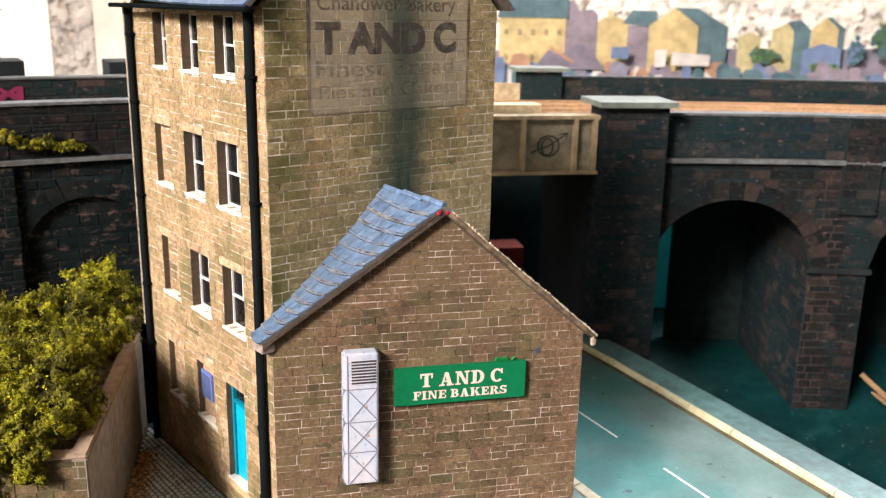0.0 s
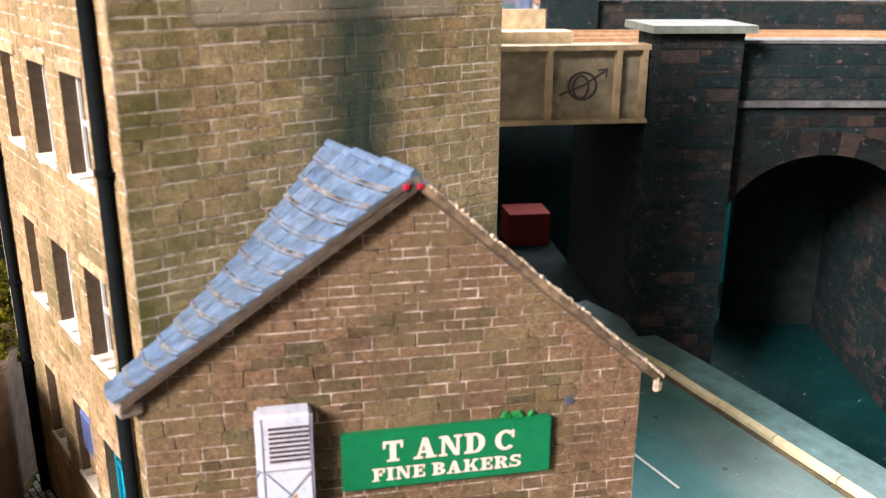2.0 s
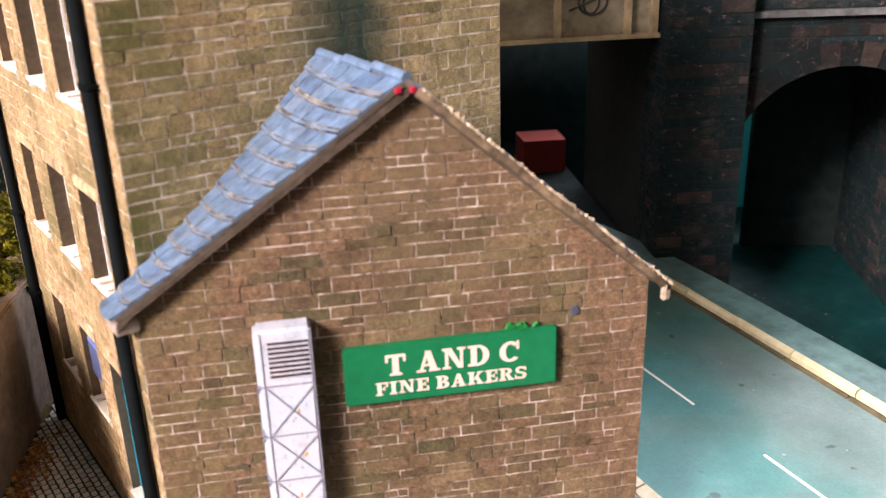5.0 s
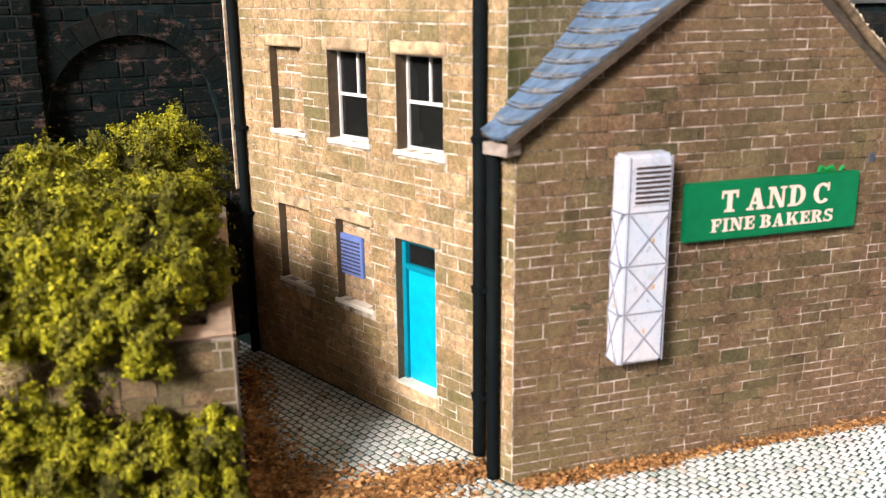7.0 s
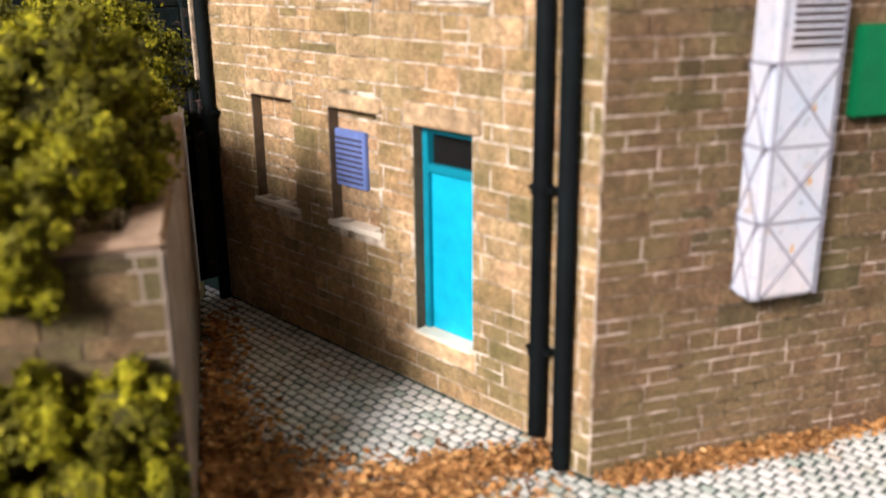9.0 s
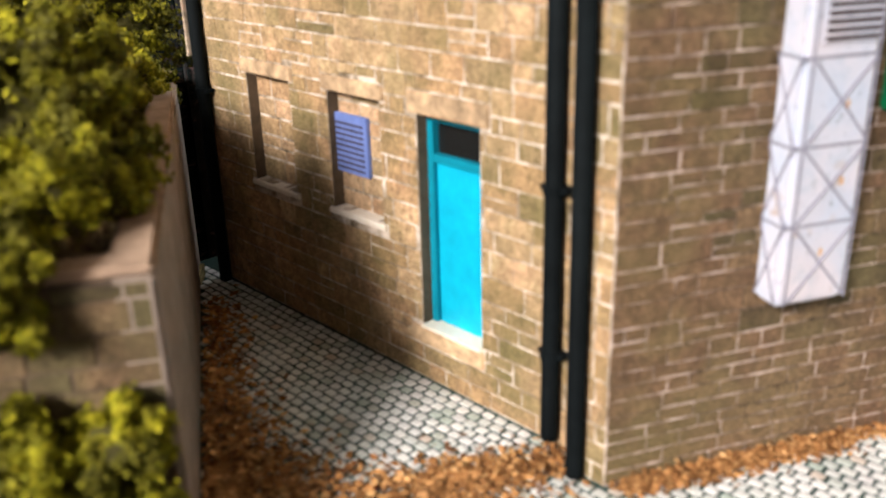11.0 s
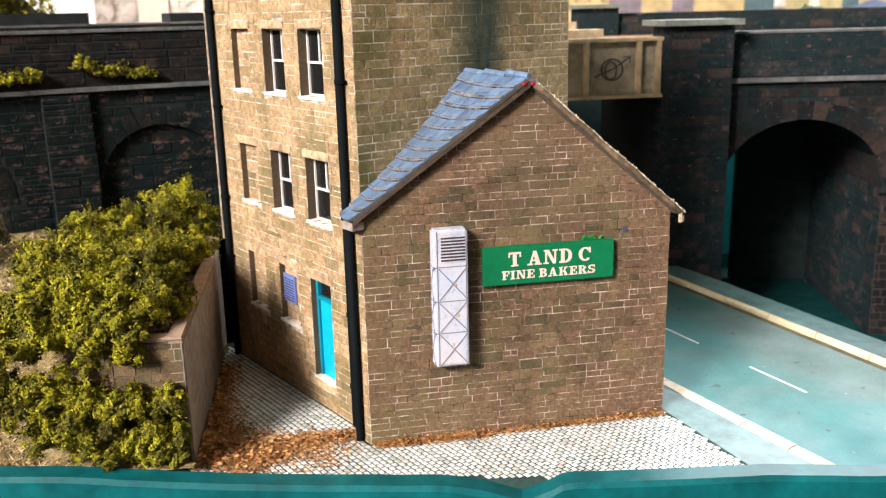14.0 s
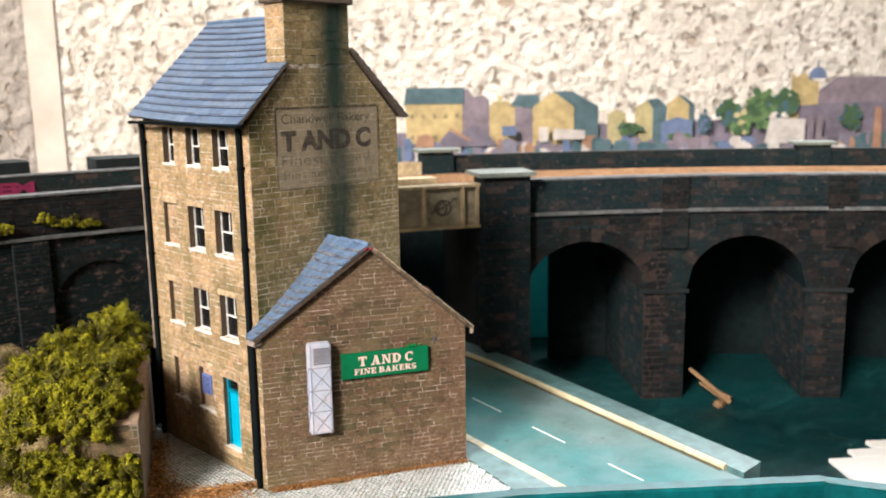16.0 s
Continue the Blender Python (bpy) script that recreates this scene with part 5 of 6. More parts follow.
# ---- viaduct ----
def viaduct_body(name, t0, t1, top, arches, label, depth=4.9, base=BASE_Z, blind=0.0):
    """A curved wall of given depth with round arches (centre, half width, spring, rise) through it or sunk into it."""
    g = Geo()
    cols = []
    t = t0
    stops = sorted({t0, t1, *[c + s * w for c, w, *_ in arches for s in (-1, 1)]})
    for a, b in zip(stops, stops[1:]):
        inside = [x for x in arches if x[0] - x[1] - 1e-6 <= a and b <= x[0] + x[1] + 1e-6]
        n = 18 if inside else max(2, int((b - a) / 1.5))
        for i in range(n + 1):
            th = a + (b - a) * i / n
            z = base
            if inside:
                c, w, spring, rise = inside[0]
                z = spring + rise * math.sqrt(max(0.0, 1 - ((th - c) / w) ** 2))
            cols.append((th, z))
    for (ta, za), (tb, zb) in zip(cols, cols[1:]):
        if tb - ta > 1e-6:
            g.add([arc(ta, 0, za), arc(tb, 0, zb), arc(tb, 0, top), arc(ta, 0, top)], [(0, 1, 2, 3)])
            g.add([arc(ta, depth, za), arc(tb, depth, zb), arc(tb, depth, top), arc(ta, depth, top)], [(3, 2, 1, 0)])
            g.add([arc(ta, 0, top), arc(tb, 0, top), arc(tb, depth, top), arc(ta, depth, top)], [(0, 1, 2, 3)])
        g.add([arc(ta, 0, za), arc(tb, 0, zb), arc(tb, depth, zb), arc(ta, depth, za)], [(3, 2, 1, 0)])
    for th in (t0, t1):
        g.add([arc(th, 0, base), arc(th, depth, base), arc(th, depth, top), arc(th, 0, top)], [(0, 1, 2, 3)])
    return thing(name, arc((t0 + t1) / 2, depth / 2, base), label, "viaduct", kind="structure", geo=g, material=M_VIA)


def blocks(parent, t0, t1, z0, z1, arches, rng, limit, out=0.0, near=None, ring=0.0, warm=False, damp_shade=False):
    """Dark stone blocks on the face, cut short at the arches."""
    place = arc_place(t0)
    width = (t1 - t0) / DEG
    rects = []
    for s0, s1, za, zb in coursed(width, z0, z1, rng, (0.16, 0.26), (0.3, 0.75), 0.08):
        cuts = [(s0, s1)]
        for c, w, spring, rise in arches:
            zm = (za + zb) / 2
            r = 1.0 + ring / rise
            if zm >= spring + rise * r:
                continue
            half = (w + ring * DEG) * (math.sqrt(max(0.0, 1 - ((zm - spring) / (rise * r)) ** 2)) if zm > spring else 1.0)
            if zm <= spring:
                half = w
            lo, hi = (c - half - t0) / DEG, (c + half - t0) / DEG
            nxt = []
            for a, b in cuts:
                if b <= lo or a >= hi:
                    nxt.append((a, b))
                else:
                    if a < lo:
                        nxt.append((a, lo))
                    if b > hi:
                        nxt.append((hi, b))
            cuts = nxt
        rects += [(a, b, za, zb) for a, b in cuts if b - a > 0.06]
    polys = [(s0, s1, a, b) for s0, s1, a, b in rects]
    if near:
        polys.sort(key=lambda p: (p[0] - near[0]) ** 2 + (p[2] - near[1]) ** 2)
    rest = Geo()
    j = 0.010
    for n, (s0, s1, a, b) in enumerate(polys):
        g = Geo() if n < limit else rest
        g.prism([(s0 + j, a + j), (s1 - j, a + j), (s1 - j, b - j), (s0 + j, b - j)], out - 0.004, out + rng.uniform(0.006, 0.018), place, 0.012)
        if n < limit:
            part("stone", g, M_VIA_WARM_PIECE if warm else M_VIA_SHADE_PIECE if damp_shade else M_VIA_PIECE, parent, fix=False)
    if rest.v:
        part("remaining_stonework", rest, M_VIA_WARM if warm else M_VIA_SHADE if damp_shade else M_VIA, parent, fix=False, kind="stuff")


def voussoirs(parent, c, w, spring, rise, rng, n=19, thick=0.45, mat_=None):
    for i in range(n):
        a0, a1 = math.pi * i / n, math.pi * (i + 1) / n
        g = Geo()
        pts = []
        for a, k in ((a0 + 0.003, 0), (a1 - 0.003, 0), (a1 - 0.003, 1), (a0 + 0.003, 1)):
            rs, rz = w / DEG + thick * k, rise + thick * k
            pts.append((-rs * math.cos(a), spring + rz * math.sin(a)))
        g.prism(pts, -0.004, 0.014 + rng.uniform(0, 0.004), arc_place(c), 0.005)
        part("voussoir", g, mat_ or M_VOUSSOIR, parent, fix=False)


def curved_bar(t0, t1, r0, r1, z0, z1, step=0.8):
    """A bar that follows the curve, from r0 to r1 outwards of the face."""
    g = Geo()
    n = max(2, int((t1 - t0) / step))
    for i in range(n + 1):
        th = t0 + (t1 - t0) * i / n
        g.v += [arc(th, r0, z0), arc(th, r1, z0), arc(th, r1, z1), arc(th, r0, z1)]
    for i in range(n):
        for k in range(4):
            p, q = i * 4 + k, i * 4 + (k + 1) % 4
            g.f.append((p, q, q + 4, p + 4))
    g.f += [(0, 1, 2, 3), (n * 4 + 3, n * 4 + 2, n * 4 + 1, n * 4)]
    return g


vr = random.Random(21)
M_VOUSSOIR = viaduct_mat("brown_black_voussoir", False, True)
# near-black colour for the shade behind the arches and under the bridge
M_DEEP_SHADE = plain("black_teal_shade", (0.007, 0.012, 0.013), 0.95, 0.5, 3, 0.08)
M_ARCH_BACK = plain("half_lit_backing", (0.017, 0.027, 0.027), 0.9, 0.5, 3, 0.1)
ARCHES = [(36.75, 3.6, 1.65, 1.75), (46.4, 3.55, 1.65, 1.82), (55.8, 3.55, 1.75, 1.82), (65.2, 3.55, 1.75, 1.82)]
thing("arch_backing", arc(50, 5.2, BASE_Z), "wall closing the arches from behind, coloured black for shade", "wall", kind="structure", geo=curved_bar(41.6, 72, 5.0, 5.25, BASE_Z, 4.9), material=M_DEEP_SHADE)
# this stretch is coloured paler for the light that reaches the first arch
thing("arch_backing", arc(39, 5.2, BASE_Z), "grey-teal backing of the first arch, coloured paler as if lit", "board", kind="structure", geo=curved_bar(36.9, 41.59, 5.0, 5.25, BASE_Z, 4.9), material=M_ARCH_BACK)
thing("teal_board", arc(38, 8.2, BASE_Z), "upright teal board behind the viaduct, coloured bright as if lit", "board", kind="structure", geo=curved_bar(33.2, 41, 8.0, 8.3, BASE_Z, 4.6), material=M_TEAL_WALL)
right = viaduct_body("viaduct_arches", 33.1, 72.0, 5.05, ARCHES, "sooty dark stone railway viaduct with round arches")
blocks(right, 33.2, 60.0, BASE_Z, 4.30, ARCHES, vr, 280, near=(5.0, 2.0), ring=0.45, warm=True)
for c, w, sp_, ri in ARCHES[:3]:
    voussoirs(right, c, w, sp_, ri, vr)
for th in (41.55, 51.1, 60.6):
    part("impost_band", curved_bar(th - 1.45, th + 1.45, -0.10, 0.0, 1.58, 1.70), M_VIA_JOINT, right)
for c, w, sp_, ri in ARCHES[:3]:
    jamb = Geo()
    for s0, s1, za, zb in coursed(4.8, BASE_Z, sp_, vr, (0.16, 0.28), (0.3, 0.7), 0.06):
        single = c < 40 and s0 < 2.4
        g = Geo() if single else jamb
        g.prism([(s0 + 0.012, za + 0.012), (s1 - 0.012, za + 0.012), (s1 - 0.012, zb - 0.012), (s0 + 0.012, zb - 0.012)], -0.004, vr.uniform(0.006, 0.03), lambda s, z, d: arc(c + w - d * DEG, s, z), 0.012)
        if single:
            part("stone", g, M_VIA_PIECE, right, fix=False)
    part("arch_side", jamb, M_VIA, right, fix=False, kind="stuff")
part("string_course", curved_bar(33.2, 72, -0.13, 0.02, 4.31, 4.42), M_LEDGE, right, "pale grey ledge under the parapet")
par = part("parapet", curved_bar(33.2, 72, -0.003, 0.42, 4.42, 5.44), M_VIA_JOINT, right)
blocks(par, 33.2, 62.0, 4.43, 5.44, [], vr, 0, out=0.003)
part("parapet_coping", curved_bar(33.2, 72, -0.04, 0.46, 5.44, 5.50), M_LEDGE, right, "pale worn coping")
for th in (42.0, 51.6, 61.0):
    pl = part("pilaster", curved_bar(th - 0.8, th + 0.8, -0.12, 0.0, 3.1, 5.45), M_VIA_JOINT, right)
    blocks(pl, th - 0.8, th + 0.8, 3.1, 5.44, [], vr, 0, out=0.12, warm=True)

# bridge pier with its capstone
pier = thing("bridge_pier", arc(31.85, 0.3, BASE_Z), "tall sooty stone bridge pier with a pale capstone", "pier", kind="structure")
shaft = part("shaft", curved_bar(30.5, 33.2, -0.45, 4.9, BASE_Z, 5.05, 0.6), M_VIA_JOINT, pier)
upper = part("pier_head", curved_bar(30.5, 33.2, -0.45, 0.75, 5.05, 5.66, 0.6), M_VIA_JOINT, pier)
blocks(shaft, 30.5, 33.2, BASE_Z, 5.64, [], vr, 200, out=0.45)
side_face = Geo()
for s0, s1, za, zb in coursed(1.1, 0.0, 5.64, vr, (0.16, 0.26), (0.3, 0.6), 0.05):
    side_face.prism([(s0 + 0.014, za + 0.014), (s1 - 0.014, za + 0.014), (s1 - 0.014, zb - 0.014), (s0 + 0.014, zb - 0.014)], -0.004, 0.02, lambda s, z, d: arc(30.5 - d * DEG, -0.45 + s, z), 0.016)
part("side_stones", side_face, M_VIA, shaft, fix=False, kind="stuff")
part("capstone", curved_bar(30.1, 33.45, -0.66, 0.9, 5.67, 5.80, 0.6), M_CAPSTONE, pier, "pale greenish flat capstone")

# girder bridge
girder = thing("girder_bridge", arc(24, 0.2, 4.05), "weathered cream plate girder bridge with black scrawled paint", "bridge")
part("web_plate", curved_bar(17.0, 30.48, 0.10, 0.22, 4.12, 5.34), M_GIRDER_PANEL, girder)
part("top_flange", curved_bar(17.0, 30.48, -0.06, 0.40, 5.34, 5.43), M_GIRDER, girder)
part("bottom_flange", curved_bar(17.0, 30.48, -0.06, 0.40, 4.04, 4.12), M_GIRDER, girder)
for th in (18.2, 20.4, 22.6, 24.9, 27.2, 29.45, 30.3):
    part("stiffener", curved_bar(th - 0.09, th + 0.09, -0.05, 0.10, 4.12, 5.34), M_GIRDER, girder)
scr = Geo()
for c0, c1, rs, rz in ((28.35, 4.70, 0.26, 0.24), (28.3, 4.68, 0.14, 0.2)):
    pts = [arc(c0 + math.cos(a) * rs * DEG, 0.092, c1 + math.sin(a) * rz) for a in [2 * math.pi * i / 18 for i in range(19)]]
    scr.tube(pts, 0.022, 5)
scr.tube([arc(27.6, 0.092, 4.55), arc(28.4, 0.092, 4.72), arc(29.15, 0.092, 5.0)], 0.02, 5)
scr.tube([arc(28.85, 0.092, 4.98), arc(29.15, 0.092, 5.0), arc(29.1, 0.092, 4.85)], 0.02, 5)
part("scrawl", scr, M_INK, girder, "black sprayed scrawl")
thing("bridge_deck", arc(24, 2.5, 4.4), "dark underside and tan top of the bridge deck", "deck", kind="structure", geo=curved_bar(16.9, 30.45, 0.42, 4.9, 4.5, 5.05), material=M_VIA_JOINT)
thing("back_girder", arc(24, 4.7, 4.1), "tan far side girder of the bridge", "bridge", geo=curved_bar(17.0, 30.4, 4.95, 5.1, 4.2, 5.75), material=M_GIRDER)
part("girder_walkway", curved_bar(24.0, 28.2, 0.5, 1.1, 5.05, 5.62), M_BALLAST, girder, "tan raised timber on the bridge")
thing("trackbed", arc(40, 2.5, 5.0), "tan ballasted trackbed along the viaduct", "trackbed", kind="structure", geo=curved_bar(-14, 72, 0.5, 4.8, 5.05, 5.22), material=M_BALLAST)
for r in (1.25, 2.15, 3.2, 4.1):
    thing("rail", arc(40, r, 5.22), "rust-brown model railway rail", "rail", "rails on the viaduct", geo=curved_bar(-14, 72, r - 0.035, r + 0.035, 5.22, 5.36), material=M_RAIL)
far_par = thing("far_parapet", arc(45, 5.0, 5.0), "dark stone parapet on the viaduct's far side", "parapet", kind="structure", geo=curved_bar(29.6, 72, 4.92, 5.3, 4.9, 5.95), material=M_VIA_JOINT)
blocks(far_par, 29.6, 60, 5.22, 5.94, [], vr, 0, out=-4.92)
for th in (30.2, 52.2):
    part("parapet_pier", curved_bar(th - 0.9, th + 0.9, 4.75, 5.5, 4.9, 6.10, 0.5), M_VIA, far_par)
    part("parapet_cap", curved_bar(th - 1.2, th + 1.2, 4.6, 5.65, 6.10, 6.20, 0.5), M_CAPSTONE, far_par)

# left viaduct: blind arches, higher parapet
LEFT = [(10.15, 2.25, 2.75, 1.30), (2.3, 2.3, 2.75, 1.30), (-5.5, 2.3, 2.75, 1.30)]
left = viaduct_body("viaduct_wall", -16.0, 17.0, 5.05, LEFT, "sooty dark stone viaduct wall with blind arches")
infill_wall = thing("arch_infill", arc(0, 0.6, BASE_Z), "dark stone filling of the blind arches", "wall", kind="structure", geo=curved_bar(-15, 16.5, 0.10, 0.4, BASE_Z, 4.9), material=M_VIA_SHADE)
blocks(left, -14.0, 16.8, 1.2, 4.74, LEFT, vr, 260, near=(22 / DEG / 1.0, 3.5), ring=0.4, damp_shade=True)
for c, w, sp_, ri in LEFT[:2]:
    voussoirs(left, c, w, sp_, ri, vr, 15, 0.36, M_VIA_SHADE_PIECE)
    blocks(infill_wall, c - w, c + w, 1.0, sp_ + ri, [], vr, 60, out=-0.10, damp_shade=True)
part("string_course", curved_bar(-16, 17, -0.14, 0.02, 4.78, 4.86), M_LEDGE, left, "pale grey ledge under the parapet")
lpar = part("parapet", curved_bar(-16, 17, -0.003, 0.42, 4.88, 5.88), M_VIA_JOINT, left)
blocks(lpar, -14, 16.8, 4.89, 5.88, [], vr, 0, out=0.003, warm=True)
part("parapet_coping", curved_bar(-16, 17, -0.05, 0.46, 5.88, 5.935), M_LEDGE, left, "pale worn coping")
for th in (7.1, -0.9):
    pl = part("pilaster", curved_bar(th - 0.78, th + 0.78, -0.10, 0.0, 1.5, 4.74), M_VIA_JOINT, left)
    blocks(pl, th - 0.78, th + 0.78, 1.5, 4.74, [], vr, 0, out=0.10, damp_shade=True)
abut = thing("bridge_abutment", arc(17.6, 0.3, BASE_Z), "sooty stone abutment at the bridge's end", "pier", kind="structure", geo=curved_bar(15.8, 17.6, -0.4, 4.9, BASE_Z, 5.05), material=M_VIA_JOINT)
lfar = thing("far_parapet", arc(5, 5.0, 5.0), "dark stone parapet with magenta spray paint", "parapet", kind="structure", geo=curved_bar(-16, 16, 4.92, 5.3, 4.9, 5.98), material=M_VIA_JOINT)
blocks(lfar, -14, 16, 5.22, 5.97, [], vr, 0, out=-4.92)
part("parapet_top", curved_bar(-16, 16, 4.87, 5.38, 5.98, 6.025), M_LEDGE, lfar)
part("spray_paint", word("EM", 0, 0.95, 5.46, 5.82, arc_place(7.55), -4.885, 0.06), M_MAGENTA, lfar, "magenta sprayed letters", fix=False)
thing("low_roof", arc(3, 7, BASE_Z), "dark flat-roofed shape beyond the parapet", "building", geo=Geo().add(curved_bar(-16, 9.6, 6.6, 8.2, BASE_Z, 6.30).v, curved_bar(-16, 9.6, 6.6, 8.2, BASE_Z, 6.30).f).add(curved_bar(12.6, 20, 6.6, 8.2, BASE_Z, 6.25).v, curved_bar(12.6, 20, 6.6, 8.2, BASE_Z, 6.25).f), material=M_VIA_JOINT)
# added wall and ground under the bridge, their black standing in for shade
thing("tunnel_back", arc(24, 9.0, BASE_Z), "added wall behind the bridge, coloured black for shade", "wall", kind="structure", geo=curved_bar(10, 32.6, 9.0, 9.4, BASE_Z, 5.0), material=M_DEEP_SHADE)
thing("ground_under_bridge", arc(25, 4, BASE_Z), "added ground under the bridge, coloured black for shade", "ground", kind="structure", geo=curved_bar(17.6, 30.4, -0.3, 8.98, BASE_Z, -0.22), material=M_DEEP_SHADE)
thing("red_box", arc(29.4, 6.5, -0.22), "plain red card box under the bridge", "box", geo=curved_bar(28.6, 30.2, 6.0, 7.0, -0.22, 0.62), material=M_RED_BOX)

# logs at the foot of the viaduct, and white card
lg = thing("wood_offcut", (16.7, -1.6, BASE_Z), "pale wooden offcut leaning on the viaduct pier", "offcut",
           geo=Geo().tube([(16.85, -2.30, BASE_Z + 0.08), (16.35, -1.05, -1.0)], [0.09, 0.07], 7), material=M_WOOD)
thing("wood_offcut", (16.9, -1.9, BASE_Z), "short split wooden offcut lying on the board", "offcut", geo=Geo().tube([(16.95, -2.25, BASE_Z + 0.12), (16.9, -1.75, BASE_Z + 0.3), (16.75, -1.2, BASE_Z + 0.55)], [0.14, 0.12, 0.03], 6), material=M_WOOD)
thing("wood_chip", (16.4, -2.2, BASE_Z), "small orange wood chip on the board", "offcut", geo=Geo().box((16.25, -2.3, BASE_Z), (16.6, -2.0, BASE_Z + 0.22), None, 0.05), material=M_WOOD)
for a0, b0, b1 in ((15.3, 1.2, 4.3), (16.15, 4.3, 4.85), (17.0, 4.85, 5.4)):
    thing("white_card", tuple(room(a0, b0, BASE_Z)), "strip of white foam card lying on the teal board", "card", "white card strips",
          geo=Geo().box((a0, b0 + 0.005, BASE_Z), (27, b1 - 0.005, BASE_Z + 0.12), lambda a, b, z: tuple(room(a, b, z)), 0.01), material=M_WHITECARD)


# ---- backdrop: a printed strip of town, cut along its rooflines ----
def back_place(a, z, d):
    return tuple(room(a, 38 - d, z))


def flat(name, polys, col, d, label):
    g = Geo()
    for p in polys:
        g.prism(p, d - 0.05, d, back_place)
    ob = part(name, g, col, town, label)
    return ob


def tint(name, col, grain=0.35):
    return plain(name, col, 0.9, grain, 1.2)


town = thing("backdrop", tuple(room(30, 38, BASE_Z)), "printed town backdrop cut along its rooflines", "backdrop", kind="structure")

T_WALL, T_WALL2 = tint("hazy_yellow_wall", (0.46, 0.35, 0.175)), tint("hazy_ochre_wall", (0.44, 0.37, 0.20))
T_ROOF, T_ROOF2 = tint("hazy_teal_roof", (0.085, 0.135, 0.155)), tint("hazy_purple_roof", (0.17, 0.145, 0.185))
T_TREE, T_WHITE, T_WIN, T_BLUE = tint("hazy_tree", (0.06, 0.11, 0.055)), tint("hazy_white", (0.52, 0.47, 0.44)), tint("hazy_window", (0.28, 0.22, 0.13)), tint("hazy_blue", (0.13, 0.17, 0.28))
T_TREE2, T_TREE3 = tint("hazy_light_tree", (0.11, 0.18, 0.075)), tint("hazy_blue_tree", (0.06, 0.11, 0.13))
T_ORANGE, T_HAZE, T_MAUVE = tint("hazy_orange_roof", (0.36, 0.20, 0.13)), tint("lavender_haze", (0.20, 0.185, 0.235)), tint("mauve_roof", (0.21, 0.17, 0.20))


def far_house(a0, a1, z0, z1, top, depth, side_w=0.0, gable=False, windows=0):
    """A printed house: wall, roof, a shaded side and windows, each a thin layer of the print."""
    flat("house_wall", [[(a0, z0), (a1, z0), (a1, z1), (a0, z1)]] if not gable else [[(a0, z0), (a1, z0), (a1, z1), ((a0 + a1) / 2, top), (a0, z1)]], T_WALL, depth, "yellow printed house wall")
    if gable:
        m = (a0 + a1) / 2
        flat("house_roof", [[(m, top), (a1, z1), (a1 + side_w, z1), (m + side_w * 0.75, top)]], T_ROOF, depth - 0.06, "blue-grey printed roof")
        flat("house_side", [[(a1, z0), (a1 + side_w, z0), (a1 + side_w, z1), (a1, z1)]], T_ROOF, depth - 0.1, "shaded printed wall")
    else:
        flat("house_roof", [[(a0 - 0.1, z1), (a1 + 0.1, z1), (a1 + 0.1, top), (a0 + 0.05, top)]], T_ROOF, depth + 0.04, "blue-grey printed roof")
        if side_w:
            flat("house_side", [[(a1, z0), (a1 + side_w, z0), (a1 + side_w, z1 + 0.4), (a1 + side_w * 0.5, top - 0.3), (a1, z1)]], T_ROOF2, depth - 0.06, "shaded printed wall")
    for r in range(2 if windows else 0):
        for i in range(windows):
            a = a0 + (a1 - a0) * (i + 0.5) / windows
            z = z0 + (z1 - z0) * (0.25 + 0.48 * r)
            flat("house_window", [[(a - 0.1, z - 0.13), (a + 0.1, z - 0.13), (a + 0.1, z + 0.13), (a - 0.1, z + 0.13)]], T_WIN, depth + 0.06, "")


flat("town_base", [[(1.5, BASE_Z), (75, BASE_Z), (75, 4.7), (1.5, 4.7)]], T_HAZE, 0.0, "lavender haze at the foot of the print")
flat("far_slope", [[(1.5, 4.6), (75, 4.6), (75, 5.9), (36, 6.2), (24, 6.0), (18, 5.9), (8, 5.7), (1.5, 5.4)]], T_ROOF2, 0.06, "hazy purple far slope")
far_house(5.0, 8.5, 4.6, 7.3, 8.3, 0.3, 0.0, windows=5)
flat("house_side", [[(8.5, 4.6), (10.2, 4.6), (10.2, 7.5), (9.9, 7.8), (9.2, 7.7), (8.9, 8.2), (8.5, 8.2)]], T_MAUVE, 0.27, "brown-purple printed gable")
flat("house_wall", [[(10.2, 4.6), (11.8, 4.6), (11.8, 7.2), (11.3, 7.4), (10.5, 7.4), (10.2, 7.1)]], T_WALL, 0.3, "yellow printed house wall")
flat("house_chimney", [[(10.7, 7.3), (11.0, 7.3), (11.0, 7.75), (10.7, 7.75)]], T_WALL2, 0.36, "ochre printed chimney")
flat("house_roof", [[(11.5, 7.1), (12.0, 7.8), (13.3, 7.75), (13.4, 6.9), (12.4, 7.0)]], T_ROOF, 0.37, "teal-grey printed roof")
flat("house_side", [[(11.8, 4.6), (13.4, 4.6), (13.4, 7.0), (11.8, 7.0)]], T_MAUVE, 0.33, "shaded printed wall")
far_house(12.9, 15.5, 4.6, 7.0, 7.95, 0.45, 1.6, gable=True)
flat("small_house", [[(17.7, 4.6), (18.9, 4.6), (18.9, 6.5), (18.3, 6.8), (17.7, 6.5)]], T_WALL2, 0.3, "small ochre printed house")
flat("house_wall", [[(19.3, 4.6), (20.6, 4.6), (20.6, 6.9), (20.2, 7.3), (19.5, 6.9)]], T_WALL2, 0.3, "ochre printed gable")
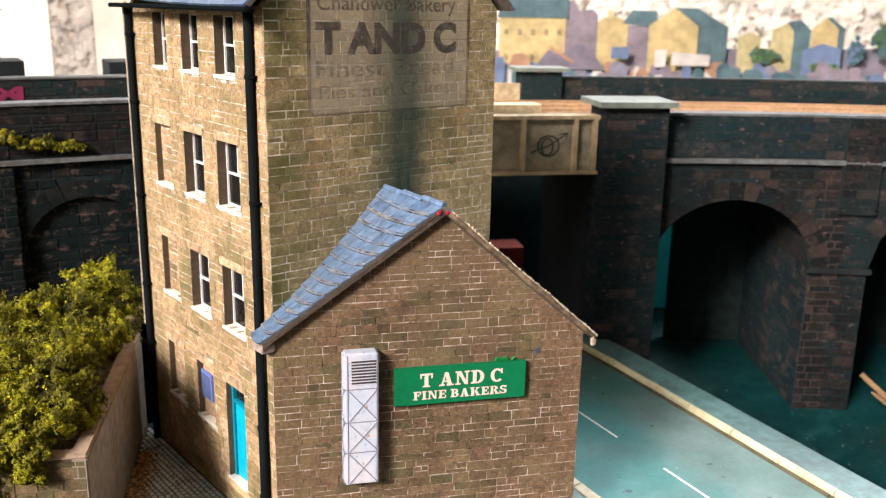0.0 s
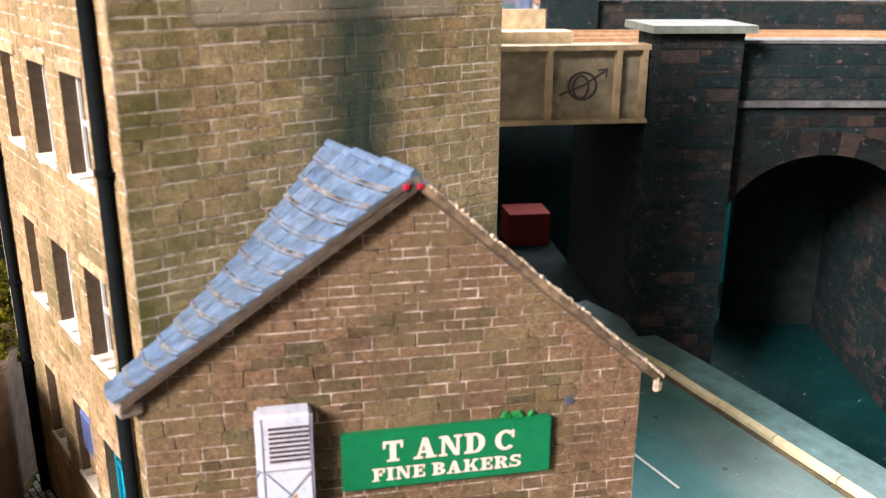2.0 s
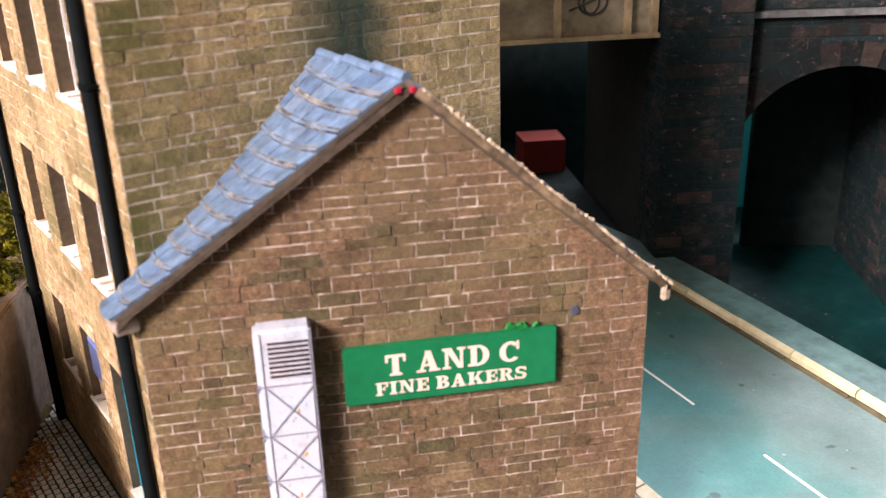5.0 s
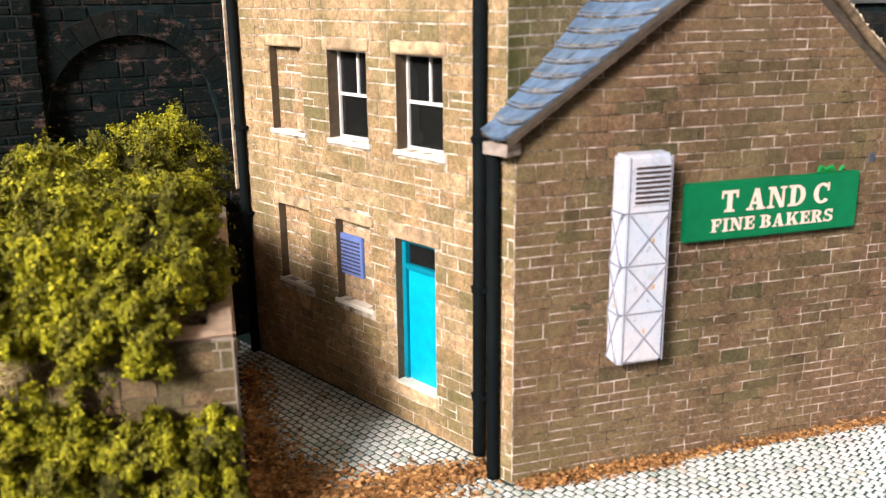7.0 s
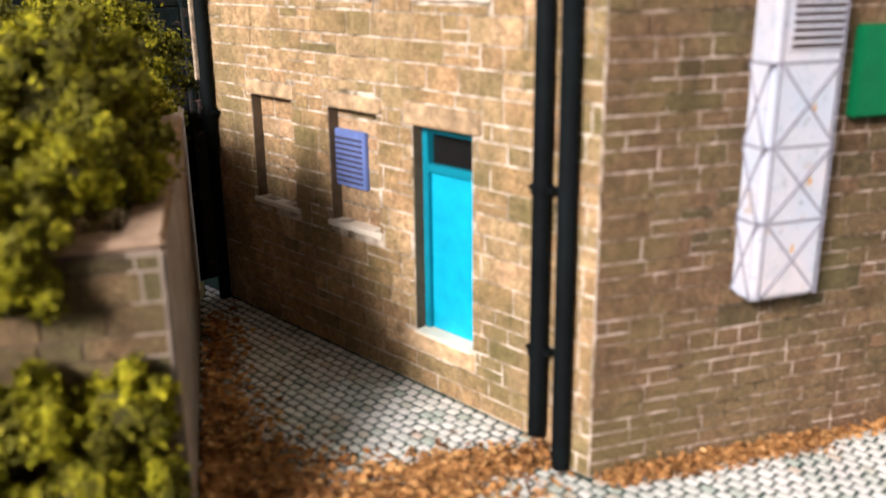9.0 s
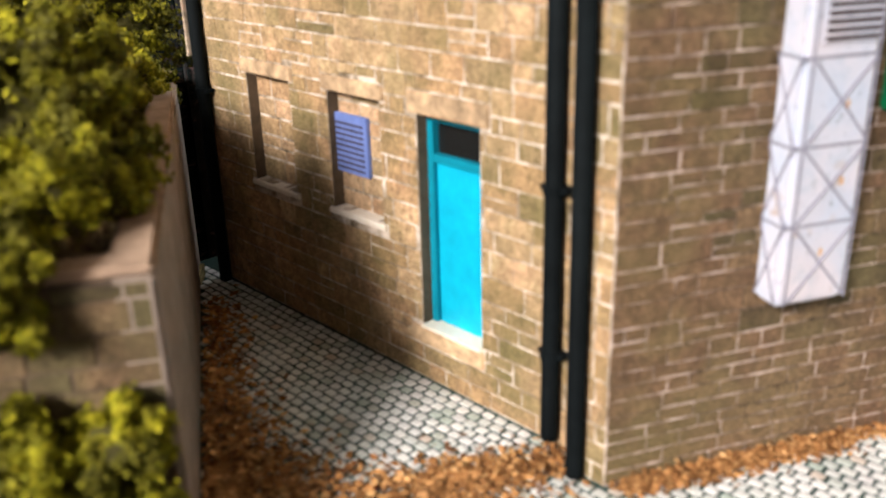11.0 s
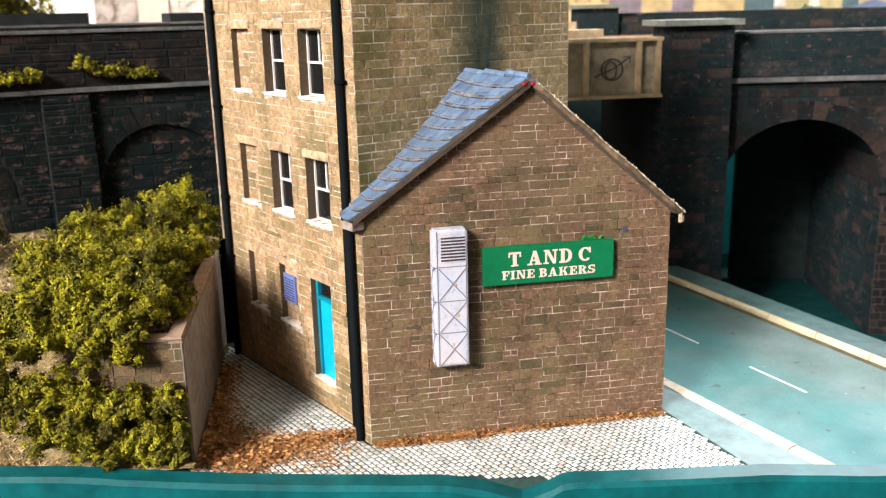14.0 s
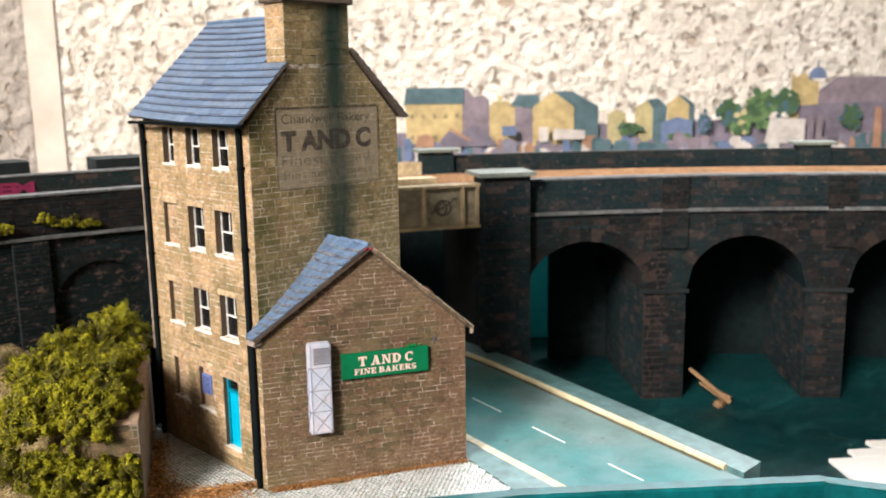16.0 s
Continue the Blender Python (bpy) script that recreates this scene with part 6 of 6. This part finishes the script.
flat("house_roof", [[(20.2, 7.35), (20.9, 7.45), (21.5, 6.9), (21.4, 4.6), (20.6, 4.6), (20.6, 6.8)]], T_ROOF, 0.34, "dark printed roof")
far_house(21.5, 22.9, 4.6, 7.0, 7.6, 0.4, 0.4, gable=True)
flat("blue_house", [[(21.1, 4.6), (23.1, 4.6), (23.1, 6.0), (22.1, 6.25), (21.1, 5.9)]], T_BLUE, 0.55, "pale blue printed house")
flat("tower_house", [[(29.6, 4.6), (31.4, 4.6), (31.4, 8.3), (31.1, 8.3), (30.4, 8.9), (29.9, 8.6), (29.6, 8.9)]], T_WALL, 0.3, "yellow printed tower")
flat("dome", [[(31.2 + 0.6 * math.cos(radians(x)), 8.5 + 0.75 * math.sin(radians(x))) for x in range(0, 181, 30)]], T_BLUE, 0.5, "blue-grey printed dome")
flat("dome_finial", [[(31.12, 9.2), (31.28, 9.2), (31.2, 9.75)]], T_ROOF2, 0.5, "pointed printed finial")
flat("long_roof", [[(31.4, 4.6), (60, 4.6), (60, 8.4), (32.6, 8.6), (31.4, 7.7)]], T_MAUVE, 0.24, "purple-grey printed hall roof")
flat("long_roof", [[(29.9, 4.6), (60, 4.6), (60, 6.9), (33, 7.0), (30.2, 6.8)]], T_ROOF2, 0.36, "purple printed roofs")
tr = random.Random(12)


def far_tree(a, z, w, h, tones):
    """A printed tree: many small overlapping leafy patches in an uneven outline."""
    crown = [(a + 0.42 * w * tr.uniform(0.75, 1.1) * math.cos(radians(x)), z + 0.42 * h * tr.uniform(0.75, 1.1) * math.sin(radians(x))) for x in range(0, 360, 24)]
    flat("town_tree", [crown], tones[0], 0.6, "hazy green printed tree")
    patches = [[] for _ in tones]
    for k in range(34):
        t, q = tr.uniform(0, 6.283), math.sqrt(tr.random())
        ca, cz, cr = a + 0.5 * w * q * math.cos(t), z + 0.5 * h * q * math.sin(t), 0.115 * min(w, h) * tr.uniform(0.6, 1.4)
        blob = [(ca + cr * tr.uniform(0.7, 1.2) * math.cos(radians(x)), cz + cr * tr.uniform(0.7, 1.15) * math.sin(radians(x))) for x in range(0, 360, 36)]
        patches[k % len(tones)].append((blob, 0.62 + k * 0.003))
    for tone, blobs in zip(tones, patches):
        g = Geo()
        for blob, d in blobs:
            g.prism(blob, d - 0.05, d, back_place)
        part("tree_patches", g, tone, town, "hazy green printed leaves")


far_tree(25.4, 6.5, 1.6, 1.8, (T_TREE, T_TREE, T_TREE3))
far_tree(27.5, 6.7, 2.0, 2.4, (T_TREE, T_TREE2, T_TREE2))
far_tree(28.9, 7.0, 2.0, 1.7, (T_TREE, T_TREE3, T_TREE))
far_tree(26.3, 5.9, 1.9, 1.5, (T_TREE2, T_TREE, T_WALL2))
far_tree(23.8, 5.9, 1.0, 1.5, (T_TREE3, T_BLUE, T_TREE3))
far_tree(33.5, 6.0, 1.4, 1.8, (T_TREE, T_TREE3, T_TREE))
far_tree(19.0, 5.6, 1.8, 0.9, (T_TREE, T_TREE3, T_TREE2))
far_tree(22.2, 5.0, 1.8, 0.5, (T_TREE2, T_TREE))
far_tree(39, 6.4, 2.6, 2.4, (T_TREE, T_TREE3))
low = [T_ROOF2, T_MAUVE, T_HAZE, T_ROOF2, T_BLUE, T_ROOF, T_MAUVE, T_HAZE, T_WHITE, T_ORANGE, T_TREE3]
a = 1.5
while a < 60:
    w, h = tr.uniform(0.3, 1.1), tr.uniform(0.12, 0.36)
    z = 4.70 + tr.uniform(-0.6, 0.3)
    tone = low[tr.randrange(len(low))]
    shape = [(a, z - 1), (a + w, z - 1), (a + w * 1.05, z), (a + w * tr.uniform(0.4, 0.8), z + h), (a + w * 0.15, z + h * 0.9), (a - w * 0.05, z)]
    flat("low_roof", [shape], tone, 0.74 + tr.uniform(0, 0.2), "small hazy printed roof")
    a += w * tr.uniform(0.3, 0.55)
flat("orange_roof", [[(5.5, 4.7), (6.7, 4.7), (6.6, 5.3), (6.2, 5.5), (5.7, 5.4)]], T_ORANGE, 0.97, "orange printed roof")
flat("dark_roof", [[(6.8, 4.7), (10.6, 4.7), (9.9, 5.6), (9.2, 6.1), (8.2, 5.4), (7.6, 5.7)]], T_ROOF2, 0.96, "purple printed roof")
flat("orange_ridge", [[(7.6, 5.75), (7.75, 5.85), (9.0, 5.1), (8.85, 5.0)]], T_ORANGE, 0.98, "orange printed ridge line")
flat("white_hall", [[(13.2, 4.9), (13.8, 4.9), (13.8, 5.8), (13.2, 5.8)]], T_WHITE, 0.97, "white printed building")
flat("white_hall", [[(14.1, 5.0), (16.1, 5.0), (16.1, 5.55), (14.1, 5.7)]], T_WHITE, 0.97, "white printed building")
flat("blue_shed", [[(10.9, 5.3), (11.8, 5.3), (11.8, 5.9), (10.9, 5.9)]], T_BLUE, 0.97, "blue printed shed")
flat("white_hall", [[(27.7, 4.5), (30.3, 4.5), (30.3, 6.0), (28.0, 6.1)]], T_WHITE, 0.95, "white printed building")
for a in (30.4, 30.95):
    flat("chimney_stack", [[(a, 3.6), (a + 0.4, 3.6), (a + 0.48, 6.3), (a + 0.14, 6.3)]], T_MAUVE, 1.0, "brown printed chimney")
flat("chimney_stack", [[(34.8, 3.6), (35.4, 3.6), (35.3, 6.6), (34.9, 6.7)]], T_ORANGE, 1.0, "brown printed chimney")


# ---- foliage ----
def foliage(name, lumps, count, size, material, label, category, seed, trunk=None, group="", clumps=13, fine=1.0):
    """Tufts of many small leaves heaped round uneven lumps (x, y, z, r), over a core coloured dark as the shade between
    them.
    """
    rg = np.random.RandomState(seed)
    ox, oy = lumps[0][0], lumps[0][1]
    oz = min(l[2] - l[3] for l in lumps)
    root = thing(name, (ox, oy, oz), label, category, group)
    core = Geo()
    bm = bmesh.new()
    bmesh.ops.create_icosphere(bm, subdivisions=2, radius=1.0)
    bm.verts.index_update()
    ball = [v.co.copy() for v in bm.verts]
    ball_faces = [tuple(w.index for w in f.verts) for f in bm.faces]
    bm.free()
    tufts = []
    for x, y, z, r in lumps:
        vs = []
        for co in ball:
            k = 0.58 + 0.15 * noise.noise(co * 2.1 + Vector((x, y, z)))
            vs.append((x + co.x * r * k, y + co.y * r * k, z + co.z * r * k))
        core.add(vs, ball_faces)
        n = clumps + int(6 * r / fine)
        for i in range(n):
            # even spread over the lump, crown tufts larger than the low ones
            h = 1 - 1.55 * (i + rg.rand()) / n
            a = i * 2.4 + rg.uniform(-0.5, 0.5)
            q = math.sqrt(max(0.0, 1 - h * h))
            inner = i % 4 == 3
            k = r * (rg.uniform(0.28, 0.40) if inner else rg.uniform(0.24, 0.44))
            out = r * (rg.uniform(0.32, 0.5) if inner else rg.uniform(0.62, 0.92))
            tufts.append((x + math.cos(a) * q * out, y + math.sin(a) * q * out, z + h * out * 0.95, k, math.cos(a) * q, math.sin(a) * q, h))
    part("twig_core", core, M_CORE, root, "inner core, coloured dark as shade")
    T = np.array(tufts)
    w = T[:, 3] ** 2
    L = T[rg.choice(len(T), count, p=w / w.sum())]
    d = rg.normal(size=(count, 3))
    d /= np.linalg.norm(d, axis=1)[:, None]
    d += L[:, 4:7] * 0.55 + np.array([0, 0, 0.15])
    d /= np.linalg.norm(d, axis=1)[:, None]
    seeds = [Vector((float(l[0]) * 5, float(l[1]) * 5, float(l[2]) * 5)) for l in L]
    rough = np.array([noise.noise(Vector(v) * 2.6 + q) + 0.6 * noise.noise(Vector(v) * 6.5 - q) for v, q in zip(d, seeds)])
    rad = L[:, 3] * (0.88 + 0.78 * rough + rg.uniform(-0.16, 0.08, count))
    stray = rg.rand(count) < 0.05
    rad[stray] *= rg.uniform(1.1, 1.5, stray.sum())
    c = L[:, :3] + d * rad[:, None]
    # hollows between the clumps, pressed in towards the dark core
    hollow = np.array([noise.noise(Vector(p) * 3.1) + 0.5 * noise.noise(Vector(p) * 7.0) for p in c.tolist()])
    c -= L[:, 4:7] * (L[:, 3] * 1.7 * np.clip((-0.06 - hollow) / 0.16, 0, 1))[:, None]
    face = d + rg.normal(size=(count, 3)) * 0.34
    t1 = np.cross(face, rg.normal(size=(count, 3)))
    t1 /= np.linalg.norm(t1, axis=1)[:, None]
    t2 = np.cross(face, t1)
    t2 /= np.linalg.norm(t2, axis=1)[:, None]
    s = size * rg.uniform(0.45, 1.7, count)[:, None]
    verts = np.stack([c - t1 * s, c + t2 * s * 0.6, c + t1 * s, c - t2 * s * 0.6], 1).reshape(-1, 3)
    verts = (verts - np.array([ox, oy, oz])) * K
    me = bpy.data.meshes.new("leaves")
    me.from_pydata(verts.tolist(), [], np.arange(count * 4).reshape(-1, 4).tolist())
    me.materials.append(material)
    ob = new("leaves", me)
    ob.parent = root
    tagged(ob, kind="stuff")
    if trunk:
        part("trunk", Geo().tube(*trunk), M_CARD, root, "dark brown trunk")
    return root


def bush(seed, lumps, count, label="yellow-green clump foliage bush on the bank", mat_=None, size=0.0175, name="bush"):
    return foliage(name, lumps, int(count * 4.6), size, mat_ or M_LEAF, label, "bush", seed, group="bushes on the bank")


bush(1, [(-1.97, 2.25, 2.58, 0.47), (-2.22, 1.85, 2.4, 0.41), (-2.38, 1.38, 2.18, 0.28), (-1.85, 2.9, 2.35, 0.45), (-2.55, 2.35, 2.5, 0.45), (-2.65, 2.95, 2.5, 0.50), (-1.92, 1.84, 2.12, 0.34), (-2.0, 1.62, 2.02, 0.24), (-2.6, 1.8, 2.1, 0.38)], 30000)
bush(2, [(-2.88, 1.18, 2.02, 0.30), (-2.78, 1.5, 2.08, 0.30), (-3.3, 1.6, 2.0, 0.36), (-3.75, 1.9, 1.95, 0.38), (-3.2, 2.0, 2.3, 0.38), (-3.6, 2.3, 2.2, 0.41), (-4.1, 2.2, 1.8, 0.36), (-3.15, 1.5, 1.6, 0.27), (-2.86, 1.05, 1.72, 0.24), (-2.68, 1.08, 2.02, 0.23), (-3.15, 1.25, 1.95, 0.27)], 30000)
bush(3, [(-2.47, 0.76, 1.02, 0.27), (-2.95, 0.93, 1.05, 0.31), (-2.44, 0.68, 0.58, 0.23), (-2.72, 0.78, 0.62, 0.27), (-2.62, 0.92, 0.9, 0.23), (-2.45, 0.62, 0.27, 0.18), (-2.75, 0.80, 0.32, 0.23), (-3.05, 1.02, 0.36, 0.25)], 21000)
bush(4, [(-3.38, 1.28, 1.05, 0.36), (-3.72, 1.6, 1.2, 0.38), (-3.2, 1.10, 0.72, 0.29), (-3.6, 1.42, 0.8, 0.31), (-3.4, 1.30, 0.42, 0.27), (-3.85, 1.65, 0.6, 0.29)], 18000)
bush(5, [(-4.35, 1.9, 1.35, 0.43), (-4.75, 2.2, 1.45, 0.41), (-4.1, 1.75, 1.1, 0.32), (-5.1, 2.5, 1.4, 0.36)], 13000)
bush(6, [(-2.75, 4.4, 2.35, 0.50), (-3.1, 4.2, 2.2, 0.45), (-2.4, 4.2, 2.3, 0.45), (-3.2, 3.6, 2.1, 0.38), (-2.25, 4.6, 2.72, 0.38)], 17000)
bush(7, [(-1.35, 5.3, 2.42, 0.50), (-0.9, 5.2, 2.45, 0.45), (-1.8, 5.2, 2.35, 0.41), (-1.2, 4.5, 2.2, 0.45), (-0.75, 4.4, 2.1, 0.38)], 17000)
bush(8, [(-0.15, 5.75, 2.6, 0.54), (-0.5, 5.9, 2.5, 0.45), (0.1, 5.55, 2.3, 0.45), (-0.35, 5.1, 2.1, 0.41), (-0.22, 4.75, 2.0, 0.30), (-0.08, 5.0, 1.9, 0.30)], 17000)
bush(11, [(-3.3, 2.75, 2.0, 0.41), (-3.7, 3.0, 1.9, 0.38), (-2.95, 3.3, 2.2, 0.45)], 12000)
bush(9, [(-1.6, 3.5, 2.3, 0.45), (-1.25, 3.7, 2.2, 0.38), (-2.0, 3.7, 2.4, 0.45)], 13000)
bush(10, [(-3.6, 5.9, 2.75, 0.45), (-4.2, 5.8, 2.8, 0.50), (-4.8, 5.6, 2.7, 0.45)], 9000, "dark green bushes below the viaduct wall", M_LEAF_DARK)
foliage("tree", [(-1.2, 16.4, 7.9, 1.4), (-0.15, 16.4, 7.2, 0.95), (-2.4, 16.6, 8.7, 1.8), (-0.2, 16.3, 6.3, 0.85), (-1.6, 16.4, 6.2, 1.3), (-3.6, 16.8, 7.4, 1.8)], 30000, 0.06, M_LEAF,
        "yellow-green model tree rising beyond the viaduct", "tree", 31, trunk=([(-1.6, 16.5, BASE_Z), (-1.5, 16.5, 3.0), (-1.4, 16.5, 7.0)], [0.32, 0.26, 0.12], 9))
for k, (t0, t1, n) in enumerate(((7.7, 10.1, 10), (3.6, 6.2, 9))):
    lumps = []
    rg = random.Random(50 + k)
    for i in range(n):
        th = t0 + (t1 - t0) * i / (n - 1)
        r = (0.16 if k else 0.19 - 0.09 * i / n) * rg.uniform(0.8, 1.2)
        lumps.append((*arc(th, -0.10, 4.94 + r * (0.9 if k else 1.2) + (0.12 if i < 2 and not k else 0.0)), r))
    foliage("ledge_moss", lumps, 4500, 0.022, M_LEAF, "yellow-green weeds growing on the viaduct ledge", "weeds", 60 + k, group="weeds on the ledge")

# ---- leaf litter ----
def litter(name, spots, count, size, label, seed):
    rg = np.random.RandomState(seed)
    verts, faces = [], []
    k = 0
    for _ in range(count):
        x0, y0, x1, y1, sp, h = spots[rg.choice(len(spots))]
        t = rg.rand()
        x = x0 + (x1 - x0) * t + rg.normal() * sp
        y = y0 + (y1 - y0) * t + rg.normal() * sp
        inside = (x > WX - 0.04 and y > TF - 0.02) or (Vector((x, y, 0)) - P0).dot(AN) < 0.03 and x > 0.03 and y < TF + 0.05
        wall_x = RW0.x + (RW1.x - RW0.x) * (y - RW0.y) / (RW1.y - RW0.y)
        if inside or (y > 0.74 and x < wall_x + 0.03) or b_of(x, y) < -1.12 or x < -2.3:
            continue
        z = 0.004 + abs(rg.normal()) * h
        s = size * rg.uniform(0.6, 1.5)
        a, tilt = rg.uniform(0, 6.28), rg.uniform(-0.5, 0.5)
        ca, sa = math.cos(a), math.sin(a)
        for u, v, w in ((-1, 0, 0.1), (0, 0.5, tilt), (1, 0, -0.1), (0.1, -0.45, -tilt * 0.5)):
            verts.append((x + s * (u * ca - v * sa), y + s * (u * sa + v * ca), max(z + s * w, 0.003)))
        faces.append((k, k + 1, k + 2, k + 3))
        k += 4
    g = Geo().add(verts, faces)
    thing(name, (spots[0][0], spots[0][1], 0), label, "leaf litter", kind="stuff", geo=g, material=M_LITTER)


litter("leaf_litter", [(-1.72, 1.2, -0.25, 3.9, 0.13, 0.03), (-1.75, 1.0, -1.2, 2.2, 0.20, 0.03), (-1.8, 0.5, -1.35, 1.2, 0.26, 0.03), (-2.0, 0.75, -1.5, 1.6, 0.14, 0.03), (-1.7, 0.3, -0.8, 0.42, 0.20, 0.015)], 7600, 0.035, "brown fallen leaves drifted against the retaining wall", 3)
litter("leaf_drift", [(-0.45, 0.28, 0.12, 0.02, 0.09, 0.035), (-0.9, 0.45, -0.3, 0.3, 0.14, 0.012), (-0.8, -0.3, -0.4, 0.2, 0.25, 0.006)], 2000, 0.028, "small drift of brown leaves at the downpipe", 4)
pa, pb = P0 + AN * 0.07, P0 + AU * AW + AN * 0.07
litter("leaf_line", [(pa.x + 0.1, pa.y - 0.05, pb.x, pb.y, 0.045, 0.025), (pa.x + 0.1, pa.y - 0.05, pa.x + 1.6, pa.y - 0.8, 0.06, 0.03)], 6500, 0.023, "line of brown leaves along the foot of the wall", 5)

# ---- dry scatter on the bank ----
sg = np.random.RandomState(77)
strands, strand_faces = [], []
while len(strand_faces) < 15000:
    a, b = sg.uniform(-9.5, -2.2), -1.2 + abs(sg.normal()) * 2.2
    x, y, _ = room(a, b, 0)
    wall_x = RW0.x + (RW1.x - RW0.x) * (y - RW0.y) / (RW1.y - RW0.y) - 0.3
    behind = -(Vector((x, y, 0)) - RW0).dot(RFN)
    if math.hypot(x - CX, y - CY) > RAD - 0.1 or x > (wall_x if behind > 0 else -2.3) or (x > -3.5 and -0.1 < behind < 0.35):
        continue
    z = bank_height(x, y)
    s, turn, lift = 0.05 * sg.uniform(0.5, 1.8), sg.uniform(0, 6.28), sg.uniform(0.0, 0.9)
    dx, dy = math.cos(turn) * s, math.sin(turn) * s
    n = len(strands)
    strands += [(x - dx, y - dy, z), (x - dy * 0.22, y + dx * 0.22, z + s * 0.3), (x + dx, y + dy, z + s * lift), (x + dy * 0.22, y - dx * 0.22, z + s * 0.25)]
    strand_faces.append((n, n + 1, n + 2, n + 3))
thing("dry_scatter", tuple(room(-5, 0, 0.2)), "straw-coloured dry scatter on the bank", "scatter", kind="stuff", geo=Geo().add(strands, strand_faces), material=M_STRAW)

# ---- setts ----
yard_ob = thing("yard_paving", (0, -1, BASE_Z), "pale stone setts with dark green joints", "paving", kind="structure")
bed = Geo()
outline = [(-2.9, 1.6)] + [(x, front_y(x) + 0.03) for x in (-2.9, 3.45)] + [(SETT_EDGE(-4.1), -4.1), (SETT_EDGE(-2.2), -2.2), (4.24, 5.0), (-0.2, 5.0), (-1.75, 1.6)]
bed.add([(x, y, z) for z in (-0.008, BASE_Z) for x, y in outline], [tuple(range(8)), tuple(range(15, 7, -1))] + [(i, (i + 1) % 8, 8 + (i + 1) % 8, 8 + i) for i in range(8)])
part("sett_bed", bed, M_SETT_BED, yard_ob, "dark green joints")
sr = random.Random(5)
pieces = []
SW, SL = 0.087, 0.115
for i in range(int(6.9 / SW)):
    x = -2.6 + i * SW
    y = -5.0 + (SL / 2 if i % 2 else 0) + sr.uniform(-0.01, 0.01)
    while y < 4.9:
        y += SL
        xx = x
        if b_of(xx, y) < -1.17 or xx > SETT_EDGE(y) - 0.03:
            continue
        if xx > WX - 0.02 and y > TF - 0.1 or (y < TF and (Vector((xx, y, 0)) - P0).dot(AN) < -0.02 and xx > 0.05):
            continue
        if y > 0.74 and xx < RW0.x + (RW1.x - RW0.x) * (y - RW0.y) / (RW1.y - RW0.y) + 0.02 or y <= 0.74 and xx < -2.3:
            continue
        pieces.append((xx, y))
pieces.sort(key=lambda p: math.hypot(p[0] + 0.55, p[1] - 0.55))
alike = []
for n in range(5):
    g = Geo()
    hw, hl = SW * 0.392 * sr.uniform(0.94, 1.0), SL * 0.402 * sr.uniform(0.94, 1.0)
    c = [(-hw, -hl), (0, -hl * 1.05), (hw, -hl), (hw, hl), (0, hl * 1.04), (-hw, hl)]
    c = [(x + sr.uniform(-0.004, 0.004), y + sr.uniform(-0.004, 0.004)) for x, y in c]
    g.add([(x, y, -0.010) for x, y in c] + [(x, y, -0.003) for x, y in c] + [(x * 0.88, y * 0.9, 0.0) for x, y in c],
          [(12, 13, 14, 15, 16, 17)] + [(i, (i + 1) % 6, 6 + (i + 1) % 6, 6 + i) for i in range(6)] + [(6 + i, 6 + (i + 1) % 6, 12 + (i + 1) % 6, 12 + i) for i in range(6)])
    alike.append(g)
meshes = [g.mesh("sett", (0, 0, 0), M_SETT) for g in alike]
rest = Geo()
for n, (x, y) in enumerate(pieces):
    dz = sr.uniform(-0.002, 0.002)
    if n < 300:
        ob = new("sett", meshes[n % 5])
        ob.parent = yard_ob
        ob.location = (Vector((x, y, dz)) - ORIGIN[yard_ob.name]) * K
    else:
        rest.add([(px + x, py + y, pz + dz) for px, py, pz in alike[sr.randrange(5)].v], alike[0].f)
part("remaining_paving", rest, M_SETT, yard_ob, fix=False, kind="stuff")
